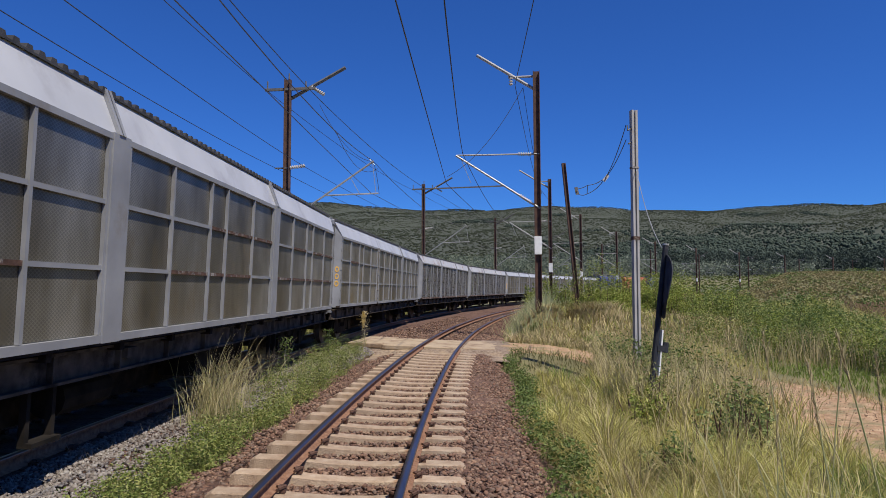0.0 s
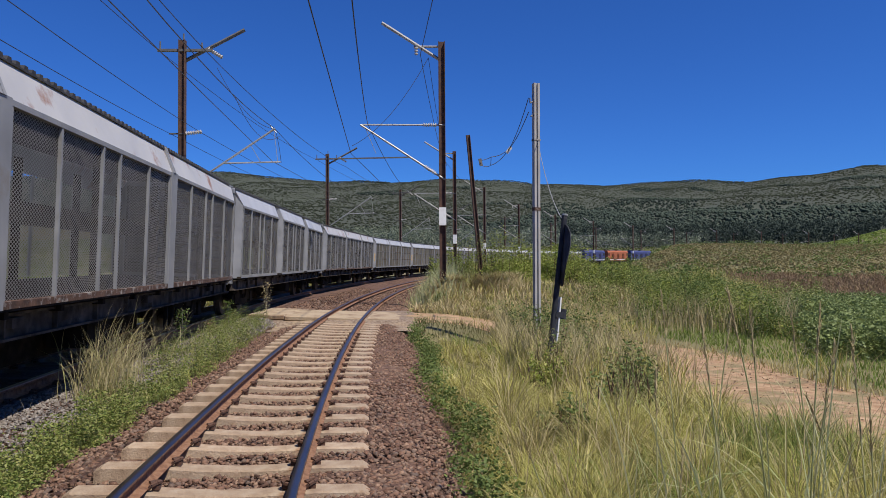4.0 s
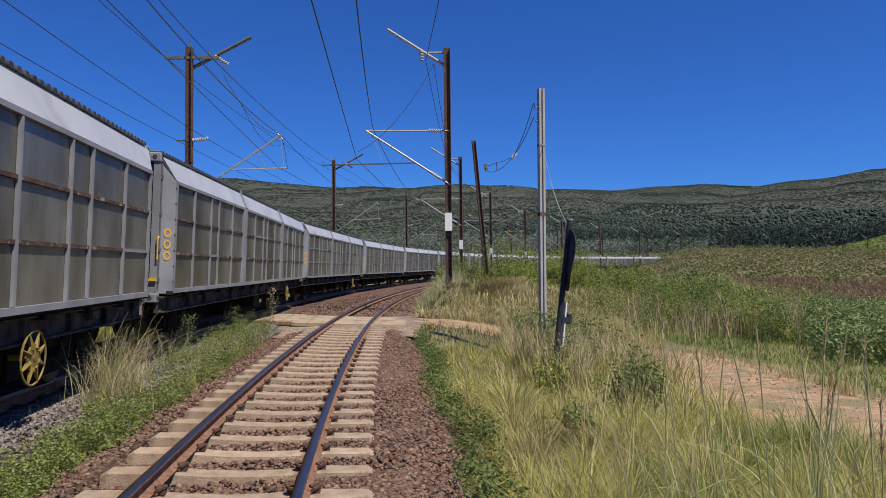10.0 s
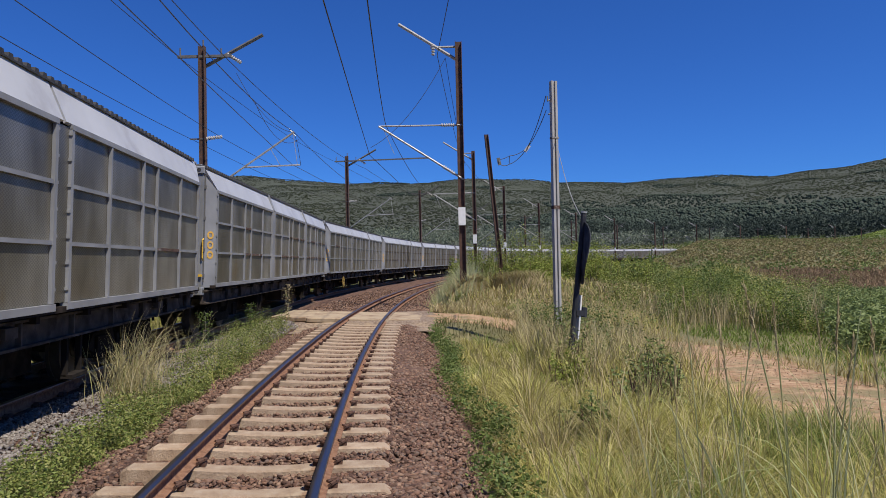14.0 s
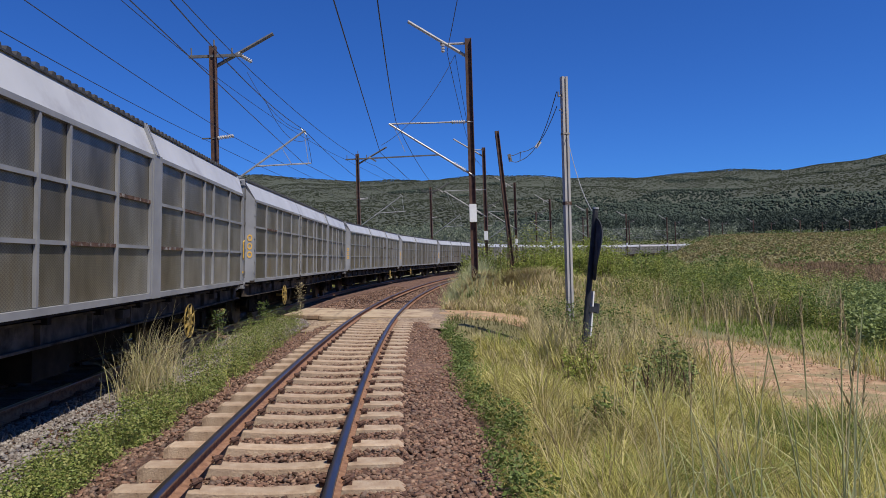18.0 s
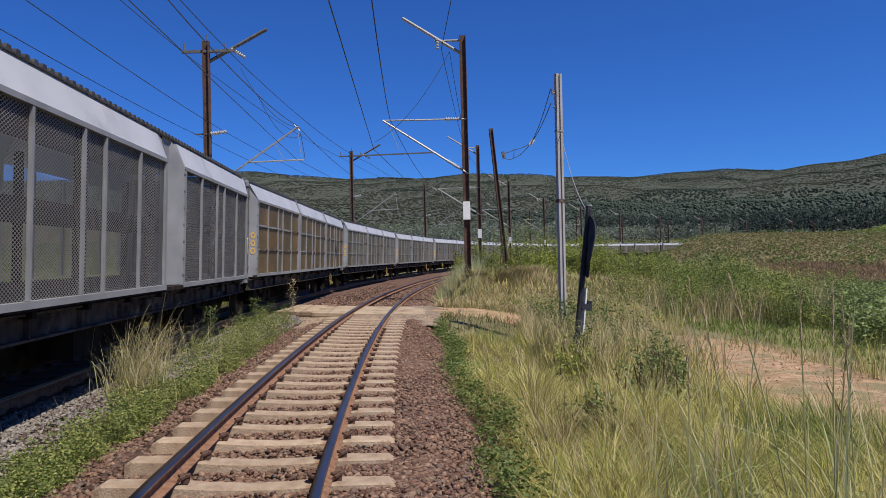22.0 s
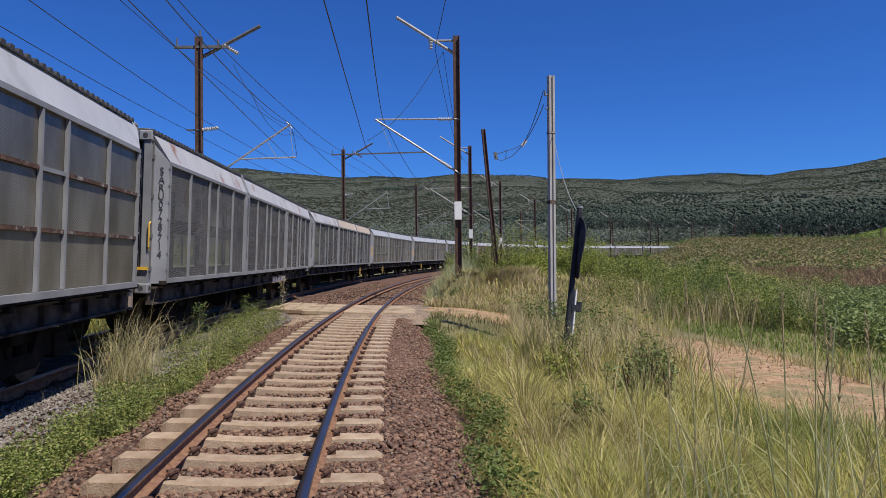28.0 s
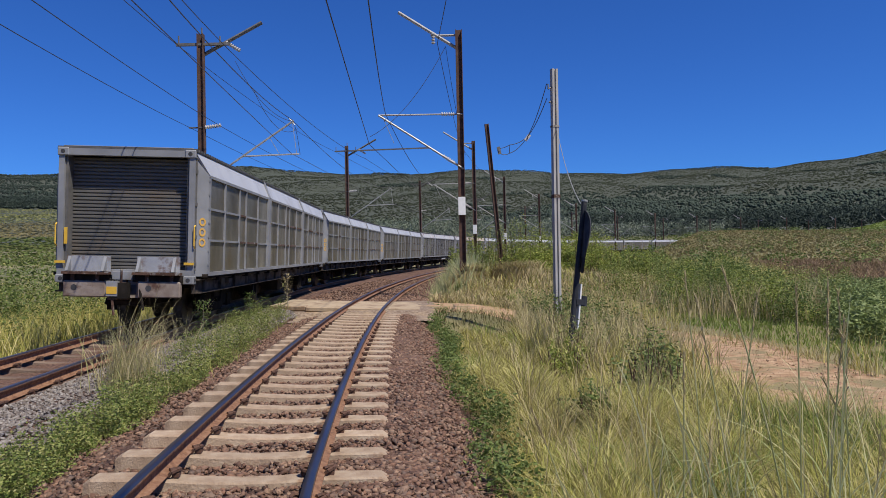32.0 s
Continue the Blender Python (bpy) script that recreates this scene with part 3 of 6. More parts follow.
def build_road():
    t = np.linspace(0, len(ROAD_Y) - 1, 110)
    rx, ry = np.interp(t, range(len(ROAD_X)), ROAD_X), np.interp(t, range(len(ROAD_Y)), ROAD_Y)
    k = np.ones(9) / 9
    rx, ry = np.convolve(np.pad(rx, 4, "edge"), k, "valid"), np.convolve(np.pad(ry, 4, "edge"), k, "valid")
    dx, dy = np.gradient(rx), np.gradient(ry)
    d = np.hypot(dx, dy)
    nx, ny = dy / d, -dx / d
    cols = []
    for w in np.linspace(-1.65, 1.65, 11):
        ww = w * (1 + 0.10 * np.sin(t * 2.3 + w))
        x, y = rx + nx * ww, ry + ny * ww
        z = ground_z(x, y)
        s, u = lateral(x, y)
        z = np.where(u < 6.5, np.maximum(z, grade(s) - 0.17 - 0.42 * smooth(1.3, 6.5, u)), z)
        rut = -0.035 * math.exp(-((abs(w) - 0.8) / 0.25) ** 2)
        cols.append(np.stack([x, y, z + 0.05 + rut - 0.05 * (abs(w) > 1.6)], 1))
    v = np.stack(cols, 1)
    n, m = v.shape[:2]
    i, j = np.meshgrid(np.arange(n - 1), np.arange(m - 1), indexing="ij")
    f = np.stack([i * m + j, i * m + j + 1, (i + 1) * m + j + 1, (i + 1) * m + j], -1).reshape(-1, 4)
    ob = sheet("road", v.reshape(-1, 3), f[:, ::-1], M_ROAD, True)
    r2 = np.random.default_rng(8)
    k, w = r2.integers(2, 80, 5200), r2.integers(0, m, 5200)
    c = v[k, w] + np.stack([r2.normal(0, 0.2, 5200), r2.normal(0, 0.2, 5200), np.zeros(5200)], 1)
    pebbles("road_gravel", c[:, 0], c[:, 1], c[:, 2] - 0.004, 0.017, M_GRAVEL, r2, "loose brown gravel on the dirt track", "gravel")
    tagged(ob, "reddish dirt track with shallow wheel ruts", "road", kind="structure")


# ---- tracks ----
def rail_mesh(off_right, s0, s1, track):
    prof = [(-0.034, 0), (0.034, 0), (0.036, -0.012), (0.034, -0.036), (0.009, -0.048), (0.008, -0.115), (0.058, -0.132), (0.058, -0.142),
            (-0.058, -0.142), (-0.058, -0.132), (-0.008, -0.115), (-0.009, -0.048), (-0.034, -0.036), (-0.036, -0.012)]
    ss = np.concatenate([np.arange(s0, 60, 1.0), np.arange(60, s1, 3.0)])
    up = (lift(ss) if track else 0.0) - off_right * math.tan(radians(CANT))
    cols = []
    for a, z in prof:
        u = off_right + a - (spacing(ss) if track else 0.0)
        x, y, zz, _ = on_line(ss, -u, up + z)
        cols.append(np.stack([x, y, zz], 1))
    v = np.stack(cols, 1)
    n, k = v.shape[:2]
    i, j = np.meshgrid(np.arange(n - 1), np.arange(k), indexing="ij")
    f = np.stack([i * k + j, i * k + (j + 1) % k, (i + 1) * k + (j + 1) % k, (i + 1) * k + j], -1).reshape(-1, 4)
    ob = sheet("rail", v.reshape(-1, 3), f[:, ::-1], M_WEB, False)
    ob.data.materials.append(M_HEAD)
    idx = np.tile(np.where(np.isin(np.arange(k), (0, 1, 13)), 1, 0), n - 1).astype(np.int32)
    ob.data.polygons.foreach_set("material_index", idx)
    return ob


def sleeper_mesh():
    bm = bmesh.new()
    st = [(-1.1, 0.085, 0.0, 0.115), (-1.05, 0.095, 0.0, 0.12), (-0.62, 0.105, -0.002, 0.125), (-0.3, 0.09, -0.028, 0.12), (0, 0.085, -0.036, 0.115),
          (0.3, 0.09, -0.028, 0.12), (0.62, 0.105, -0.002, 0.125), (1.05, 0.095, 0.0, 0.12), (1.1, 0.085, 0.0, 0.115)]
    rings = []
    for i, (x, hw, z, wb) in enumerate(st):
        e = 0.03 if i in (0, len(st) - 1) else 0.0
        rings.append([bm.verts.new(p) for p in ((x, -wb, -0.2), (x, -hw, z - 0.012 - e), (x, -hw + 0.014, z - e), (x, hw - 0.014, z - e), (x, hw, z - 0.012 - e), (x, wb, -0.2))])
    for a, b in zip(rings, rings[1:]):
        for i in range(5):
            bm.faces.new((a[i], b[i], b[i + 1], a[i + 1]))
    bm.faces.new(rings[0])
    bm.faces.new(rings[-1][::-1])
    bmesh.ops.recalc_face_normals(bm, faces=bm.faces)
    me = bpy.data.meshes.new("sleeper")
    bm.to_mesh(me)
    bm.free()
    me.materials.append(M_SLEEPER)
    return me


def clip_mesh():
    """A sprung rail clip: a curled bar on a small shoulder."""
    bm = bmesh.new()
    pts = [(0.05, -0.05, 0.0), (0.075, -0.055, 0.03), (0.11, -0.03, 0.042), (0.125, 0.01, 0.04), (0.105, 0.045, 0.035), (0.07, 0.05, 0.03), (0.045, 0.02, 0.03)]
    for a, b in zip(pts, pts[1:]):
        rod(bm, a, b, 0.015, 5)
    box(bm, 0.075, 0.125, -0.035, 0.035, -0.01, 0.02)
    me = bpy.data.meshes.new("clip")
    bm.to_mesh(me)
    bm.free()
    me.materials.append(M_CLIP)
    return me


def build_track(name, far, s_from, s_to, clips_to, label):
    root = new(name)
    tagged(root, label, "railway track", kind="structure")
    for side in (-1, 1):
        r = rail_mesh(side * 0.5665, -50, 340, far)
        r.parent = root
        r["label"] = "worn steel rail, polished head and rusty web"
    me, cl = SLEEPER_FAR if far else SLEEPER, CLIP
    rng = random.Random(5 + far)
    s = s_from
    while s < s_to:
        if not 19.9 < s < 24.0:
            sp = float(spacing(s)) if far else 0.0
            o = new("sleeper", me)
            o.parent = root
            o.matrix_basis = spot(s, sp, (float(lift(s)) if far else 0.0) - 0.148 - rng.random() * 0.006, rng.uniform(-0.6, 0.6)) @ pose(0, 0, 0, 0, CANT, 0)
            if s < clips_to:
                for side in (-1, 1):
                    for inner in (-1, 1):
                        c = new("clip", cl)
                        c.parent = root
                        c.matrix_basis = spot(s, sp - side * 0.5665, (float(lift(s)) if far else 0.0) - 0.146 - side * 0.5665 * math.tan(radians(CANT))) @ pose(0, 0, 0, 0, CANT, 0) @ pose(0, 0, 0, 0, 0, 0 if inner > 0 else 180)
        s += 0.62


def build_crossing():
    root = new("level_crossing")
    tagged(root, "worn tan concrete slabs of a level crossing", "level crossing", kind="structure")
    rng = random.Random(2)
    ss, us = np.arange(18.4, 26.0, 0.2), np.array([-3.2, -2.6, -1.9, -1.2, -0.62, 0.0, 0.62, 1.2, 1.7, 2.2, 2.8, 3.6])
    S, U = np.meshgrid(ss, us, indexing="ij")
    x, y, z, _ = on_line(S.ravel(), -U.ravel())
    rise = smooth(19.7, 20.4, S.ravel()) * (1 - smooth(23.6, 25.6, S.ravel()))
    r2 = np.random.default_rng(12)
    z = z - 0.26 + 0.145 * rise - 0.25 * smooth(1.6, 3.4, U.ravel()) + r2.normal(0, 0.008, len(z))
    i, j = np.meshgrid(np.arange(len(ss) - 1), np.arange(len(us) - 1), indexing="ij")
    n = len(us)
    f = np.stack([i * n + j, i * n + j + 1, (i + 1) * n + j + 1, (i + 1) * n + j], -1).reshape(-1, 4)
    fill = sheet("gravel_fill", np.stack([x, y, z], 1), f, M_FILL, True)
    fill.parent = root
    fill["label"] = "trodden dirt and gravel packed round the slabs"
    for u0, u1 in ((-2.75, -1.72), (-1.70, -0.66), (-0.49, 0.49), (0.66, 1.62)):
        bm = bmesh.new()
        box(bm, u0, u1, -1.55, 1.55, -0.14, 0)
        bmesh.ops.bevel(bm, geom=[e for e in bm.edges], offset=0.025, segments=1, affect="EDGES")
        p = part("slab", bm, M_SLAB, root)
        p.matrix_basis = spot(21.9 + rng.uniform(-0.1, 0.1), 0, -0.06 + rng.uniform(-0.012, 0.012), -0.6 + rng.uniform(-0.5, 0.5)) @ pose(0, 0, 0, 0, CANT, 0)


# ---- wagons ----
HL, BODY_X, END_X, SILL, EAVE, ROOF_Z = 8.475, 1.38, 1.22, 1.11, 2.96, 3.36
COLS = (0.0, 0.21, 0.435, 0.55, 0.78, 1.0)


def strip(bm, *quads):
    for q in quads:
        bm.faces.new([bm.verts.new(p) for p in q])
    return bm


def bogie(parent, y, shared):
    if "frame" not in shared:
        bm = bmesh.new()
        for x in (-0.86, 0.86):
            prism_pts = [(-1.25, 0.45), (-1.1, 0.62), (-0.45, 0.66), (-0.3, 0.42), (0.3, 0.42), (0.45, 0.66), (1.1, 0.62), (1.25, 0.45), (0.95, 0.33), (0.6, 0.36),
                         (0.4, 0.24), (-0.4, 0.24), (-0.6, 0.36), (-0.95, 0.33)]
            a = [bm.verts.new((x - 0.07, p, z)) for p, z in prism_pts]
            b = [bm.verts.new((x + 0.07, p, z)) for p, z in prism_pts]
            for i in range(14):
                bm.faces.new((a[i], b[i], b[(i + 1) % 14], a[(i + 1) % 14]))
            bm.faces.new(a[::-1]), bm.faces.new(b)
            for p in (-0.9, 0.9):
                box(bm, x - 0.11, x + 0.11, p - 0.14, p + 0.14, 0.30, 0.58)
            for p in (-0.16, 0.16):
                rod(bm, (x, p, 0.28), (x, p, 0.62), 0.07, 8)
        box(bm, -0.95, 0.95, -0.22, 0.22, 0.55, 0.76)
        me = bpy.data.meshes.new("bogie")
        bm.to_mesh(me)
        bm.free()
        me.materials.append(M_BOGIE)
        shared["frame"] = me
        bm = bmesh.new()
        for x in (-0.55, 0.55):
            rod(bm, (x - 0.065, 0, 0), (x + 0.065, 0, 0), 0.425, 24)
            rod(bm, (x - 0.09, 0, 0), (x - 0.05, 0, 0), 0.45, 24)
            rod(bm, (x - 0.085, 0, 0), (x + 0.085, 0, 0), 0.13, 12)
        rod(bm, (-0.95, 0, 0), (0.95, 0, 0), 0.07, 10)
        me = bpy.data.meshes.new("wheelset")
        bm.to_mesh(me)
        bm.free()
        me.materials.append(M_WHEEL)
        shared["wheel"] = me
    b = hung("bogie", shared["frame"], None, parent, "grimy two-axle bogie, blackened for the shade beneath the wagon")
    b.location = (0, y, 0)
    for p in (-0.9, 0.9):
        w = hung("wheelset", shared["wheel"], None, b)
        w.location = (0, p, 0.425)
    return b


SHARED = {}


def wagon_end(root, sgn, rust):
    """The end frame with its roller shutter, buffers and coupler; sgn -1 at the rear."""
    y = sgn * HL

    def Y(a, b):
        lo, hi = sorted((y - sgn * a, y - sgn * b))
        return lo, hi
    y0, y1 = Y(0, 0.16)
    bm = bmesh.new()
    for x0, x1 in ((-END_X, -END_X + 0.10), (END_X - 0.10, END_X)):
        box(bm, x0, x1, y0, y1, SILL - 0.08, ROOF_Z)
    box(bm, -END_X + 0.10, END_X - 0.10, y0, y1, ROOF_Z - 0.12, ROOF_Z)
    box(bm, -END_X + 0.10, END_X - 0.10, y0, y1, SILL - 0.08, SILL + 0.06)
    fr = part("end_frame", bm, M_PAINT, root)
    for x in (-END_X + 0.08, END_X - 0.08):
        for z in (SILL - 0.12, ROOF_Z - 0.06):
            bm = boxes((x - 0.10, x + 0.10, *Y(-0.025, 0.15), z - 0.075, z + 0.075))
            bmesh.ops.bevel(bm, geom=list(bm.edges), offset=0.015, segments=1, affect="EDGES")
            bm.faces.ensure_lookup_table()
            n0 = len(bm.faces)
            # dark discs painted as the shaded casting holes
            bmesh.ops.create_circle(bm, cap_ends=True, radius=0.04, segments=10, matrix=pose(x, y + sgn * 0.028, z, 90, 0, 0))
            bmesh.ops.create_circle(bm, cap_ends=True, radius=0.04, segments=10, matrix=pose(math.copysign(abs(x) + 0.103, x), y - sgn * 0.06, z, 90, 0, 90))
            bm.faces.ensure_lookup_table()
            for fc in bm.faces[n0:]:
                fc.material_index = 1
            cast = part("corner_casting", bm, M_PAINT, fr)
            cast.data.materials.append(M_LETTER_HOLE)
    # roller shutter
    bm = bmesh.new()
    n, zlo, zhi = 31, SILL + 0.06, ROOF_Z - 0.12
    ys = y - sgn * 0.27
    prev = None
    for i in range(n):
        z = zlo + (zhi - zlo) * i / n
        for dz, dy in ((0.0, 0.0), (0.010, 0.034), (0.046, 0.034), (0.060, 0.0)):
            a, b = bm.verts.new((-END_X + 0.15, ys + sgn * dy, z + dz)), bm.verts.new((END_X - 0.15, ys + sgn * dy, z + dz))
            if prev:
                bm.faces.new((prev[0], prev[1], b, a))
            prev = (a, b)
    bmesh.ops.recalc_face_normals(bm, faces=bm.faces)
    part("roller_shutter", bm, M_SHUTTER, root, "grey corrugated roller shutter, lowered")
    for x0, x1 in ((-END_X + 0.10, -END_X + 0.15), (END_X - 0.15, END_X - 0.10)):
        part("shutter_guide", boxes((x0, x1, *Y(0.05, 0.34), SILL + 0.06, ROOF_Z - 0.12)), M_GALV_DARK, root)
    for sx in (-1, 1):
        bm = bmesh.new()
        x = sx * (END_X + 0.012)
        rod(bm, (x, y - sgn * 0.08, SILL + 0.05), (x, y - sgn * 0.08, ROOF_Z - 0.15), 0.014, 6)
        for z in (1.25, 1.75, 2.35, 2.95):
            box(bm, x - 0.018, x + 0.018, *Y(0.055, 0.105), z, z + 0.07)
        part("lock_rod", bm, M_GALV_DARK, root)
    # bumper trays, headstock, coupler
    for x in (-0.62, 0.62):
        bm = bmesh.new()
        box(bm, x - 0.38, x + 0.38, *Y(-0.06, -0.025), SILL + 0.02, SILL + 0.30)
        fl = part("loading_flap", bm, M_FLAP, root, "scuffed grey flap, rusted along its foot")
        for k in (-0.36, 0.27):
            v = [(y + sgn * 0.06, SILL + 0.29), (y + sgn * 0.20, SILL + 0.03), (y + sgn * 0.06, SILL + 0.02)]
            bm = bmesh.new()
            ends = [[bm.verts.new((x + k + e, p, q)) for p, q in v] for e in (0.0, 0.05)]
            for f in (ends[0], ends[1][::-1]):
                bm.faces.new(f)
            for i in range(3):
                bm.faces.new((ends[0][i], ends[1][i], ends[1][(i + 1) % 3], ends[0][(i + 1) % 3]))
            bmesh.ops.recalc_face_normals(bm, faces=bm.faces)
            part("rib", bm, M_PAINT, fl)
        part("tray", boxes((x - 0.42, x + 0.42, *Y(-0.20, -0.02), SILL - 0.03, SILL + 0.015)), M_RUST, fl)
        part("buffer_beam", boxes((x - 0.44, x + 0.44, *Y(-0.10, 0.12), 0.95, SILL - 0.035)), M_UNDER, root)
    part("headstock", boxes((-0.215, 0.215, *Y(-0.10, 0.1), 0.99, SILL + 0.02)), M_PAINT, root)
    part("draw_gear_housing", boxes((-0.27, 0.06, *Y(-0.08, 0.1), 0.62, 0.985)), M_DRAW, root, "rust-brown draw gear housing")
    bm = boxes((0.08, 0.27, *Y(-0.05, 0.0), 0.66, 0.985))
    part("valve_box", bm, M_UNDER_TAN, root)
    # thin dark sheet for the shade of a recess
    part("valve_recess_shade", boxes((0.12, 0.23, *Y(-0.056, -0.051), 0.72, 0.90)), M_LETTER_HOLE, root)
    for x in (-0.66, 0.66):
        bm = bmesh.new()
        box(bm, x - 0.38, x + 0.38, *Y(-0.14, -0.02), 0.67, 0.96)
        bmesh.ops.bevel(bm, geom=list(bm.edges), offset=0.02, segments=1, affect="EDGES")
        n0 = len(bm.faces)
        # dark disc in place of a hole's shaded inside
        bmesh.ops.create_circle(bm, cap_ends=True, radius=0.055, segments=12, matrix=pose(x - math.copysign(0.20, x) * (1 if x > 0 else -1) * 0.9, y + sgn * 0.143, 0.84, 90, 0, 0))
        bm.faces.ensure_lookup_table()
        for fc in bm.faces[n0:]:
            fc.material_index = 1
        bp = part("bumper_plate", bm, M_UNDER_TAN, root, "dusty brown plate with a dark disc as the shade of a round hole")
        bp.data.materials.append(M_LETTER_HOLE)
        for k in (-0.22, 0.22):
            part("bracket", boxes((x + k - 0.03, x + k + 0.03, *Y(-0.12, -0.042), 0.955, 1.075)), M_RUST, root)
    bm = bmesh.new()
    box(bm, -0.09, 0.09, *Y(-0.26, 0.2), 0.70, 0.90)
    box(bm, -0.15, 0.17, *Y(-0.30, -0.16), 0.66, 0.94)
    rod(bm, (0.30, y + sgn * 0.10, 0.9), (0.42, y + sgn * 0.2, 0.45), 0.025, 6)
    part("coupler", bm, M_BOGIE, root)
    for x in (-END_X - 0.02, END_X + 0.02):
        bm = bmesh.new()
        rod(bm, (x, y + sgn * 0.035, 1.62), (x, y + sgn * 0.035, 1.96), 0.012, 6)
        rod(bm, (x, y + sgn * 0.035, 1.62), (x, y - sgn * 0.02, 1.58), 0.012, 6)
        rod(bm, (x, y + sgn * 0.035, 1.96), (x, y - sgn * 0.02, 2.0), 0.012, 6)
        part("step", boxes((min(x, x * 0.86), max(x, x * 0.86), *Y(-0.04, -0.01), 1.27, 1.315)), M_YELLOW, root)
        part("grab_handle", bm, M_YELLOW, root, "yellow grab handle")


def lettering(root, text, y, z_top, x):
    cu = bpy.data.curves.new("lettering", "FONT")
    cu.body = "\n".join(text)
    cu.size, cu.align_x, cu.space_line = 0.165, "CENTER", 0.78
    cu.extrude = 0.002
    tmp = new("lettering_tmp", cu)
    dg = bpy.context.evaluated_depsgraph_get()
    me = bpy.data.meshes.new_from_object(tmp.evaluated_get(dg))
    bpy.data.objects.remove(tmp)
    me.materials.clear()
    ob = hung("lettering", me, M_LETTER_HOLE, root, "stencilled black serial number")
    ob.matrix_basis = pose(x, y, z_top, 90, 0, 90)
    return ob


def wagon(style, label, text=("", ""), rusty=0.1, skip_pillar=0, roof=None, roof2=None, plate=None, seed=0, sill_rust=False, rings=True, brake=0):
    rng = random.Random(seed)
    root = new("car_carrier_wagon")
    tagged(root, label, "freight wagon", group="wagons of the train")
    roof = roof or M_ROOF
    deep = style == "C"
    pw = 0.90 if deep else 0.30
    end = 0.36
    sec = (2 * HL - 2 * end - 2 * pw) / 3
    starts = [-HL + end + i * (sec + pw) for i in range(3)]
    # underframe
    for sx in (-1, 1):
        bm = bmesh.new()
        xs = sorted((sx * 1.17, sx * 1.22)), sorted((sx * 1.17, sx * 1.29)), sorted((sx * 1.20, sx * 1.275))
        box(bm, *xs[0], -HL + 0.1, HL - 0.1, 0.765, 0.985)
        for z0, z1 in ((0.74, 0.765), (0.985, 1.01)):
            box(bm, *xs[1], -HL + 0.1, HL - 0.1, z0, z1)
        for k in range(-7, 8):
            box(bm, *xs[2], k * 1.13 - 0.012, k * 1.13 + 0.012, 0.765, 0.985)
        part("side_sill", bm, M_SILL, root, "dusty brown channel-section side sill")
        for k in (-6.2, -2.1, 2.0, 6.3):
            part("container_bracket", boxes((*sorted((sx * 1.22, sx * 1.315)), k - 0.11, k + 0.11, 0.86, 0.96)), M_SILL, root)
    # the deep middle box is added to close the view beneath, dark as shade
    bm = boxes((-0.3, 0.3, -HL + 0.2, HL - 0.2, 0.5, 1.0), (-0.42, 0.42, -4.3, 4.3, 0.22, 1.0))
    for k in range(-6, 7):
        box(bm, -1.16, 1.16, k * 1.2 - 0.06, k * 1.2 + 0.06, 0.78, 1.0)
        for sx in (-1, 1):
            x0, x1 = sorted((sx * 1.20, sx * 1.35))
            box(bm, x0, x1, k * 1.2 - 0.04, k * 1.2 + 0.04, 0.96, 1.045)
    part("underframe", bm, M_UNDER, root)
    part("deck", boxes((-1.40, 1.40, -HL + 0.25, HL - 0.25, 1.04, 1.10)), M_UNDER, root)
    bm = boxes((-0.9, 0.2, -1.6, -0.3, 0.35, 0.7), (0.55, 1.05, 0.3, 1.1, 0.36, 0.68))
    rod(bm, (0.75, -2.6, 0.5), (0.75, -1.7, 0.5), 0.19, 12)
    rod(bm, (-0.2, -4.4, 0.45), (-0.2, 4.4, 0.45), 0.03, 6)
    for yy in (-3.6, 3.4):
        box(bm, 1.14, 1.2, yy, yy + 0.05, 0.3, 0.72)
        box(bm, 1.14, 1.2, yy + 0.35, yy + 0.4, 0.3, 0.72)
        box(bm, 1.14, 1.26, yy, yy + 0.4, 0.28, 0.32)
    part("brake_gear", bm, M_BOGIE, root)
    # hand brake wheel
    if brake:
        hb = bmesh.new()
        n, by = 20, 4.6 * brake
        for i in range(n):
            a, b = 2 * math.pi * i / n, 2 * math.pi * (i + 1) / n
            rod(hb, (1.33, by + 0.27 * math.cos(a), 0.60 + 0.27 * math.sin(a)), (1.33, by + 0.27 * math.cos(b), 0.60 + 0.27 * math.sin(b)), 0.011, 5)
        for i in range(8):
            a = 2 * math.pi * i / 8 + 0.4
            rod(hb, (1.33, by + 0.1 * math.cos(a), 0.6 + 0.1 * math.sin(a)), (1.33, by + 0.265 * math.cos(a), 0.6 + 0.265 * math.sin(a)), 0.03, 5, 0.010)
        rod(hb, (1.322, by, 0.6), (1.338, by, 0.6), 0.14, 16)
        rod(hb, (1.1, by, 0.6), (1.345, by, 0.6), 0.03, 8)
        part("hand_brake_wheel", hb, M_YELLOW_OLD, root, "yellow spoked hand brake wheel")
    for y in (-5.9, 5.9):
        bogie(root, y, SHARED)
    for sgn in (-1, 1):
        wagon_end(root, sgn, rusty)
    # end panels, easing from the end frame out to the wide body
    for sgn in (-1, 1):
        for sx in (-1, 1):
            ya, yb = sgn * (HL - 0.10), sgn * (HL - end)
            bm = bmesh.new()
            o = [(sx * END_X, ya, SILL - 0.05), (sx * BODY_X, yb, SILL - 0.05), (sx * BODY_X, yb, EAVE), (sx * END_X, ya, ROOF_Z)]
            i_ = [(p[0] - sx * 0.04, p[1], p[2]) for p in o]
            a, b = [bm.verts.new(p) for p in o], [bm.verts.new(p) for p in i_]
            bm.faces.new(a), bm.faces.new(b[::-1])
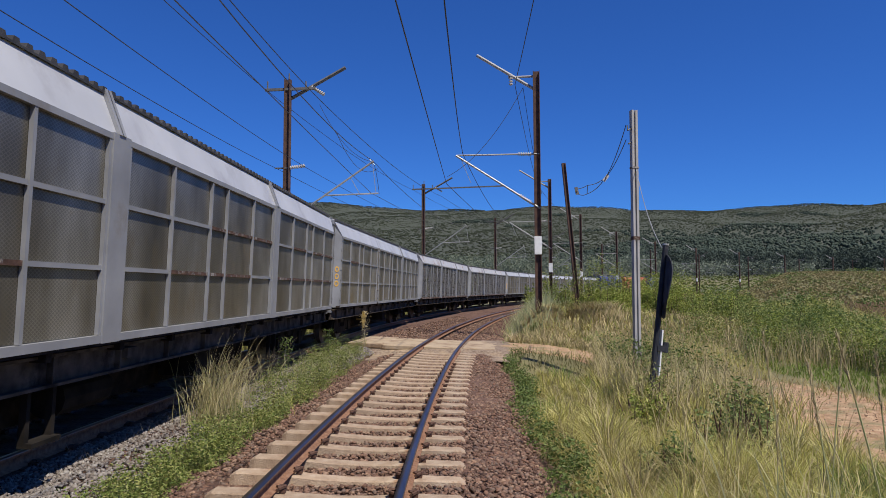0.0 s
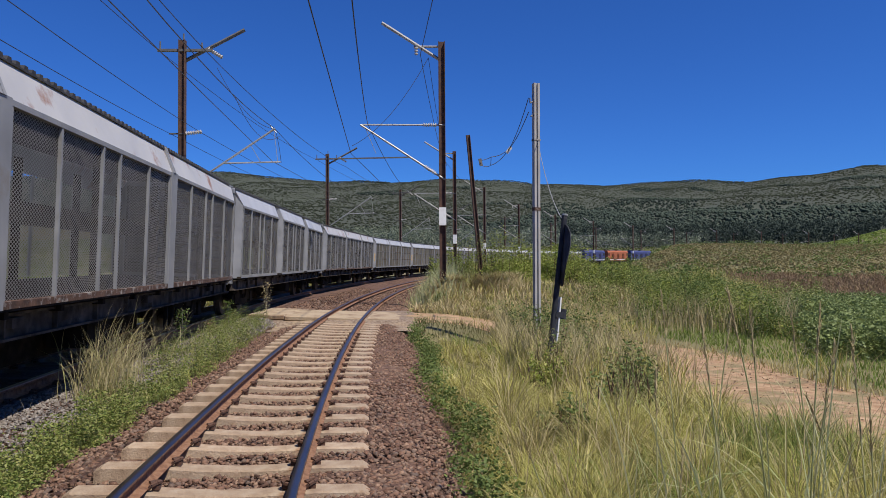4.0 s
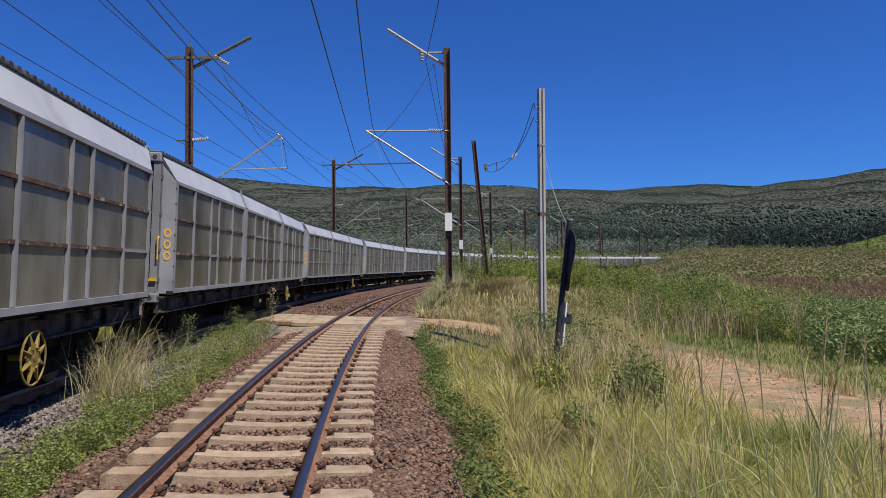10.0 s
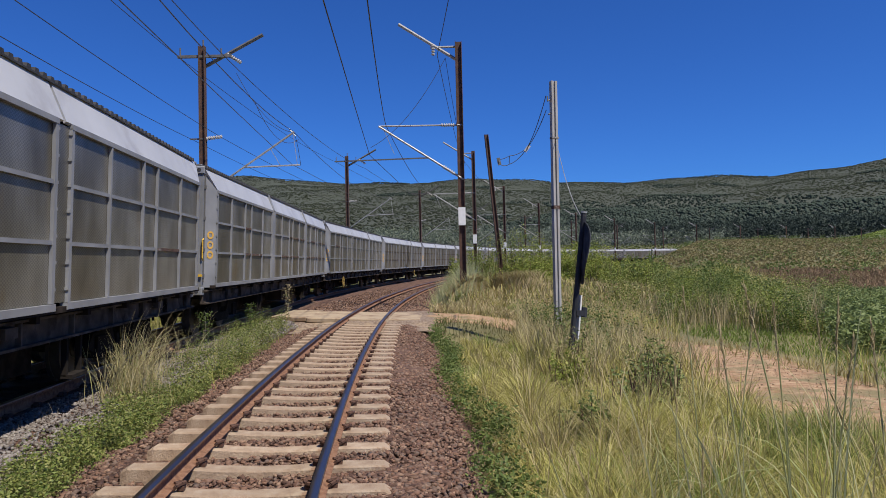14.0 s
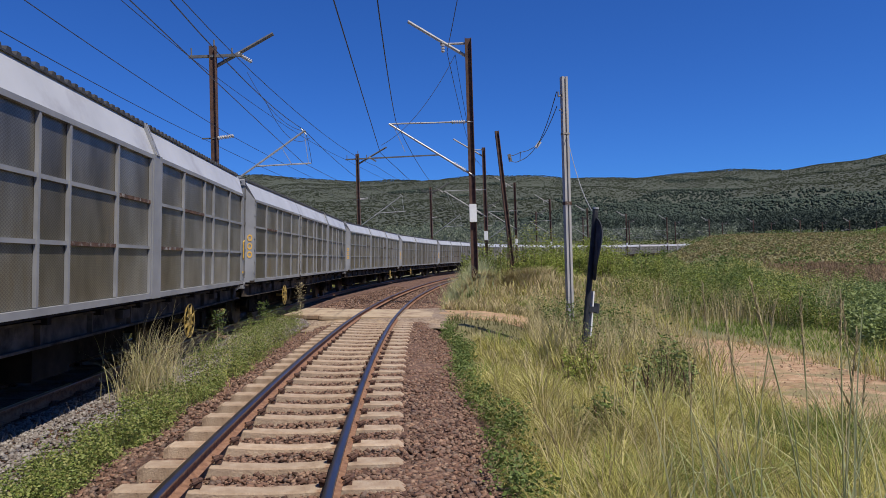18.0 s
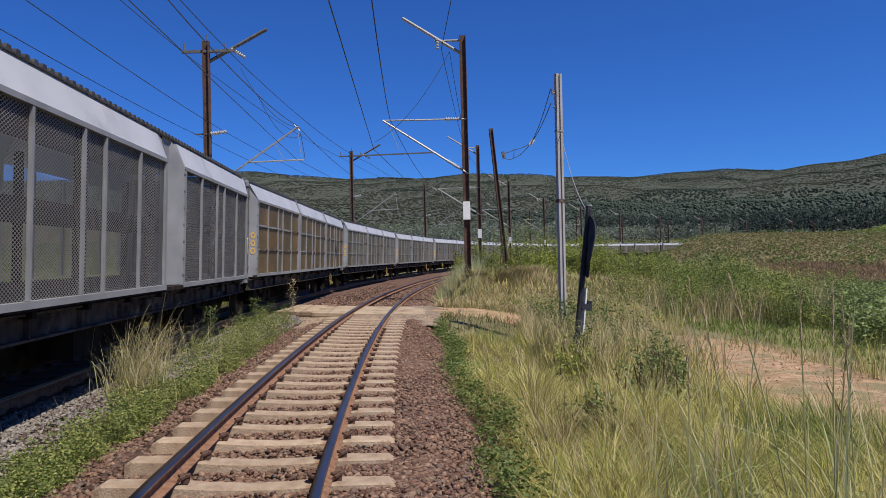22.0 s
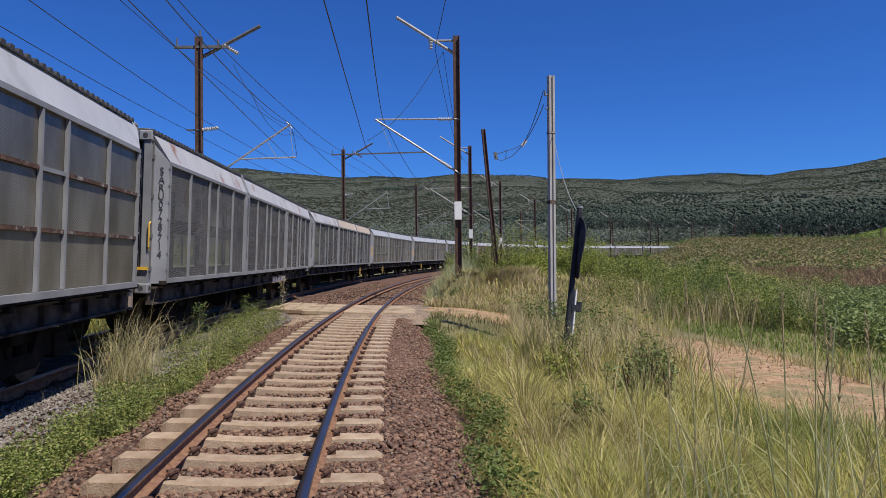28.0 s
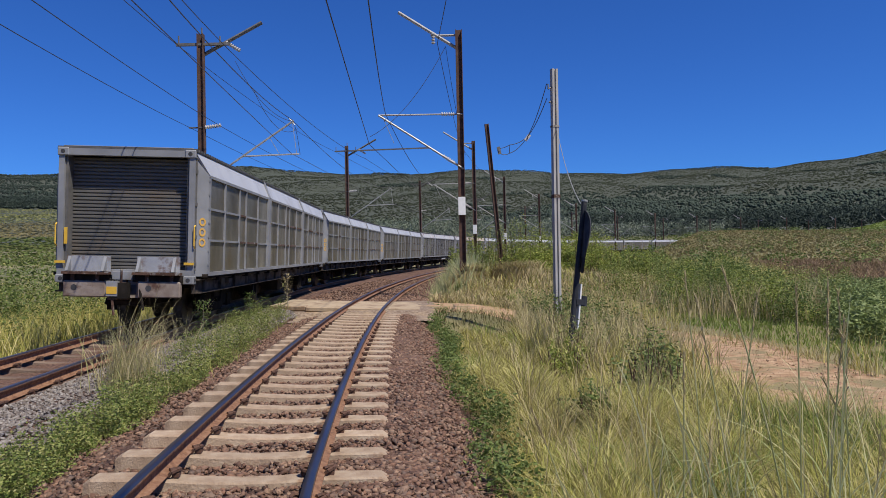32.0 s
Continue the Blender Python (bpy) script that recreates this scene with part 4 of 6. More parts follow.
            for k in range(4):
                bm.faces.new((a[k], a[(k + 1) % 4], b[(k + 1) % 4], b[k]))
            bmesh.ops.recalc_face_normals(bm, faces=bm.faces)
            part("end_panel", bm, M_PAINT, root)
    # roof: sloping cheeks section by section, corrugated top
    for i, y0 in enumerate(starts):
        m = (roof2 or roof) if i == 0 else roof
        bm = bmesh.new()
        ya, yb = y0, y0 + sec
        ta, tb = (ya if i else -HL), (yb if i < 2 else HL)
        if not deep:
            if i:
                ya = ta = y0 - pw / 2 + 0.03
            if i < 2:
                yb = tb = y0 + sec + pw / 2 - 0.03
        for sx in (-1, 1):
            o = [(sx * (BODY_X + 0.01), ya, EAVE), (sx * (BODY_X + 0.01), yb, EAVE), (sx * END_X, tb, ROOF_Z), (sx * END_X, ta, ROOF_Z)]
            i_ = [(p[0] - sx * 0.03, p[1], p[2] - 0.02) for p in o]
            a, b = [bm.verts.new(p) for p in o], [bm.verts.new(p) for p in i_]
            bm.faces.new(a), bm.faces.new(b[::-1])
            for k in range(4):
                bm.faces.new((a[k], a[(k + 1) % 4], b[(k + 1) % 4], b[k]))
        bmesh.ops.recalc_face_normals(bm, faces=bm.faces)
        part("roof_cheek", bm, m, root)
    # flute ends are closed faces; their dark colour replaces the shade of openings
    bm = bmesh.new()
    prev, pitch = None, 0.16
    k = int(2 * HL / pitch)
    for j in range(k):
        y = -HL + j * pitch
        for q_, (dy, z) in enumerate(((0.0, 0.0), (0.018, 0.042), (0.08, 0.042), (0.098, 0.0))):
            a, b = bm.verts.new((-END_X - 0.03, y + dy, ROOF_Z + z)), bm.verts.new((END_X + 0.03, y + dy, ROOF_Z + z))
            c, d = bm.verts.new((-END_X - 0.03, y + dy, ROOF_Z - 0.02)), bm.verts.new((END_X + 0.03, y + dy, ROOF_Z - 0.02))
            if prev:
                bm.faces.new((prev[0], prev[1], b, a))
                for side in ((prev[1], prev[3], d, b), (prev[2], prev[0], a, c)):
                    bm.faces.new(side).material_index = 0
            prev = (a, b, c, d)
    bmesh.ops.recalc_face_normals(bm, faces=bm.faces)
    part("corrugated_roof", bm, M_CORRUG, root, "corrugated roof sheet, closed flute ends coloured dark like shaded openings")
    bm = boxes((-END_X + 0.06, END_X - 0.06, -HL + 0.04, HL - 0.04, ROOF_Z + 0.05, ROOF_Z + 0.058))
    part("roof_cover", bm, roof, root)
    # sides
    plate = plate or M_PLATE
    z0, z1 = SILL + 0.03, EAVE - 0.04
    rows = 3 if style == "A" else 1
    zr = [z0 + (z1 - z0) * i / rows for i in range(rows + 1)]
    for i, y0 in enumerate(starts):
        if style == "A":
            for c in range(5):
                ya, yb = y0 + sec * COLS[c], y0 + sec * COLS[c + 1]
                bm = bmesh.new()
                box(bm, BODY_X - 0.03, BODY_X - 0.018, ya, yb, z0, z1)
                part("perforated_plate", bm, plate, root)
        else:
            bm = bmesh.new()
            strip(bm, [(BODY_X - 0.02, y0, z0), (BODY_X - 0.02, y0 + sec, z0), (BODY_X - 0.02, y0 + sec, z1), (BODY_X - 0.02, y0, z1)])
            part("mesh_panel", bm, M_MESH, root, "open expanded-metal mesh")
        for c in range(6):
            yc = y0 + sec * COLS[c]
            w = 0.021 if 0 < c < 5 else 0.03
            yc = min(max(yc, y0 + w), y0 + sec - w)
            part("side_post", boxes((BODY_X - 0.015, BODY_X + 0.022, yc - w, yc + w, z0, z1)), M_PAINT, root)
        for r in range(1, rows):
            for c in range(5):
                ya, yb = y0 + sec * COLS[c] + 0.03, y0 + sec * COLS[c + 1] - 0.03
                bad = rng.random() < rusty
                part("side_rail", boxes((BODY_X - 0.017, BODY_X + 0.014, ya, yb, zr[r] - 0.021, zr[r] + 0.021)), M_RUST if bad else M_PAINT, root,
                     "rusted, peeling rail" if bad else "")
        part("bottom_rail", boxes((BODY_X - 0.05, BODY_X + 0.03, y0 - 0.02, y0 + sec + 0.02, SILL - 0.045, SILL + 0.025)), M_RUST if sill_rust else M_PAINT, root)
        part("top_rail", boxes((BODY_X - 0.03, BODY_X + 0.026, y0, y0 + sec, EAVE - 0.06, EAVE - 0.005)), M_PAINT, root)
    # the side that is turned away
    far_m = plate if style == "A" else M_MESH
    bm = bmesh.new()
    for y0 in starts:
        strip(bm, [(-BODY_X + 0.02, y0, z0), (-BODY_X + 0.02, y0 + sec, z0), (-BODY_X + 0.02, y0 + sec, z1), (-BODY_X + 0.02, y0, z1)])
    part("far_side_mesh", bm, far_m, root)
    for y0 in starts:
        for c in range(6):
            yc = y0 + sec * COLS[c]
            if style != "A" or c in (0, 5):
                part("side_post", boxes((-BODY_X - 0.02, -BODY_X + 0.015, yc - 0.035, yc + 0.035, z0, z1)), M_PAINT, root)
    for i, y0 in enumerate(starts):
        for yy in (y0 - 0.005, y0 + sec + 0.005):
            bm = bmesh.new()
            for k in range(7):
                zz = z0 + 0.12 + k * (z1 - z0 - 0.2) / 6
                box(bm, BODY_X - 0.01, BODY_X + 0.026, yy - 0.008, yy + 0.008, zz, zz + 0.03)
            part("hinge", bm, M_PAINT, root)["kind"] = "stuff"
    # pillars between the sections
    for i in range(2):
        ya = starts[i] + sec
        yb = ya + pw
        for sx in (-1, 1):
            bm = bmesh.new()
            if deep:
                inn = BODY_X - 0.17
                pts = [(BODY_X, ya), (inn, ya + 0.26), (inn, yb - 0.26), (BODY_X, yb)]
                for (xa, p), (xb, q) in zip(pts, pts[1:]):
                    za = ROOF_Z - (xa - END_X) / (BODY_X - END_X) * (ROOF_Z - EAVE)
                    zb = ROOF_Z - (xb - END_X) / (BODY_X - END_X) * (ROOF_Z - EAVE)
                    strip(bm, [(sx * xa, p, SILL), (sx * xb, q, SILL), (sx * xb, q, zb), (sx * xa, p, za)])
                strip(bm, [(sx * BODY_X, ya, EAVE), (sx * inn, ya + 0.26, EAVE + 0.355), (sx * END_X, ya, ROOF_Z)],
                      [(sx * inn, ya + 0.26, EAVE + 0.355), (sx * inn, yb - 0.26, EAVE + 0.355), (sx * END_X, yb, ROOF_Z), (sx * END_X, ya, ROOF_Z)],
                      [(sx * BODY_X, yb, EAVE), (sx * END_X, yb, ROOF_Z), (sx * inn, yb - 0.26, EAVE + 0.355)])
            elif i + 1 == skip_pillar:
                x0, x1 = sorted((sx * (BODY_X - 0.03), sx * (BODY_X - 0.01)))
                box(bm, x0, x1, ya, yb, z0, z1)
            else:
                x0, x1 = sorted((sx * (BODY_X - 0.03), sx * (BODY_X + 0.035)))
                box(bm, x0, x1, ya - 0.01, yb + 0.01, SILL - 0.05, EAVE + 0.005)
                for e in (0.03, pw - 0.07):
                    v = [(sx * (BODY_X + 0.012), EAVE), (sx * (BODY_X + 0.045), EAVE), (sx * (END_X + 0.03), ROOF_Z + 0.03), (sx * (END_X - 0.01), ROOF_Z)]
                    prism(bm, v if sx < 0 else v[::-1], ya + pw / 2 - 0.05 + (e - pw / 2 + 0.02) * 0.25, ya + pw / 2 + (e - pw / 2 + 0.02) * 0.25 + 0.02)
            bmesh.ops.recalc_face_normals(bm, faces=bm.faces)
            skip = not deep and i + 1 == skip_pillar
            part("pillar", bm, (plate if style == "A" else M_PAINT) if skip else M_PAINT, root)
        if not deep and not skip and text[1] and i == 1 - (skip_pillar == 2):
            lettering(root, text[1], (ya + yb) / 2, 2.72, BODY_X + 0.038)
    if style != "A":
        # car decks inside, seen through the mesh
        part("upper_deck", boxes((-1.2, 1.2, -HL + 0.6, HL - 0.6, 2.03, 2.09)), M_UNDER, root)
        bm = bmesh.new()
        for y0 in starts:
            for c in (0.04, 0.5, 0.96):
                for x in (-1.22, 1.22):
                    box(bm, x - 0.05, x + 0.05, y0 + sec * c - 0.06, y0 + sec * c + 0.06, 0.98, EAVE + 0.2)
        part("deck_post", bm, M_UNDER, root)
    if text[0]:
        ob = lettering(root, text[0], 0, 2.74, 0)
        ob.matrix_basis = pose((END_X + BODY_X) / 2 + 0.012, -HL + 0.23, 2.74, 90, 0, 90 - math.degrees(math.atan2(BODY_X - END_X, end - 0.10)))
    elif rings:
        for z in (1.69, 1.88, 2.07):
            bm = bmesh.new()
            for i in range(16):
                a, b = 2 * math.pi * i / 16, 2 * math.pi * (i + 1) / 16
                strip(bm, [(0, r_ * math.cos(t_), z + r_ * math.sin(t_)) for r_, t_ in ((0.042, a), (0.08, a), (0.08, b), (0.042, b))])
            ob = part("painted_ring", bm, M_RING, root, "faded yellow ring")
            ob.matrix_basis = pose((END_X + BODY_X) / 2 + 0.008, -HL + 0.23, 0, 0, 0, -math.degrees(math.atan2(BODY_X - END_X, end - 0.10)))
    return root


def locomotive(paint, label):
    root = new("locomotive")
    tagged(root, label, "locomotive", group="locomotives of the train")
    bm = bmesh.new()
    prism(bm, [(-1.4, 1.1), (1.4, 1.1), (1.4, 3.3), (1.1, 3.7), (-1.1, 3.7), (-1.4, 3.3)], -6.4, 6.4)
    part("body", bm, paint, root)
    part("underframe", boxes((-1.35, 1.35, -6.8, 6.8, 0.75, 1.1), (-1.0, 1.0, -2.2, 2.2, 0.3, 0.75)), M_UNDER, root)
    part("roof_equipment", boxes((-0.8, 0.8, -4, -1, 3.7, 3.95), (-0.7, 0.7, 1, 3.5, 3.7, 3.9)), M_GALV_DARK, root)
    for y in (-5.8, 5.8):
        part("cab_window", boxes((1.395, 1.415, y - 0.35, y + 0.35, 2.4, 3.05)), M_GLASS, root)
    for y in (-3.2, 0.0, 3.2):
        bm = bmesh.new()
        for k in range(7):
            box(bm, 1.395, 1.42, y - 0.7, y + 0.7, 1.6 + k * 0.2, 1.7 + k * 0.2)
        part("louvre", bm, M_UNDER, root)
    part("stripe", boxes((1.40, 1.412, -6.4, 6.4, 1.25, 1.42)), M_WHITE, root)
    for y in (-4.3, 4.3):
        bogie(root, y, SHARED)
    return root


SPEED, PITCH, PHASE = 13.39, 17.3, -0.073
DRIFT_T = [0, 0.6, 1.5, 2.5, 4, 7.3, 8.5, 9, 11.3, 12.5, 13.7, 16.5, 17.5, 19, 20, 21.5, 23, 24, 25.5, 28, 29.7, 30.5, 31.6, 32]
DRIFT = [2.0, 1.2, 0.9, 0.6, 0.25, -0.1, -0.15, 0.05, -0.05, -0.05, 0.05, 0.45, 0.65, 0.8, 0.35, 0.45, -0.3, -0.35, 0.05, 0.25, 0.55, 0.68, 0.8, 0.9]


def train_pose(k, t, half=5.9):
    """Pose of the vehicle whose rear end is the k-th gap, at t seconds."""
    fine = np.linspace(t - 0.6, t + 0.6, 13)
    s = SPEED * t + float(np.mean(np.interp(fine, DRIFT_T, DRIFT))) + (k + 0.5 + PHASE) * PITCH - 0.07
    pts = []
    for d in (-half, half):
        x, y, z, _ = on_line(s + d, float(spacing(s + d)), float(lift(s + d)))
        pts.append(Vector((float(x), float(y), float(z))))
    a, b = pts
    d = b - a
    mid = (a + b) / 2
    return pose(mid.x, mid.y, mid.z, math.degrees(math.atan2(d.z, math.hypot(d.x, d.y))), CANT, math.degrees(math.atan2(-d.x, d.y)))


TRAIN = []


def build_train():
    made = {
        "A0": wagon("A", "grey covered car-carrier wagon with dusty perforated plates, streaky sheen in their colour", rusty=0.08, seed=1, brake=1),
        "A1": wagon("A", "grey covered car-carrier wagon with rusted side rails", rusty=0.55, seed=2),
        "A2": wagon("A", "grey covered car-carrier wagon with clean side rails", rusty=0.02, skip_pillar=1, seed=3, brake=-1),
        "A3": wagon("A", "grey covered car-carrier wagon with ochre-stained plates", rusty=0.3, plate=M_PLATE_OCHRE, seed=4, brake=1),
        "A4": wagon("A", "grey covered car-carrier wagon with stained plates and brown rusted rails", rusty=0.9, plate=M_PLATE_STAIN, seed=11, brake=1),
        "A5": wagon("A", "grey covered car-carrier wagon with clean side rails", rusty=0.02, skip_pillar=2, seed=12, brake=-1),
        "A6": wagon("A", "grey covered car-carrier wagon with brown peeling side rails", rusty=0.92, skip_pillar=1, seed=13, brake=1),
        "B3": wagon("B", "mesh-sided car-carrier wagon with clean pale roof", rusty=0.05, seed=14, rings=False),
        "B0": wagon("B", "mesh-sided car-carrier wagon with peeling roof and black stencilled number", ("SARU0729714", "SARU7391330"), skip_pillar=2,
                    roof=M_ROOF_RUST, seed=5),
        "B1": wagon("B", "mesh-sided car-carrier wagon with chalky tan roof", ("SARU0737010", ""), skip_pillar=0, roof=M_ROOF_TAN, roof2=M_ROOF_RUST, seed=6, brake=1),
        "B2": wagon("B", "mesh-sided car-carrier wagon with rust-streaked roof", roof=M_ROOF_RUST, sill_rust=True, seed=7, rings=False),
        "C0": wagon("C", "mesh-sided car-carrier wagon with deep smooth grey pillars", seed=8, rings=False),
    }
    order = {-24: "A1", -23: "A1", -22: "A1", -21: "B0", -20: "B1", -19: "A5", -18: "A2", -17: "C0", -16: "A3", -15: "A0", -14: "A0", -13: "A2", -12: "A0",
             -11: "A5", -10: "A1", -9: "A2", -8: "A6", -7: "A4", -6: "A0", -5: "A1", -4: "B3", -3: "B2", -2: "C0", -1: "B2", 0: "A1", 1: "A2", 2: "B2",
             3: "B2", 4: "A0", 5: "A2", 6: "A0"}
    used = set()
    for k in sorted(order):
        proto = made[order[k]]
        ob = copy_thing(proto, train_pose(k, 0)) if order[k] in used else proto
        used.add(order[k])
        TRAIN.append((k, ob))
    tail = dict(TRAIN)[-24]
    part("tail_marker", boxes((-0.20, 0.0, -HL - 0.31, -HL - 0.20, 0.70, 0.97)), M_GALV, tail, "grey end-of-train box")
    part("tail_reflector", boxes((-0.19, -0.01, -HL - 0.316, -HL - 0.31, 0.74, 0.87)), M_YELLOW, tail, "yellow reflector plate")
    part("brake_pipe", rods(((0.02, -HL - 0.2, 0.9), (0.05, -HL - 0.26, 1.18), 0.02, 6), ((-0.12, -HL - 0.25, 0.74), (-0.06, -HL - 0.3, 0.36), 0.025, 6)), M_RUST, tail)
    part("side_reflector", boxes((-END_X + 0.12, -END_X + 0.18, -HL - 0.006, -HL + 0.0, 1.62, 1.92)), M_YELLOW, tail, "orange-yellow reflector strip")
    board = dict(TRAIN)[-21]
    part("number_board", boxes((1.28, 1.295, 1.2, 3.4, 0.72, 0.91)), M_UNDER_TAN, board, "dusty board with worn writing")
    for a_, b_ in ((1.3, 1.62), (1.7, 1.95), (2.1, 2.45), (2.55, 2.9), (2.98, 3.25)):
        part("writing_bar", boxes((1.295, 1.299, a_, b_, 0.765, 0.865)), M_WHITE, board)
    blue = locomotive(M_BLUE, "blue mainline locomotive pulling the train")
    red = locomotive(M_ORANGE, "orange-red mainline locomotive pulling the train")
    TRAIN.append((6.93, blue))
    TRAIN.append((7.78, red))
    TRAIN.append((8.63, copy_thing(blue, train_pose(8.63, 0))))


# ---- overhead line ----
def h_section(bm, h, w=0.14):
    f, t = w / 2, 0.012
    g = f - 0.022
    o = [(-f, -f), (-g, -f), (-g, -t), (g, -t), (g, -f), (f, -f), (f, f), (g, f), (g, t), (-g, t), (-g, f), (-f, f)]
    a, b = [bm.verts.new((x, y, 0)) for x, y in o], [bm.verts.new((x, y, h)) for x, y in o]
    for i in range(12):
        bm.faces.new((a[i], a[(i + 1) % 12], b[(i + 1) % 12], b[i]))
    for ring in (a[::-1], b):
        bm.faces.new(ring)
    return bm


def insulator(parent, a, b):
    """A string of pale discs from a to b."""
    a, b = Vector(a), Vector(b)
    bm = bmesh.new()
    rod(bm, a, b, 0.03, 8)
    d = (b - a)
    n = max(2, int(d.length / 0.09))
    for i in range(n):
        p = a + d * ((i + 0.5) / n)
        rod(bm, p - d.normalized() * 0.02, p + d.normalized() * 0.02, 0.075, 10)
    ob = part("insulator", bm, M_INSUL, parent)
    ob["kind"] = "stuff"
    return ob


def left_pole(m, label, long_arm=False):
    """Mast beyond the far track; x points across the tracks to the right."""
    root = new("overhead_line_mast")
    tagged(root, label, "mast", group="masts of the overhead line")
    part("mast", h_section(bmesh.new(), 10.6, 0.24), M_POLE, root)
    bm = boxes((-0.95, 6.6 if long_arm else 1.15, -0.05, 0.05, 10.15, 10.25))
    part("crossarm", bm, M_GALV_DARK, root)
    bm = bmesh.new()
    rod(bm, (-0.1, 0.14, 9.75), (2.35, 0.14, 11.05), 0.07, 6)
    part("jib", bm, M_GALV_DARK, root)
    for x, z0, z1 in ((-0.85, 10.25, 10.55), (0.75, 10.25, 10.5), (0.05, 10.6, 10.85)):
        part("pin", rods(((x, 0, z0), (x, 0, z1), 0.03, 6)), M_GALV_DARK, root)
    insulator(root, (0.95, 0.1, 10.3), (1.5, 0.1, 9.95))
    bm = rods(((0.1, 0, 4.85), (3.55, 0, 7.17), 0.04, 8), ((1.55, 0, 5.83), (3.75, 0, 5.88), 0.03, 8), ((3.5, 0, 7.15), (3.65, 0, 5.88), 0.012, 5),
              ((2.6, 0, 6.55), (3.0, 0, 5.86), 0.012, 5), ((3.35, 0, 7.3), (3.6, 0, 7.0), 0.02, 6))
    part("cantilever", bm, M_GALV, root, "galvanised cantilever arm")
    insulator(root, (0.12, 0, 6.98), (0.75, 0, 7.05))
    part("bracket", boxes((-0.5, 0.14, -0.03, 0.03, 6.95, 7.0)), M_GALV_DARK, root)
    root.matrix_basis = m
    return root


def right_pole(m, label):
    """Mast beside the near track; its arms reach to the left."""
    root = new("overhead_line_mast")
    tagged(root, label, "mast", group="masts of the overhead line")
    part("mast", h_section(bmesh.new(), 11.0, 0.26), M_POLE, root)
    part("white_band", boxes((-0.138, 0.138, -0.14, 0.14, 3.75, 4.45)), M_WHITE, root, "white painted band")
    bm = rods(((0.05, 0.15, 10.25), (-2.35, 0.15, 11.8), 0.065, 6), ((0.0, 0.15, 10.85), (-1.1, 0.15, 10.85), 0.045, 6))
    part("jib", bm, M_GREYPOLE, root)
    insulator(root, (-1.0, 0.1, 10.95), (-1.0, 0.1, 10.5))
    bm = rods(((0.1, 0, 7.70), (-3.15, 0, 7.72), 0.032, 8), ((0.1, 0, 5.55), (-3.2, 0, 7.72), 0.042, 8), ((-3.05, 0, 7.7), (-2.6, 0, 6.6), 0.012, 5))
    part("cantilever", bm, M_GALV, root, "galvanised cantilever arm")
    insulator(root, (-0.2, 0, 7.70), (-0.75, 0, 7.71))
    insulator(root, (-0.25, 0, 5.78), (-0.7, 0, 6.08))
    root.matrix_basis = m
    return root


POLE_S = [27.0 + 27.4 * i for i in range(-1, 12)]


def wire(name, pts, r, label):
    """One overhead wire through the points given."""
    v, f = [], []
    pts = [Vector(p) for p in pts]
    n = 5
    for i, p in enumerate(pts):
        d = (pts[min(i + 1, len(pts) - 1)] - pts[max(i - 1, 0)]).normalized()
        q = d.to_track_quat("Z", "Y")
        v += [tuple(p + q @ Vector((r * math.cos(2 * math.pi * k / n), r * math.sin(2 * math.pi * k / n), 0))) for k in range(n)]
        if i:
            f += [((i - 1) * n + k, (i - 1) * n + (k + 1) % n, i * n + (k + 1) % n, i * n + k) for k in range(n)]
    ob = sheet(name, v, f, M_WIRE)
    tagged(ob, label, "wire", group="overhead wires")
    return ob


def span(off, up, sag, s_from=0, s_to=10, r=0.014, jig=0.0):
    """Points of a wire slung from mast to mast."""
    pts = []
    for i in range(s_from, s_to):
        a, b = POLE_S[i], POLE_S[i + 1]
        oa, ob_ = off(a), off(b)
        xa, ya, za, _ = on_line(a, oa + jig * (-1) ** i, up)
        xb, yb, zb, _ = on_line(b, ob_ - jig * (-1) ** i, up)
        steps = 14 if i < 3 else 6
        for k in range(steps):
            t = k / steps
            pts.append((float(xa + (xb - xa) * t), float(ya + (yb - ya) * t), float(za + (zb - za) * t - 4 * sag * t * (1 - t))))
    return pts


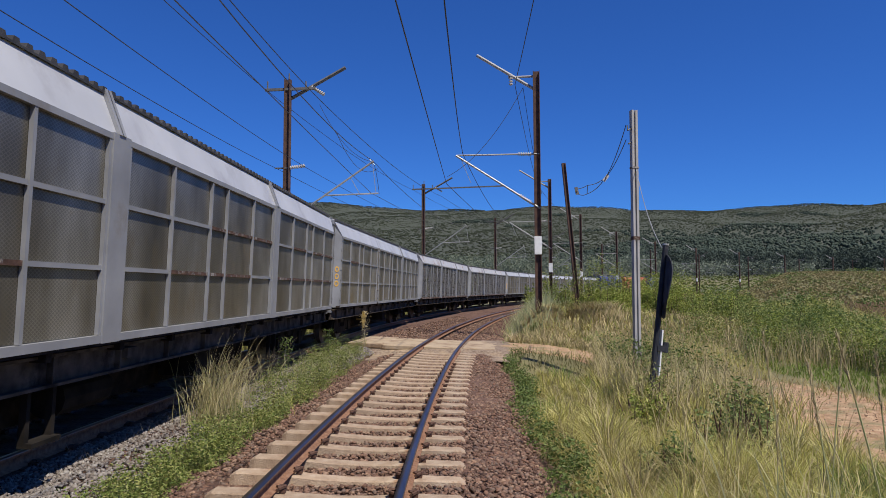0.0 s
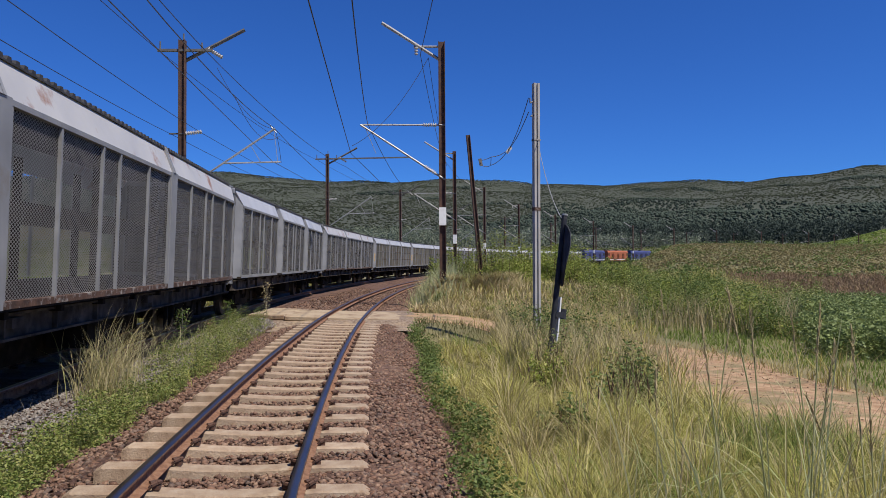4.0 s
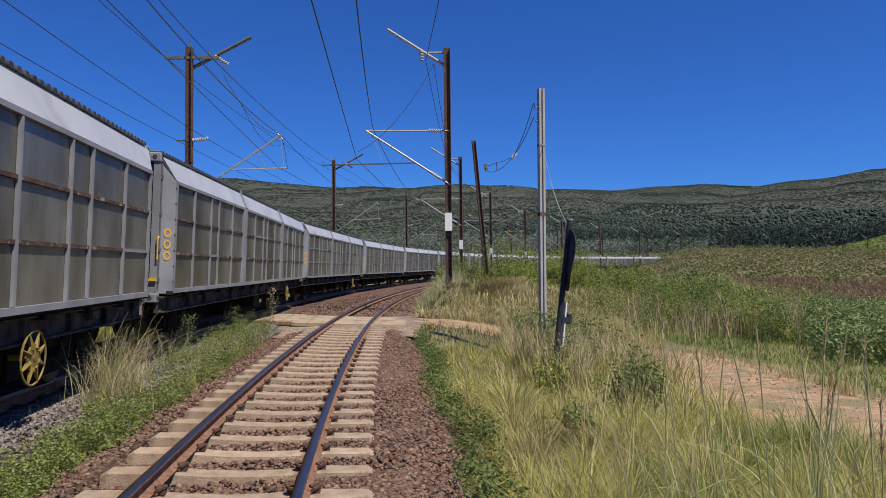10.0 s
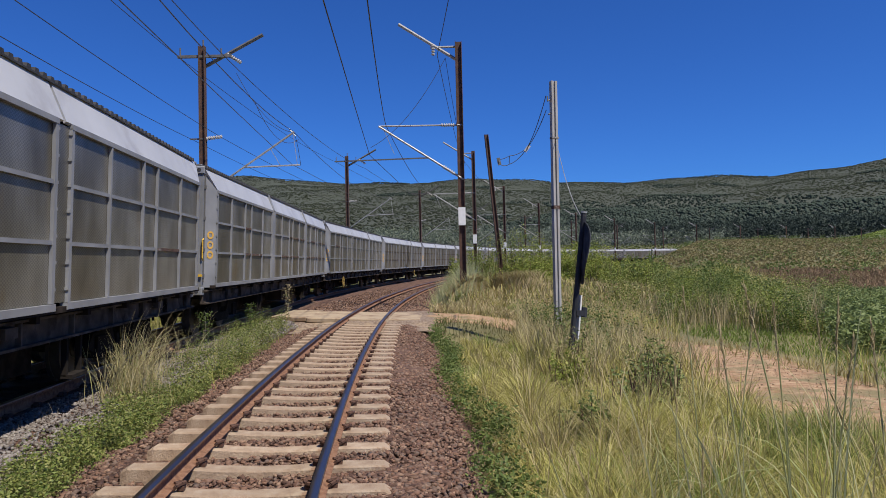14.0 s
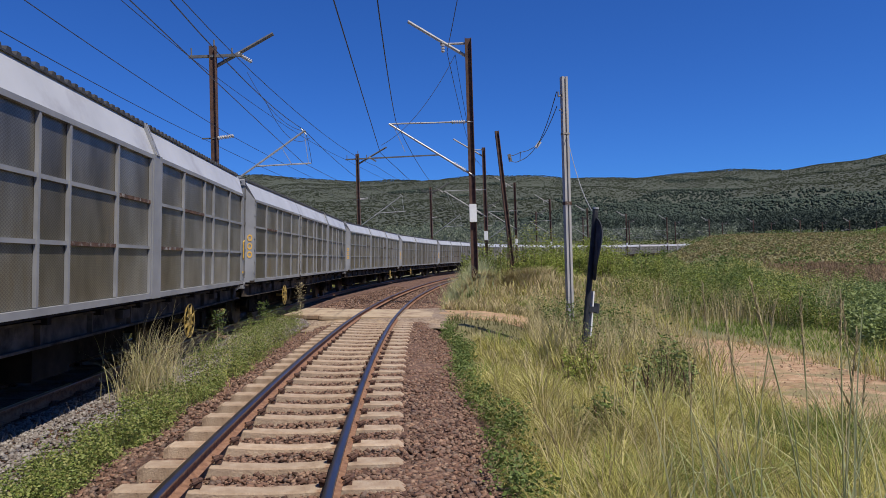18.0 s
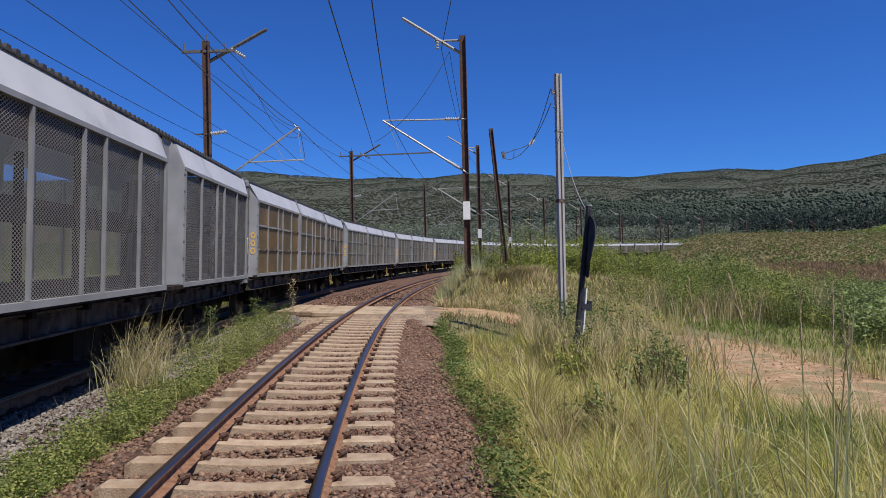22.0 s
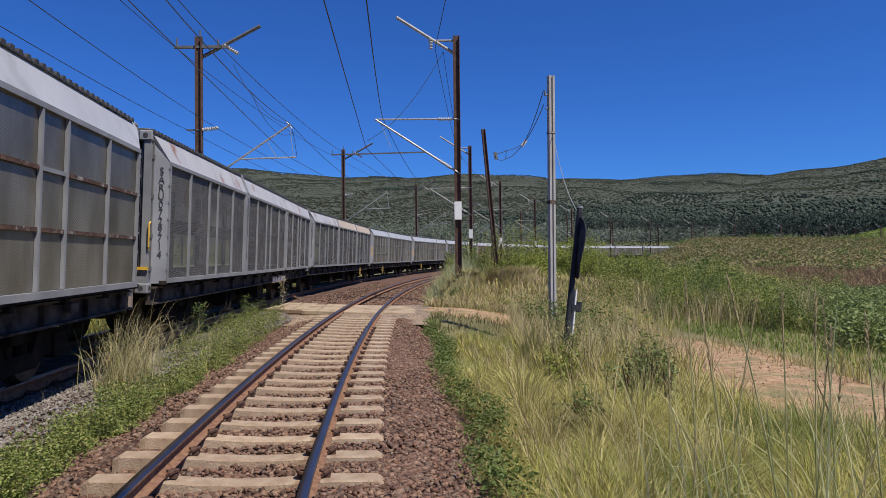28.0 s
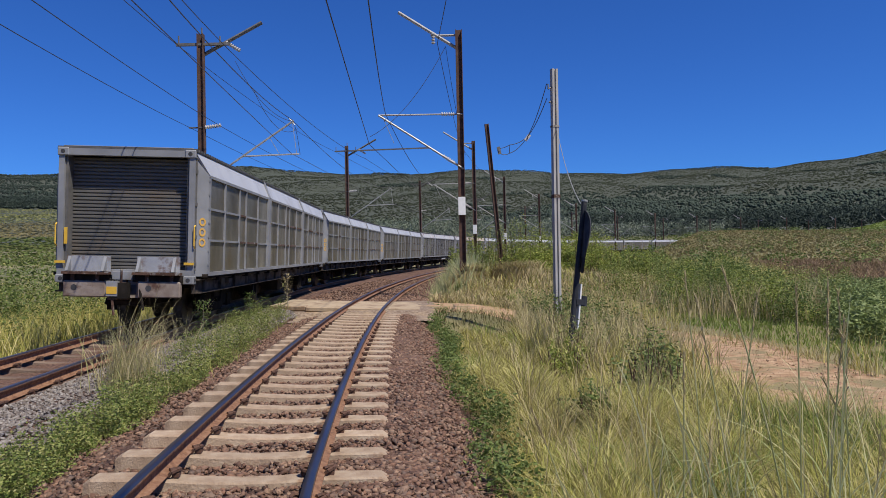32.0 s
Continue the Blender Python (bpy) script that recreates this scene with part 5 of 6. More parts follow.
def build_overhead():
    far = lambda s: float(ease(s)) + 3.988 - 0.3 * max(0.0, (40 - max(s, 0)) / 40) ** 2 + 2.7
    for i, s in enumerate(POLE_S):
        left_pole(spot(s, far(s), -0.45), "rust-brown overhead line mast with crossarm and cantilever", i == 2)
        right_pole(spot(s + 0.4, -3.33 + float(ease(s)), -0.78), "rust-brown overhead line mast with a white band")
    dark = "dark overhead contact line wire slung between masts"
    runs = [(lambda s: far(s) + 0.85, 9.7, 0.35, 0.012), (lambda s: far(s) - 1.5, 9.1, 0.45, 0.014),
            (lambda s: far(s) - 0.75, 6.55, 0.25, 0.010), (lambda s: far(s) - 3.5, 6.75, 0.75, 0.012), (lambda s: far(s) - 3.45, 5.45, 0.05, 0.010),
            (lambda s: far(s) + 0.4, 6.5, 0.3, 0.010),
            (lambda s: ease(s) - 0.45, 6.9, 0.8, 0.013), (lambda s: ease(s) + 0.2, 5.75, 0.05, 0.012), (lambda s: ease(s) - 2.5, 9.6, 0.4, 0.013)]
    for off, up, sag, r in runs:
        wire("overhead_wire", span(off, up, sag, r=r), r, dark)
    # droppers between carrier and contact wire
    for off_a, up_a, sag, off_b, up_b in ((lambda s: far(s) - 3.5, 6.75, 0.75, lambda s: far(s) - 3.45, 5.45), (lambda s: ease(s) - 0.45, 6.9, 0.8, lambda s: ease(s), 5.75)):
        for i in range(2, 5):
            for t in (0.2, 0.4, 0.6, 0.8):
                s = POLE_S[i] + 27.4 * t
                x, y, z, _ = on_line(s, off_a(s), up_a - 4 * sag * t * (1 - t))
                x2, y2, z2, _ = on_line(s, off_b(s), up_b - 0.2 * t * (1 - t))
                wire("dropper", [(float(x), float(y), float(z)), (float(x2), float(y2), float(z2))], 0.006, "thin dropper between two overhead wires")
    # slack jumpers hanging at the first mast
    p0 = spot(27.4, 2.55 - 3.55 + 0.0, 0)

    def jumper(a, b, sag, r=0.010):
        a, b = p0 @ Vector(a), p0 @ Vector(b)
        wire("jumper_wire", [a.lerp(b, t) - Vector((0, 0, 4 * sag * t * (1 - t))) for t in np.linspace(0, 1, 13)], r, "slack dark jumper wire below the mast arm")
    jumper((1.55, 0.2, 9.65), (-1.4, -0.6, 6.0), 0.5)
    jumper((1.55, 0.2, 9.65), (2.4, 6, 6.2), 0.3)
    p0 = spot(27.0, far(27.0), 0)
    jumper((1.3, 0.1, 9.1), (3.5, 0, 6.7), 0.5)
    jumper((3.5, 0, 6.75), (3.7, 0.4, 5.45), -0.25)
    jumper((2.0, 0, 8.0), (3.4, 1.5, 6.7), 0.7)


# ---- posts beside the road ----
def build_posts():
    # tall grey post, two rails back to back
    root = new("grey_post")
    tagged(root, "tall weathered grey steel post with rusty seams", "post")
    bm = bmesh.new()
    o = [(-0.075, -0.06), (-0.02, -0.06), (-0.02, -0.02), (0.02, -0.02), (0.02, -0.06), (0.075, -0.06), (0.075, 0.06), (-0.075, 0.06)]
    lo, hi = [bm.verts.new((x_, y_, 0)) for x_, y_ in o], [bm.verts.new((x_, y_, 6.49)) for x_, y_ in o]
    for i in range(8):
        bm.faces.new((lo[i], lo[(i + 1) % 8], hi[(i + 1) % 8], hi[i]))
    bm.faces.new(hi), bm.faces.new(lo[::-1])
    part("shaft", bm, M_GREYPOLE, root)
    part("strap", boxes((-0.085, 0.085, -0.07, 0.07, 3.42, 3.5), (-0.085, 0.085, -0.07, 0.07, 5.1, 5.14)), M_RUST, root)
    part("hook", rods(((-0.08, 0, 6.05), (-0.17, -0.02, 6.0), 0.018, 6), ((-0.17, -0.02, 6.0), (-0.17, -0.02, 6.12), 0.018, 6),
                      ((-0.08, 0, 5.72), (-0.15, -0.02, 5.68), 0.018, 6)), M_GALV_DARK, root)
    gx, gy = 4.80, 16.06
    gz = float(ground_z(gx, gy)[0])
    root.matrix_basis = pose(gx, gy, gz, 0, 0.35, 12)
    top = Vector((gx - 0.15, gy, gz + 6.0))
    # leaning rusty pole
    lean = new("leaning_pole")
    tagged(lean, "rusty brown steel pole leaning over in the bushes", "pole")
    part("shaft", h_section(bmesh.new(), 7.2, 0.17), M_POLE, lean)
    lx, ly = 6.75, 31.0
    lz = float(ground_z(lx, ly)[0])
    lean.matrix_basis = pose(lx, ly, lz - 0.3, 0, -5.0, 0)
    # torn wires hanging from the grey post
    a = top + Vector((0, 0, 0.13))
    b, c, d = Vector((5.17, 20.0, 5.0)), Vector((4.62, 20.0, 4.55)), Vector((4.31, 20.0, 4.66))

    def hang(p, q, sag, r=0.010, m=None):
        w = wire("torn_wire", [p.lerp(q, t) - Vector((0, 0, 4 * sag * t * (1 - t))) for t in np.linspace(0, 1, 12)], r, "torn slack wire hanging from the grey post")
        if m:
            w.data.materials[0] = m
            w["label"] = "thin pale wire stretched from the grey post to the road sign"
    hang(a, b, 0.12)
    hang(a - Vector((0, 0, 0.34)), b + Vector((0.02, 0, 0.02)), 0.08)
    hang(b, c + Vector((0.02, 0, 0.22)), 0.05)
    hang(b, c - Vector((0, 0, 0.03)), 0.08)
    hang(c + Vector((0.02, 0, 0.22)), c - Vector((0, 0, 0.03)), 0.0)
    hang(c + Vector((0.02, 0, 0.22)), d, 0.02)
    hang(c - Vector((0, 0, 0.03)), d - Vector((0.02, 0, 0.1)), 0.06)
    hang(Vector((gx + 0.05, gy - 0.08, gz + 5.05)), Vector((4.06, 12.0, float(ground_z(3.75, 12.0)[0]) + 2.95)), 0.22, 0.008, M_GALV)
    for i, p in enumerate((b + Vector((0, -0.03, -0.02)), d + Vector((0, -0.03, -0.06)))):
        tag = new("wire_clamp")
        tagged(tag, "small clamp hanging on a torn wire", "clamp")
        bm = bmesh.new()
        box(bm, -0.045, 0.045, -0.02, 0.02, -0.11, 0.11)
        part("plate", bm, M_INSUL if i == 0 else M_GALV_DARK, tag)
        part("bolt", rods(((0, -0.05, 0), (0, 0.05, 0), 0.02, 6)), M_RUST, tag)
        tag.matrix_basis = pose(p.x, p.y, p.z, 0, 38 - 50 * i, 0)
    # leaning road sign, seen from its edge
    sgn = new("road_sign")
    tagged(sgn, "dark leaning road sign seen edge-on on a bent post", "road sign")
    bm = bmesh.new()
    rod(bm, (0, 0, -0.2), (0.03, 0, 1.5), 0.05, 10)
    rod(bm, (0.03, 0, 1.5), (0.06, 0, 3.02), 0.05, 10)
    part("post", bm, M_SIGN, sgn)
    bm = bmesh.new()
    rim = [2 * math.pi * i / 24 for i in range(24)]
    a_ = [bm.verts.new((0.085 + 0.5 * math.cos(t_) * 0.25 + 0.03 * math.sin(3 * t_), -0.02 + 0.5 * math.cos(t_) * 0.968, 2.30 + 0.56 * math.sin(t_))) for t_ in rim]
    b_ = [bm.verts.new((v_.co.x + 0.014, v_.co.y - 0.003, v_.co.z)) for v_ in a_]
    bm.faces.new(a_), bm.faces.new(b_[::-1])
    for i in range(24):
        bm.faces.new((a_[i], a_[(i + 1) % 24], b_[(i + 1) % 24], b_[i]))
    bmesh.ops.recalc_face_normals(bm, faces=bm.faces)
    part("plate", bm, M_SIGN, sgn)
    part("cap", rods(((0.06, 0, 3.02), (0.06, 0, 3.05), 0.056, 10)), M_GALV, sgn)
    part("lower_board", boxes((0.10, 0.125, -0.05, 0.05, 0.75, 1.55)), M_WHITE, sgn, "narrow white board")
    bm = boxes((0.04, 0.2, -0.06, 0.06, 1.18, 1.28))
    rod(bm, (0.2, 0, 1.16), (0.2, 0, 1.34), 0.06, 8)
    part("clamp", bm, M_SIGN, sgn)
    sx, sy = 3.75, 12.0
    sgn.matrix_basis = pose(sx, sy, float(ground_z(sx, sy)[0]), 0, 6.3, 6)


# ---- plants ----
def blades(name, x, y, h, w, lean, material, seed, label, category="grass", z=None, segs=3, droop=0.5, az=None):
    """Grass blades: thin tapered, bending strips."""
    rng = np.random.default_rng(seed)
    n = len(x)
    z = ground_z(x, y) if z is None else z
    h, w, lean = (np.broadcast_to(a, n) for a in (h, w, lean))
    az = rng.random(n) * 2 * math.pi if az is None else az
    face = rng.random(n) * math.pi
    out = lean * (0.35 + rng.random(n))
    dx, dy = np.cos(az) * out, np.sin(az) * out
    wx, wy = np.cos(face) * w, np.sin(face) * w
    v = np.empty((n, 2 * segs + 1, 3), np.float32)
    for k in range(segs + 1):
        t = k / segs
        b = t ** 1.9
        cx, cy, cz = x + dx * h * b, y + dy * h * b, z - 0.03 + h * (t - droop * out * b * t)
        if k == segs:
            v[:, 2 * segs] = np.stack([cx, cy, cz], 1)
        else:
            k_ = 1 - 0.55 * t
            v[:, 2 * k] = np.stack([cx - wx * k_, cy - wy * k_, cz], 1)
            v[:, 2 * k + 1] = np.stack([cx + wx * k_, cy + wy * k_, cz], 1)
    m = 2 * segs + 1
    tri = []
    for k in range(segs - 1):
        tri += [(2 * k, 2 * k + 1, 2 * k + 3), (2 * k, 2 * k + 3, 2 * k + 2)]
    tri.append((2 * segs - 2, 2 * segs - 1, 2 * segs))
    f = (np.array(tri)[None] + m * np.arange(n)[:, None, None]).reshape(-1, 3)
    ob = sheet(name, v.reshape(-1, 3), f, material)
    return tagged(ob, label, category, kind="stuff")


def leaves(name, c, size, material, seed, label, category="weeds", flat=0.5):
    """Leaves as folded rhombs at the points c (n, 3)."""
    rng = np.random.default_rng(seed)
    n = len(c)
    d = rng.normal(size=(n, 3))
    d[:, 2] *= flat
    d /= np.linalg.norm(d, axis=1)[:, None]
    e = np.cross(d, rng.normal(size=(n, 3)))
    e /= np.linalg.norm(e, axis=1)[:, None]
    s = (size * (0.5 + rng.random(n)))[:, None]
    nrm = np.cross(d, e)
    v = np.stack([c, c + d * s * 0.5 + e * s * 0.27 + nrm * s * 0.06, c + d * s, c + d * s * 0.5 - e * s * 0.27 + nrm * s * 0.06], 1)
    k = 4 * np.arange(n)[:, None]
    f = np.concatenate([k + np.array([[0, 1, 2]]), k + np.array([[0, 2, 3]])])
    ob = sheet(name, v.reshape(-1, 3), f, material)
    return tagged(ob, label, category, kind="stuff")


def clump_points(rng, cx, cy, cz, h, r, per):
    """Leaf places in upright clumps: wider in the middle, gaps between shoots."""
    n = len(cx)
    t = rng.random((n, per)) ** 0.8
    a = rng.random((n, per)) * 2 * math.pi
    rad = r[:, None] * np.sqrt(rng.random((n, per))) * (0.55 + 0.9 * t * (1.25 - t))
    x, y = cx[:, None] + rad * np.cos(a), cy[:, None] + rad * np.sin(a)
    z = cz[:, None] + h[:, None] * t
    return np.stack([x.ravel(), y.ravel(), z.ravel()], 1)


def build_plants():
    rng = np.random.default_rng(11)
    # tall yellow-green grass between the track and the road, in tufts that lean outwards
    n = 3100
    ty = 2.0 + 34 * rng.random(n) ** 1.5
    tx = -1 + rng.random(n) * (9 + 0.3 * ty)
    s, u = lateral(tx, ty)
    keep = (u > 2.05 + 0.22 * np.sin(s * 1.7)) & (road_gap(tx, ty) > 1.6) & (tx < np.interp(ty, [0, 8, 14, 22, 27, 40], [6.1, 5.9, 6.5, 6.0, 7.0, 14]))
    keep &= ~((s > 17.3) & (s < 25.5) & (u < 5.6))
    tx, ty, u = tx[keep], ty[keep], u[keep]
    low = 1 - 0.45 * np.exp(-((tx - 3.45) ** 2 + (ty - 10.6) ** 2) / 1.1)
    per = 135
    kind = 0.5 * wave(tx, ty, 1.3, 2.0) + 0.5 * rng.normal(size=len(tx))
    big = 0.40 + 0.95 * rng.random(len(tx)) ** 1.3
    a = rng.random((len(tx), per)) * 2 * math.pi
    rr = 0.15 * rng.random((len(tx), per)) ** 0.7 * big[:, None]
    x, y = (tx[:, None] + rr * np.cos(a)).ravel(), (ty[:, None] + rr * np.sin(a)).ravel()
    h = (0.74 * low * big * np.interp(u, [2.0, 3.0], [0.6, 1.0]) * np.where(tx < 4.0, np.interp(ty, [9, 14, 20, 24], [1.0, 0.75, 0.4, 0.25]), np.interp(ty, [9, 16, 23], [1.0, 0.85, 0.6])) * (1 + 0.18 * wave(tx, ty, 1.7, 5.0)))[:, None] * (0.45 + 0.65 * rng.random((len(tx), per)))
    h, u, az = h.ravel(), np.repeat(u, per), (a + rng.normal(0, 0.35, a.shape)).ravel()
    lean = (0.35 + 5.0 * rr / big[:, None] * 0.9).ravel()
    kind = np.repeat(kind, per)
    for nm, lo, hi, m, seed, label in (("tall_grass", -0.5, 0.75, M_GRASS, 21, "dense yellow-green tufted grass beside the track"),
                                       ("green_tufts", 0.75, 1.3, M_GRASS_GREEN, 24, "fresh green grass tufts among the yellow grass"),
                                       ("sedge_tufts", 1.3, 9, M_SEDGE, 27, "dark green sedge tufts among the yellow grass"),
                                       ("dry_tufts", -9, -0.5, M_GRASS_DRY, 25, "drying straw-brown grass tufts beside the track")):
        k = (kind > lo) & (kind <= hi)
        blades(nm, x[k], y[k], h[k], 0.0013 + 0.0017 * rng.random(int(k.sum())) ** 2 + 0.00024 * y[k], lean[k], m, seed, label, az=az[k], droop=0.5)
    # short dark blades that paint the shaded gaps between the tufts
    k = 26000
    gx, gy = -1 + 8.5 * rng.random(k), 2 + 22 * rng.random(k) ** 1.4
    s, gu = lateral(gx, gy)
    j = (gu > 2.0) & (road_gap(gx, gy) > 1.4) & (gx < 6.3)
    blades("undergrowth", gx[j], gy[j], 0.10 + 0.22 * rng.random(int(j.sum())), 0.004 + 0.0003 * gy[j], 0.7, M_UNDERGROWTH, 26, "low matted undergrowth, coloured dark as the shade between the grass tufts", segs=2)
    # greener shoots and seed stems among it
    k = rng.random(len(x)) < 0.035
    blades("grass_stems", x[k], y[k], h[k] * 1.5, 0.003 + 0.0003 * y[k], 0.35, M_STRAW, 22, "thin pale seed stems above the grass", segs=3)
    # dark low weeds along the ballast edge
    n = 190
    s = 4 + 22 * rng.random(n)
    u = 1.92 + 0.36 * rng.random(n) + 0.12 * np.sin(s)
    px, py, pz, _ = on_line(s, -u, -0.45)
    pts = clump_points(rng, px, py, pz, 0.10 + 0.30 * rng.random(n), 0.10 + 0.12 * rng.random(n), 80)
    leaves("weed_border", pts, 0.04, M_LEAF, 31, "low dark green weeds along the ballast shoulder")
    # weeds between the tracks
    n = 760
    s = 4.6 + 14.6 * rng.random(n) ** 1.15
    lo, hi = np.interp(s, [4, 9, 13, 19], [1.62, 1.52, 1.6, 1.9]), np.interp(s, [4, 7, 9, 13, 19], [1.95, 1.95, 2.2, 2.5, 2.9])
    off = lo + (hi - lo) * rng.random(n) + 0.07 * np.sin(s * 3.1)
    px, py, pz, _ = on_line(s, off, -0.27)
    pts = clump_points(rng, px, py, pz, (0.06 + 0.38 * rng.random(n) ** 1.5) * np.interp(s, [5, 9, 15, 19], [0.85, 1.05, 1.4, 1.75]), 0.08 + 0.12 * rng.random(n), 120)
    leaves("weeds_between_tracks", pts, 0.027, M_LEAF_MIX, 32, "bright green leafy weeds between the two tracks")
    n = 900
    s = 9 + 15 * rng.random(n)
    px, py, pz, _ = on_line(s, np.interp(s, [9, 14, 23], [1.95, 2.1, 2.5]) + rng.normal(0, 0.2, n), -0.25)
    blades("grass_between_tracks", px, py, 0.15 + 0.3 * rng.random(n), 0.005, 0.5, M_GRASS, 33, "thin green grass between the two tracks", z=pz)
    n = 500
    s = 5.2 + 4.5 * rng.random(n)
    px, py, pz, _ = on_line(s, 2.2 + 0.5 * rng.random(n), -0.24)
    blades("dead_stalks", px, py, 0.12 + 0.4 * rng.random(n) ** 2, 0.0028, 0.5, M_DEAD, 34, "thin grey dead stalks in the grey stones", z=pz)
    # seed-headed weed near the crossing
    for s0, off, hh, seed in ((20.5, 2.25, 1.25, 201), (17.2, 2.5, 0.9, 202), (13.2, 2.4, 0.95, 203)):
        r2 = np.random.default_rng(seed)
        x0, y0, z0, _ = (float(v) for v in on_line(s0, off, -0.25))
        t = r2.random(420) ** 0.6
        pts = np.stack([x0 + r2.normal(0, 0.05, 420) * (0.6 + t), y0 + r2.normal(0, 0.05, 420), z0 + hh * t], 1)
        root = new("seeding_weed")
        tagged(root, "tall thin weed gone to seed beside the rails", "weed")
        ob = leaves("seed_head", pts, 0.035, M_STRAW if seed == 201 else M_LEAF, seed, "")
        ob.parent = root
        del ob["category"]
        part("stem", rods(((x0, y0, z0 - 0.02), (x0 + 0.02, y0, z0 + hh), 0.008, 5, 0.003)), M_DEAD, root)
    # dry tufts there
    for s0, off, cnt, hh, seed in ((8.95, 2.12, 520, 1.28, 41), (9.6, 2.25, 190, 1.25, 47), (11.6, 2.3, 34, 1.2, 42), (12.6, 2.35, 30, 1.1, 43), (13.8, 2.4, 18, 0.9, 45), (10.6, 2.3, 34, 1.25, 46)):
        r2 = np.random.default_rng(seed)
        ss, oo = s0 + r2.normal(0, 0.19, cnt), off + r2.normal(0, 0.14, cnt)
        px, py, pz, _ = on_line(ss, oo, -0.25)
        blades("dry_grass_tuft", px, py, hh * (0.25 + 0.75 * r2.random(cnt) ** 1.2), 0.0036, 0.30, M_TUFT, seed, "tall dry straw-coloured grass tuft by the rails", z=pz, segs=5, droop=0.7)
        k = max(6, cnt // 8)
        az = r2.normal(0.3, 0.9, k)
        hs = hh * (0.95 + 0.45 * r2.random(k))
        px, py, pz = px[:k], py[:k], pz[:k]
        blades("seed_stalks", px, py, hs, 0.0038, 0.42, M_STRAW, seed + 500, "bending straw stalks with brown seed heads", z=pz, segs=8, droop=1.0, az=az)
    # bushes past the crossing
    def bush(cx, cy, r, h, n, leaf, m, seed, label):
        r2 = np.random.default_rng(seed)
        g = float(ground_z(cx, cy)[0])
        k = 44
        a = r2.random(k) * 6.283
        rr = r * 1.15 * r2.random(k) ** 0.6
        bx, by = cx + rr * np.cos(a), cy + rr * np.sin(a)
        hh = h * (0.25 + 0.95 * r2.random(k) ** 1.3) * (1.1 - 0.35 * rr / r)
        pts = clump_points(r2, bx, by, np.full(k, g), hh, r * (0.10 + 0.14 * r2.random(k)), n // k)
        root = new("bush")
        tagged(root, label, "bush", group="bushes by the track")
        ob = leaves("foliage", pts, leaf, m, seed, "")
        ob.parent = root
        del ob["kind"], ob["category"]
        bm = bmesh.new()
        for i in range(k):
            rod(bm, (bx[i], by[i], g - 0.05), (bx[i] + r2.normal(0, 0.1), by[i] + r2.normal(0, 0.1), g + hh[i] * 0.8), 0.018, 5, 0.006)
        part("stem", bm, M_POLE, root)["kind"] = "stuff"
    for i, (cx, cy, r, h) in enumerate(((6.6, 31.0, 1.5, 2.5), (8.0, 32.0, 1.6, 2.3), (9.6, 32.0, 1.5, 2.1), (11.2, 32.0, 1.8, 1.9), (5.6, 32.5, 1.0, 1.7), (8.6, 29.8, 0.9, 1.5), (7.3, 29.0, 0.9, 1.5), (9.8, 28.6, 1.1, 1.6), (11.2, 28.2, 1.2, 1.5))):
        bush(cx, cy, r, h, 7000, 0.075, M_LEAF_MIX if i in (0,) else M_LEAF_YEL, 60 + i, "leafy green bush with yellow-green tips" if i else "dense green bush around the leaning pole")
    for i, (cx, cy, r, h) in enumerate(((13.5, 31, 1.7, 1.6), (15.5, 28.5, 1.7, 1.5), (13.4, 26.5, 1.2, 1.25), (17.5, 30.5, 1.6, 1.5), (11.9, 29.5, 1.1, 1.3))):
        bush(cx, cy, r, h, 9000, 0.08, M_LEAF, 70 + i, "leafy dark green bush beside the dirt track")
    for i, (cx, cy, r, h) in enumerate(((15.5, 40, 2.0, 1.7), (18.5, 39.5, 2.0, 1.6), (21.5, 40.5, 1.8, 1.6), (12.8, 38.5, 1.6, 1.6), (19.8, 44.5, 1.9, 1.7))):
        bush(cx, cy, r, h, 6000, 0.09, M_LEAF_YEL, 170 + i, "yellow-green bush at the edge of the field")
    # mixed tall grass past the crossing and round the masts
    n = 34000
    y = 25.0 + 43 * rng.random(n) ** 1.3
    x = rng.random(n) * 22 - 2 + (y - 28) * 0.25
    s, u = lateral(x, y)
    keep = (u > 1.65) & (u < 14) & (s > 24.6)
    x, y = x[keep], y[keep]
    h = 0.5 + 0.5 * rng.random(len(x)) + 0.22 * wave(x, y, 1.4)
    h = np.clip(h, 0.25, 1.4) * np.interp(s[keep], [25, 29, 34, 40], [0.4, 0.6, 0.95, 1.2])
    kk = rng.random(len(x)) < np.interp(s[keep], [28, 33, 37], [0.6, 0.35, 0.25])
    blades("rank_grass", x[kk], y[kk], h[kk], 0.011 + 0.0003 * y[kk], 0.45, M_STRAW, 81, "rank straw-coloured grass beyond the crossing")
    blades("rank_green_grass", x[~kk], y[~kk], h[~kk], 0.011 + 0.0003 * y[~kk], 0.45, M_GRASS, 82, "rank green grass beyond the crossing")
    n = 26000
    y = 23.2 + 9.5 * rng.random(n)
    x = 0.5 + 11 * rng.random(n)
    s, u = lateral(x, y)
    keep = (u > 1.9) & (road_gap(x, y) > 1.35 + 0.3 * rng.random(n)) & (rng.random(n) < np.interp(x, [4, 7], [1.0, 0.35]))
    x, y = x[keep], y[keep]
    h = (0.22 + 0.34 * rng.random(len(x))) * (1 + 0.25 * wave(x, y, 0.8))
    blades("dry_bank_grass", x, y, h, 0.009 + 0.0003 * y, 0.7, M_THATCH, 181, "matted orange-brown dry grass on the low bank")
    n = 7000
    y = 32 + 22 * rng.random(n)
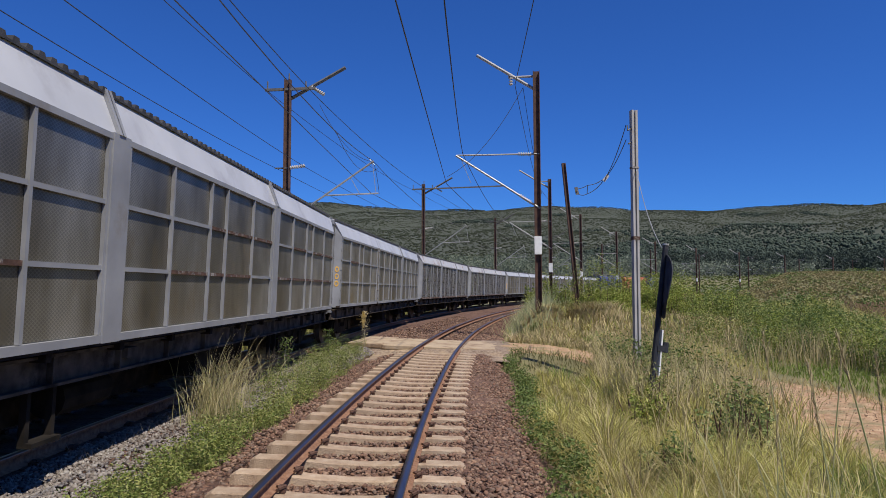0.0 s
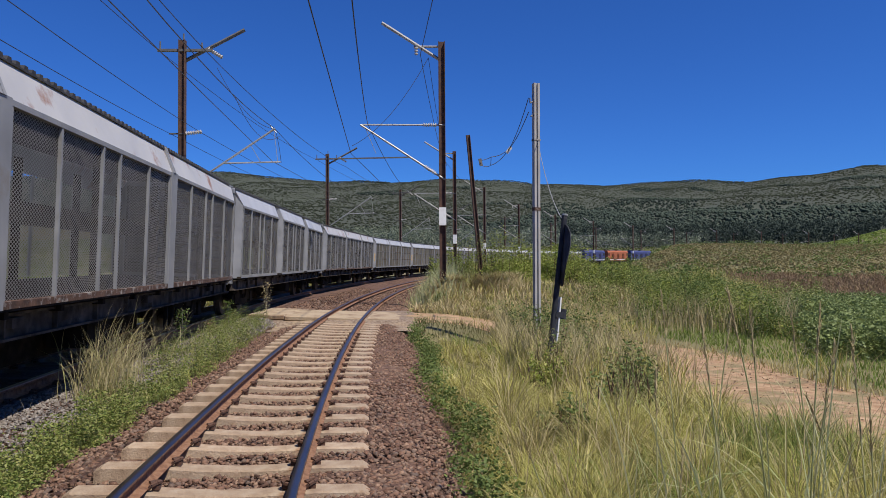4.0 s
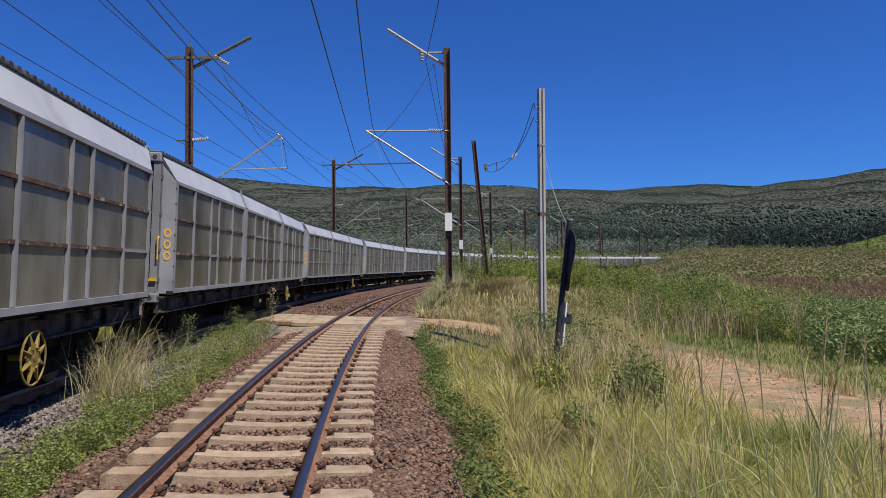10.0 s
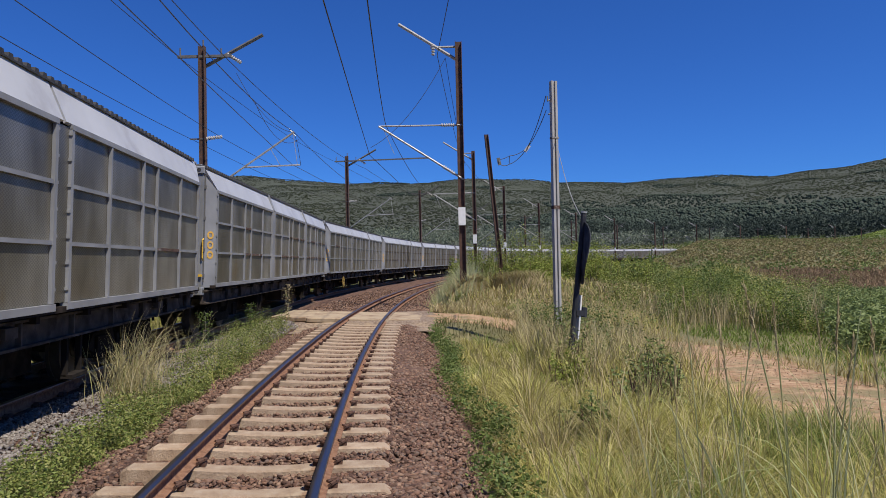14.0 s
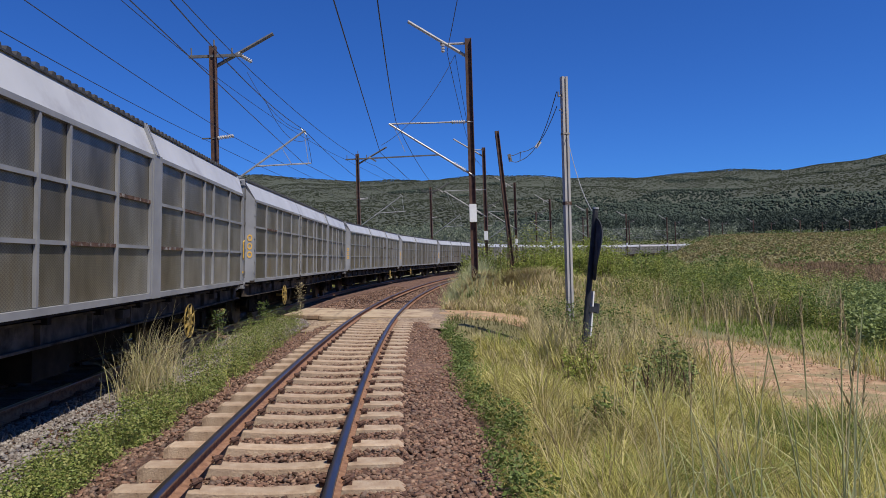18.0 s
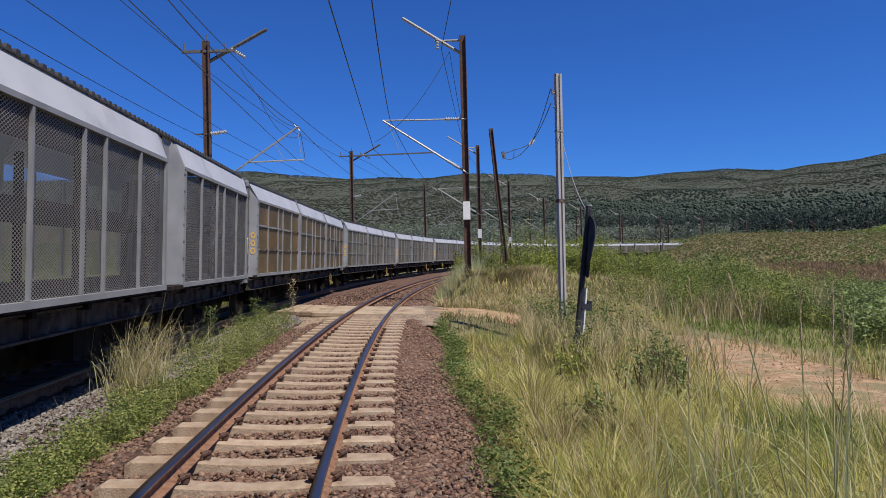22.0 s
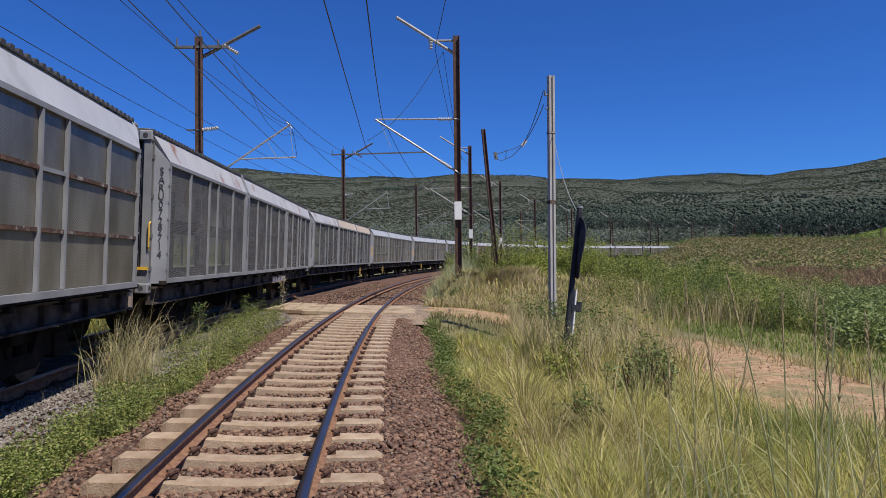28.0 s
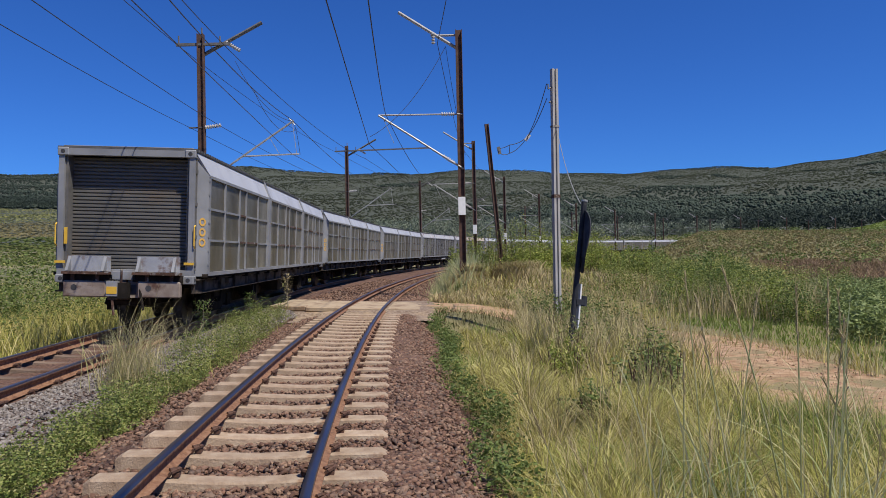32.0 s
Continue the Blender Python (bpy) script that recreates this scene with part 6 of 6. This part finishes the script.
    x = np.interp(y, [32, 54], [6, 16]) + 16 * rng.random(n)
    s, u = lateral(x, y)
    keep = u > 2
    blades("field_edge_stems", x[keep], y[keep], 0.7 + 0.9 * rng.random(int(keep.sum())), 0.018, 0.35, M_GRASS, 182, "tall mixed grass stems along the edge of the field")
    # grey-green tuft before the mast
    r2 = np.random.default_rng(183)
    px, py, pz, _ = on_line(30 + r2.normal(0, 1.6, 1900), -(2.75 + r2.normal(0, 0.45, 1900)))
    blades("mast_tuft", px, py, 0.7 + 0.9 * r2.random(1900), 0.011, 0.35, M_REED, 183, "tall grey-green grass tuft at the foot of the mast")["kind"] = "thing"
    n = 230
    s = 28.5 + 13 * rng.random(n)
    px, py, _, _ = on_line(s, -(2.6 + 11 * rng.random(n)))
    pts = clump_points(rng, px, py, ground_z(px, py), 0.3 + 0.6 * rng.random(n), 0.14 + 0.16 * rng.random(n), 60)
    leaves("bank_weeds", pts, 0.06, M_LEAF_MIX, 184, "mixed leafy weeds in the dry grass of the bank")
    # dry grass round the foot of the first mast
    r2 = np.random.default_rng(185)
    px, py, _, _ = on_line(27.1 + 0.45 * r2.random(1500), -(2.5 + 3.6 * r2.random(1500)))
    blades("mast_foot_grass", px, py, 0.5 + 0.65 * r2.random(1500), 0.012, 0.4, M_THATCH, 185, "tall dry grass round the foot of the mast")
    # green verge past the dirt road
    n = 24000
    y = 3 + 30 * rng.random(n) ** 1.2
    x = np.interp(y, [0, 8, 14, 20, 27, 40], [8.4, 8.5, 9.4, 9.4, 8, 8]) + 5.5 * rng.random(n)
    keep = road_gap(x, y) > 1.3
    x, y = x[keep], y[keep]
    blades("green_verge", x, y, 0.10 + 0.16 * rng.random(len(x)), 0.007 + 0.0003 * y, 0.5, M_GRASS_GREEN, 83, "short fresh green grass on the verge", segs=2)
    # crop beside the road
    n = 1250
    r = 17.5 + 18 * rng.random(n)
    a = np.radians(np.interp(r, [17, 24, 36], [37.5, 36, 35]) + 12 * rng.random(n))
    x, y = r * np.sin(a), r * np.cos(a)
    pts = clump_points(rng, x, y, ground_z(x, y), 0.45 + 0.45 * rng.random(n), 0.26 + 0.2 * rng.random(n), 64)
    leaves("crop_rows", pts, 0.085, M_CROP, 84, "dense dark green crop growing beside the road", "crop")
    n = 620
    r = 25 + 13 * rng.random(n)
    a = np.radians(20 + 17.5 * rng.random(n))
    x, y = r * np.sin(a), r * np.cos(a)
    pts = clump_points(rng, x, y, ground_z(x, y), 0.5 + 0.9 * rng.random(n), 0.16 + 0.18 * rng.random(n), 70)
    leaves("verge_weeds", pts, 0.062, M_LEAF_MIX, 188, "mixed green and yellowing weeds between road and field")
    # uneven hedge of tall weeds along the verge
    n = 190
    t = rng.random(n)
    a = np.radians(24.5 + 11 * t)
    r = 22.6 + 1.6 * np.sin(5 * t) + 3.6 * rng.random(n)
    x, y = r * np.sin(a), r * np.cos(a)
    hh = (0.55 + 1.05 * rng.random(n) ** 1.2) * np.interp(t, [0, 0.15, 0.6, 1], [0.8, 1.1, 1.1, 0.6]) * (1 + 0.22 * np.sin(17 * t))
    pts = clump_points(rng, x, y, ground_z(x, y), hh, 0.16 + 0.2 * rng.random(n), 190)
    pick = np.repeat(rng.random(n) < 0.5, 190)
    leaves("weed_hedge", pts[pick], 0.056, M_LEAF, 192, "head-high dark green weeds growing along the grass verge")
    leaves("yellowing_weed_hedge", pts[~pick], 0.056, M_LEAF_YEL, 193, "tall yellowing weeds growing along the grass verge")
    k = 900
    a = np.radians(23 + 13 * rng.random(k))
    r = 21.8 + 4.5 * rng.random(k)
    blades("hedge_stems", r * np.sin(a), r * np.cos(a), 0.7 + 0.9 * rng.random(k), 0.008, 0.3, M_STRAW, 194, "straw-coloured stems standing in the weeds")
    n = 4500
    r = 25 + 13 * rng.random(n)
    a = np.radians(25 + 14 * rng.random(n))
    blades("verge_stems", r * np.sin(a), r * np.cos(a), 0.4 + 0.6 * rng.random(n), 0.012, 0.45, M_GRASS_DRY, 189, "straw-coloured grass stems between road and field")
    # grass growing in over the edges of the dirt track
    n = 22000
    y = 4 + 25 * rng.random(n)
    x = 0.5 + 10 * rng.random(n)
    g = road_gap(x, y)
    keep = (lateral(x, y)[1] > 2.3) & (g > 1.05 + 0.35 * np.sin(y * 2.1) * np.sin(x * 3 + y)) & (g < 1.75)
    blades("road_edge_grass", x[keep], y[keep], 0.12 + 0.3 * rng.random(int(keep.sum())), 0.006 + 0.0003 * y[keep], 0.6, M_GRASS_DRY, 190, "straggling dry grass along the edges of the dirt track")
    n = 16000
    r = 37 + 34 * rng.random(n)
    a = np.radians(31 + 16 * rng.random(n))
    blades("brown_crop_tops", r * np.sin(a), r * np.cos(a), 0.35 + 0.35 * rng.random(n), 0.035, 0.6, M_BROWNTOPS, 85, "dry reddish brown tops along the edge of the crop", "crop", segs=2)
    # field growth up the knoll
    n = 110000
    r = 36 + 170 * rng.random(n) ** 0.9
    a = np.radians(3 + 44 * rng.random(n))
    x, y = r * np.sin(a), r * np.cos(a)
    s, u = lateral(x, y)
    keep = (u > 6)
    x, y, r = x[keep], y[keep], r[keep]
    blades("field_tufts", x, y, (0.14 + 0.22 * rng.random(len(x))) * (1 + 0.2 * wave(x, y, 9.0)), 0.03 + 0.0012 * r, 0.9, M_HEATH, 86, "rough brownish green field growth", "field", segs=2)
    n = 420
    r = 60 + 110 * rng.random(n)
    a = np.radians(21 + 24 * rng.random(n))
    x, y = r * np.sin(a), r * np.cos(a)
    pts = clump_points(rng, x, y, ground_z(x, y), 0.4 + 0.5 * rng.random(n), 0.4 + 0.6 * rng.random(n), 26)
    leaves("field_scrub", pts, 0.22, M_LEAF, 186, "low scattered scrub plants on the field", "scrub")
    n = 9000
    r = 270 + 110 * rng.random(n)
    a = np.radians(37 + 12 * rng.random(n))
    blades("slope_grass", r * np.sin(a), r * np.cos(a), 0.5 + 0.5 * rng.random(n), 0.5, 0.9, M_GRASS_GREEN, 187, "bright green grass on a far slope", segs=2)
    n = 26000
    r = 200 + 210 * rng.random(n)
    a = np.radians(-33 + 70 * rng.random(n))
    x, y = r * np.sin(a), r * np.cos(a)
    s, u = lateral(x, y)
    keep = (np.abs(u + 2) > 7)
    blades("far_meadow_grass", x[keep], y[keep], 0.35 + 0.4 * rng.random(int(keep.sum())), 0.55, 0.9, M_MEADOW, 191, "olive green meadow at the foot of the hills", "field", segs=2)
    # left side beyond the far track
    n = 900
    s = 4 + 60 * rng.random(n) ** 1.4
    off = spacing(s) + 3.0 + 5 * rng.random(n)
    px, py, pz, _ = on_line(s, off)
    pz = ground_z(px, py)
    pts = clump_points(rng, px, py, pz, 1.1 + 1.3 * rng.random(n), 0.30 + 0.25 * rng.random(n), 150)
    pick = np.repeat(rng.random(n) < 0.55, 150)
    leaves("thicket", pts[pick], 0.072, M_LEAF, 87, "head-high leafy thicket beyond the far track")
    leaves("yellowing_thicket", pts[~pick], 0.066, M_LEAF_MIX, 89, "yellow-green shoots in the thicket beyond the far track")
    n = 24000
    s = 2 + 60 * rng.random(n) ** 1.4
    off = spacing(s) + 2.2 + 4 * rng.random(n)
    px, py, pz, _ = on_line(s, off)
    blades("thicket_grass", px, py, 0.4 + 1.0 * rng.random(n), 0.0075, 0.45, M_GRASS, 88, "tall yellow-green grass before the thicket")
    # tall weeds hiding the bend of the dirt road, and round the posts
    n = 380
    px = 4.4 + 3.0 * rng.random(n)
    py = 13.5 + 7.5 * rng.random(n)
    k = (road_gap(px, py) > 1.2) & (px / py > 0.245)
    px, py = px[k], py[k]
    pts = clump_points(rng, px, py, ground_z(px, py), 0.6 + 0.6 * rng.random(len(px)), 0.16 + 0.14 * rng.random(len(px)), 60)
    leaves("roadside_weeds", pts, 0.055, M_LEAF, 99, "tall mixed green weeds round the posts")
    k = 7000
    px, py = 3.4 + 4.4 * rng.random(k), 10.5 + 11 * rng.random(k)
    j = (road_gap(px, py) > 1.1) & (px / py > 0.235)
    px, py = px[j], py[j]
    blades("roadside_stems", px, py, 0.7 + 0.6 * rng.random(len(px)), 0.007, 0.35, M_STRAW, 100, "tall dry stems round the posts")
    k = 9000
    px, py = 3.2 + 5.2 * rng.random(k), 10.0 + 12 * rng.random(k)
    j = (road_gap(px, py) > 1.2) & (px / py > 0.24)
    px, py = px[j], py[j]
    blades("roadside_grass", px, py, 0.55 + 0.5 * rng.random(len(px)), 0.007, 0.45, M_GRASS, 101, "tall mixed green grass hiding the bend of the dirt track")
    for i, (cx, cy, r, h, m) in enumerate(((3.95, 8.9, 0.5, 0.85, M_CROP), (2.6, 7.6, 0.3, 0.6, M_LEAF), (4.3, 12.4, 0.45, 0.95, M_LEAF), (3.3, 10.6, 0.35, 0.8, M_LEAF_YEL), (3.65, 11.3, 0.35, 0.9, M_LEAF_MIX), (4.6, 14.9, 0.5, 1.2, M_LEAF), (5.2, 14.2, 0.45, 1.0, M_LEAF_MIX), (4.75, 10.9, 0.4, 0.9, M_LEAF_MIX), (4.35, 9.6, 0.3, 0.9, M_LEAF))):
        bush(cx, cy, r, h, 1900, 0.05, m, 110 + i, "small leafy weed bush standing in the grass")
    # reeds in front of the eye: upright stems and arching leaves
    for i, (cx, cy, hh, seed) in enumerate(((1.85, 2.9, 2.15, 91), (2.25, 3.1, 2.3, 92), (1.75, 3.7, 1.6, 93), (2.6, 3.5, 2.25, 94), (2.2, 4.1, 2.0, 95), (3.1, 4.0, 1.8, 96),
                                            (1.5, 4.2, 1.2, 97), (2.55, 2.9, 2.2, 98))):
        r2 = np.random.default_rng(seed)
        k = 13
        px, py = r2.normal(0, 0.16, k), r2.normal(0, 0.16, k)
        root = new("tall_reed")
        tagged(root, "tall pale green reed-like grass stalks swaying in the wind", "reed", group="reeds by the road")
        ob = blades("leaf", px, py, hh * (0.45 + 0.5 * r2.random(k)), 0.0035 + 0.004 * r2.random(k), np.where(np.arange(k) % 3, 0.5, 0.2), M_REED, seed, "", z=np.zeros(k), segs=9, droop=0.9)
        ob.parent = root
        del ob["category"]
        for j in range(2):
            x0, y0 = r2.normal(0, 0.1, 2)
            lx, ly, top = r2.normal(0, 0.16), r2.normal(0, 0.06), hh * (0.55 + 0.3 * r2.random())
            bm = bmesh.new()
            pts = [Vector((x0 + lx * t * t, y0 + ly * t * t, top * t)) for t in np.linspace(0, 1, 8)]
            for p_, q_ in zip(pts, pts[1:]):
                rod(bm, p_, q_, 0.0042, 5, 0.0036)
            part("stem", bm, M_REED, root)
            bm = bmesh.new()
            a_, d_ = pts[-1], (pts[-1] - pts[-2]).normalized()
            for q in range(26):
                c_ = a_ + d_ * (-0.03 + 0.011 * q)
                tip = c_ + d_ * 0.04 + Vector((r2.normal(0, 0.008), r2.normal(0, 0.008), 0))
                rod(bm, c_, tip, 0.004, 4, 0.0012)
            part("seed_head", bm, M_STRAW, root, "slim drying seed head")
        root.location = (cx, cy, float(ground_z(cx, cy)[0]))
        REEDS.append(root)


REEDS = []


# ---- woods on the hills ----
def build_woods():
    def crowns(name, n, r0, r1, a0, a1, hlo, hhi, wfac, material, seed, label, keep_fn=None):
        r2 = np.random.default_rng(seed)
        r = np.sqrt(r0 ** 2 + (r1 ** 2 - r0 ** 2) * r2.random(n))
        a = np.radians(a0 + (a1 - a0) * r2.random(n))
        x, y = r * np.sin(a), r * np.cos(a)
        if keep_fn is not None:
            k = keep_fn(x, y, r, np.degrees(a))
            x, y, r = x[k], y[k], r[k]
        n = len(x)
        z = ground_z(x, y)
        h = hlo + (hhi - hlo) * r2.random(n)
        w = h * wfac * (0.8 + 0.5 * r2.random(n))
        k = 3
        rings = [(0.02, 0.40), (0.5, 0.5)]
        v = np.empty((n, 2 * k + 1, 3), np.float32)
        for i, (t, rr) in enumerate(rings):
            for j in range(k):
                jit = 0.6 + 0.8 * r2.random(n)
                ang = 2 * math.pi * (j + 0.5 * i) / k + r2.random(n) * 0.5
                v[:, i * k + j] = np.stack([x + w * rr * jit * np.cos(ang), y + w * rr * jit * np.sin(ang), z + h * (t + 0.2 * (r2.random(n) - 0.5))], 1)
        v[:, -1] = np.stack([x + w * 0.2 * (r2.random(n) - 0.5), y, z + h], 1)
        tri = []
        for j in range(k):
            p, q = j, (j + 1) % k
            tri += [(p, q, q + k), (p, q + k, p + k)]
        tri += [(k + j, k + (j + 1) % k, 2 * k) for j in range(k)]
        f = (np.array(tri)[None] + (2 * k + 1) * np.arange(n)[:, None, None]).reshape(-1, 3)
        tagged(sheet(name, v.reshape(-1, 3), f, material, True), label, "woods", kind="stuff")

    def elevation(x, y, r):
        return np.degrees(np.arctan2(ground_z(x, y) - 1.5, r))

    def planted(x, y, r, a):
        """Dark plantations: the lower slope behind the field, and a few patches elsewhere."""
        e = elevation(x, y, r)
        top = np.interp(a, [-40, 8, 14, 20, 27, 35, 46], [2.2, 2.3, 3.6, 4.6, 5.0, 4.7, 4.6]) + 0.35 * wave(x, y, 160, 4.0)
        return (e < top) & (a > 9 + 2.5 * wave(x, y, 210, 2.0)) | (wave(x, y, 115, 7.0) > 1.05)

    def meadow(x, y, r, a):
        """The open slope on the outer side of the bend."""
        return (a < -17.5 + 0.8 * wave(x, y, 90, 5.0)) & (elevation(x, y, r) < 4.05)

    def forest(x, y, r, a):
        return (r > 640) & (planted(x, y, r, a) & (a < 41 + 0.01 * r) | (a < -16)) & ~meadow(x, y, r, a)

    def scrub(x, y, r, a):
        return (r > 620) & ~planted(x, y, r, a) & ~meadow(x, y, r, a) & (a > -16)
    crowns("hillside_forest", 60000, 600, 2360, -38, 47, 2.8, 5.2, 1.25, M_FOREST, 1, "dark green plantation forest covering the lower hillside", forest)
    crowns("hill_scrub", 70000, 600, 2360, -38, 47, 0.9, 2.1, 2.7, M_SCRUB, 2, "olive green bush and scrub covering the hillside", scrub)
    r2 = np.random.default_rng(3)
    for name, n, r0, r1, a0, a1, lo, hi, m, label in (("gum_tree_belt", 860, 400, 560, -17, 19, 5, 12, M_GUM, "pale grey-green gum trees at the foot of the hill"),
                                                      ("gum_tree_belt", 330, 380, 500, 18, 30, 3, 7, M_GUM, "pale grey-green gum trees at the foot of the hill"),
                                                      ("forest_edge", 760, 520, 720, 12, 43, 5, 12, M_FOREST, "dark trees along the lower edge of the forest"),
                                                      ("forest_edge", 420, 400, 520, 24, 41, 4, 9, M_FOREST, "dark trees along the lower edge of the forest")):
        r = r0 + (r1 - r0) * r2.random(n)
        a = np.radians(a0 + (a1 - a0) * r2.random(n))
        x, y = r * np.sin(a), r * np.cos(a)
        h = lo + (hi - lo) * r2.random(n)
        pts = clump_points(r2, x, y, ground_z(x, y) - 0.5, h, h * 0.27, 56)
        leaves(name, pts, 1.15, m, 7, label, "woods", 0.9)


    # open meadow below the forest, and the taller trees along its upper edge
    n = 42000
    r = np.sqrt(330 ** 2 + (1350 ** 2 - 330 ** 2) * r2.random(n))
    a = -40 + 24 * r2.random(n)
    x, y = r * np.sin(np.radians(a)), r * np.cos(np.radians(a))
    e = elevation(x, y, r) + 0.25 * wave(x, y, 60, 3.0)
    k = meadow(x, y, r, a)
    for name, lo, hi, m, seed, label in (("hill_meadow", 3.15, 9, M_MEADOW_PALE, 301, "pale yellow-green meadow below the forest"),
                                         ("hill_heath", 2.2, 3.15, M_HEATH, 302, "dull brownish heath across the slope"),
                                         ("hill_pasture", -9, 2.2, M_MEADOW, 303, "green pasture at the foot of the slope")):
        j = k & (e > lo) & (e <= hi)
        blades(name, x[j], y[j], 0.5 + 0.5 * r2.random(int(j.sum())), 1.5, 0.9, m, seed, label, "field", segs=2)
    n = 4200
    r = 900 + 520 * r2.random(n)
    a = -40 + 24 * r2.random(n)
    x, y = r * np.sin(np.radians(a)), r * np.cos(np.radians(a))
    e = elevation(x, y, r)
    j = (e > 4.05) & (e < 4.5) & (a < -16)
    x, y = x[j], y[j]
    h = 8 + 8 * r2.random(len(x))
    leaves("forest_edge", clump_points(r2, x, y, ground_z(x, y) - 0.5, h, h * 0.25, 60), 1.5, M_FOREST, 304, "tall dark trees along the upper edge of the meadow", "woods", 0.9)


SLEEPER, CLIP = sleeper_mesh(), clip_mesh()
# the far track's copy, its colour darkened for the shade beneath the train
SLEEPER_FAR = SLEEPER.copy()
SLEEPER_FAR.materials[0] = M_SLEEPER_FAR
build_ground()
build_ballast()
build_road()
build_track("track_near", 0, -2.0, 20.0, 17.0, "narrow-gauge track with tan concrete sleepers")
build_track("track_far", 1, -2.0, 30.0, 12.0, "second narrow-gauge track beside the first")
build_crossing()
build_train()
build_overhead()
build_posts()
build_plants()
build_woods()
stones("ballast_stones", 3.5, 24, -1.75, 1.95, lambda s, u: np.interp(u, [-1.75, -1.3, 1.25, 1.55, 1.95], [-0.29, -0.235, -0.235, -0.28, -0.44]), 44000, 0.031, M_STONE, 4,
       "reddish brown crushed ballast stones")
stones("distant_ballast_stones", 24, 46, -2.7, 1.7, lambda s, u: np.interp(u, [-2.7, -2.2, -1.65, -1.3, 1.25, 1.7], [-0.10, -0.16, -0.29, -0.235, -0.235, -0.34]), 9000, 0.05, M_STONE, 6,
       "reddish grey ballast stones beyond the crossing")
stones("grey_ballast_stones", 3.5, 24, -2.95, -1.85, lambda s, u: np.interp(u, [-2.95, -2.35, -2.1, -1.85], [-0.065, -0.06, -0.11, -0.205]), 21000, 0.025, M_STONE_GREY, 5, "pale grey ballast stones beside the far track")


def motions():
    for k, ob in TRAIN:
        walk(ob, [(t, train_pose(k, t)) for t in np.arange(0, 32.01, 0.5)])
    for i, ob in enumerate(REEDS):
        rows, at = [], tuple(ob.location)
        for t in np.arange(0, 32.01, 0.5):
            a = 0.35 * math.sin(1.9 * t + i * 1.3) + 0.2 * math.sin(3.1 * t + i)
            rows.append((t, pose(*at, 2.0 * a, 3.5 * a, 0)))
        walk(ob, rows)


motions()
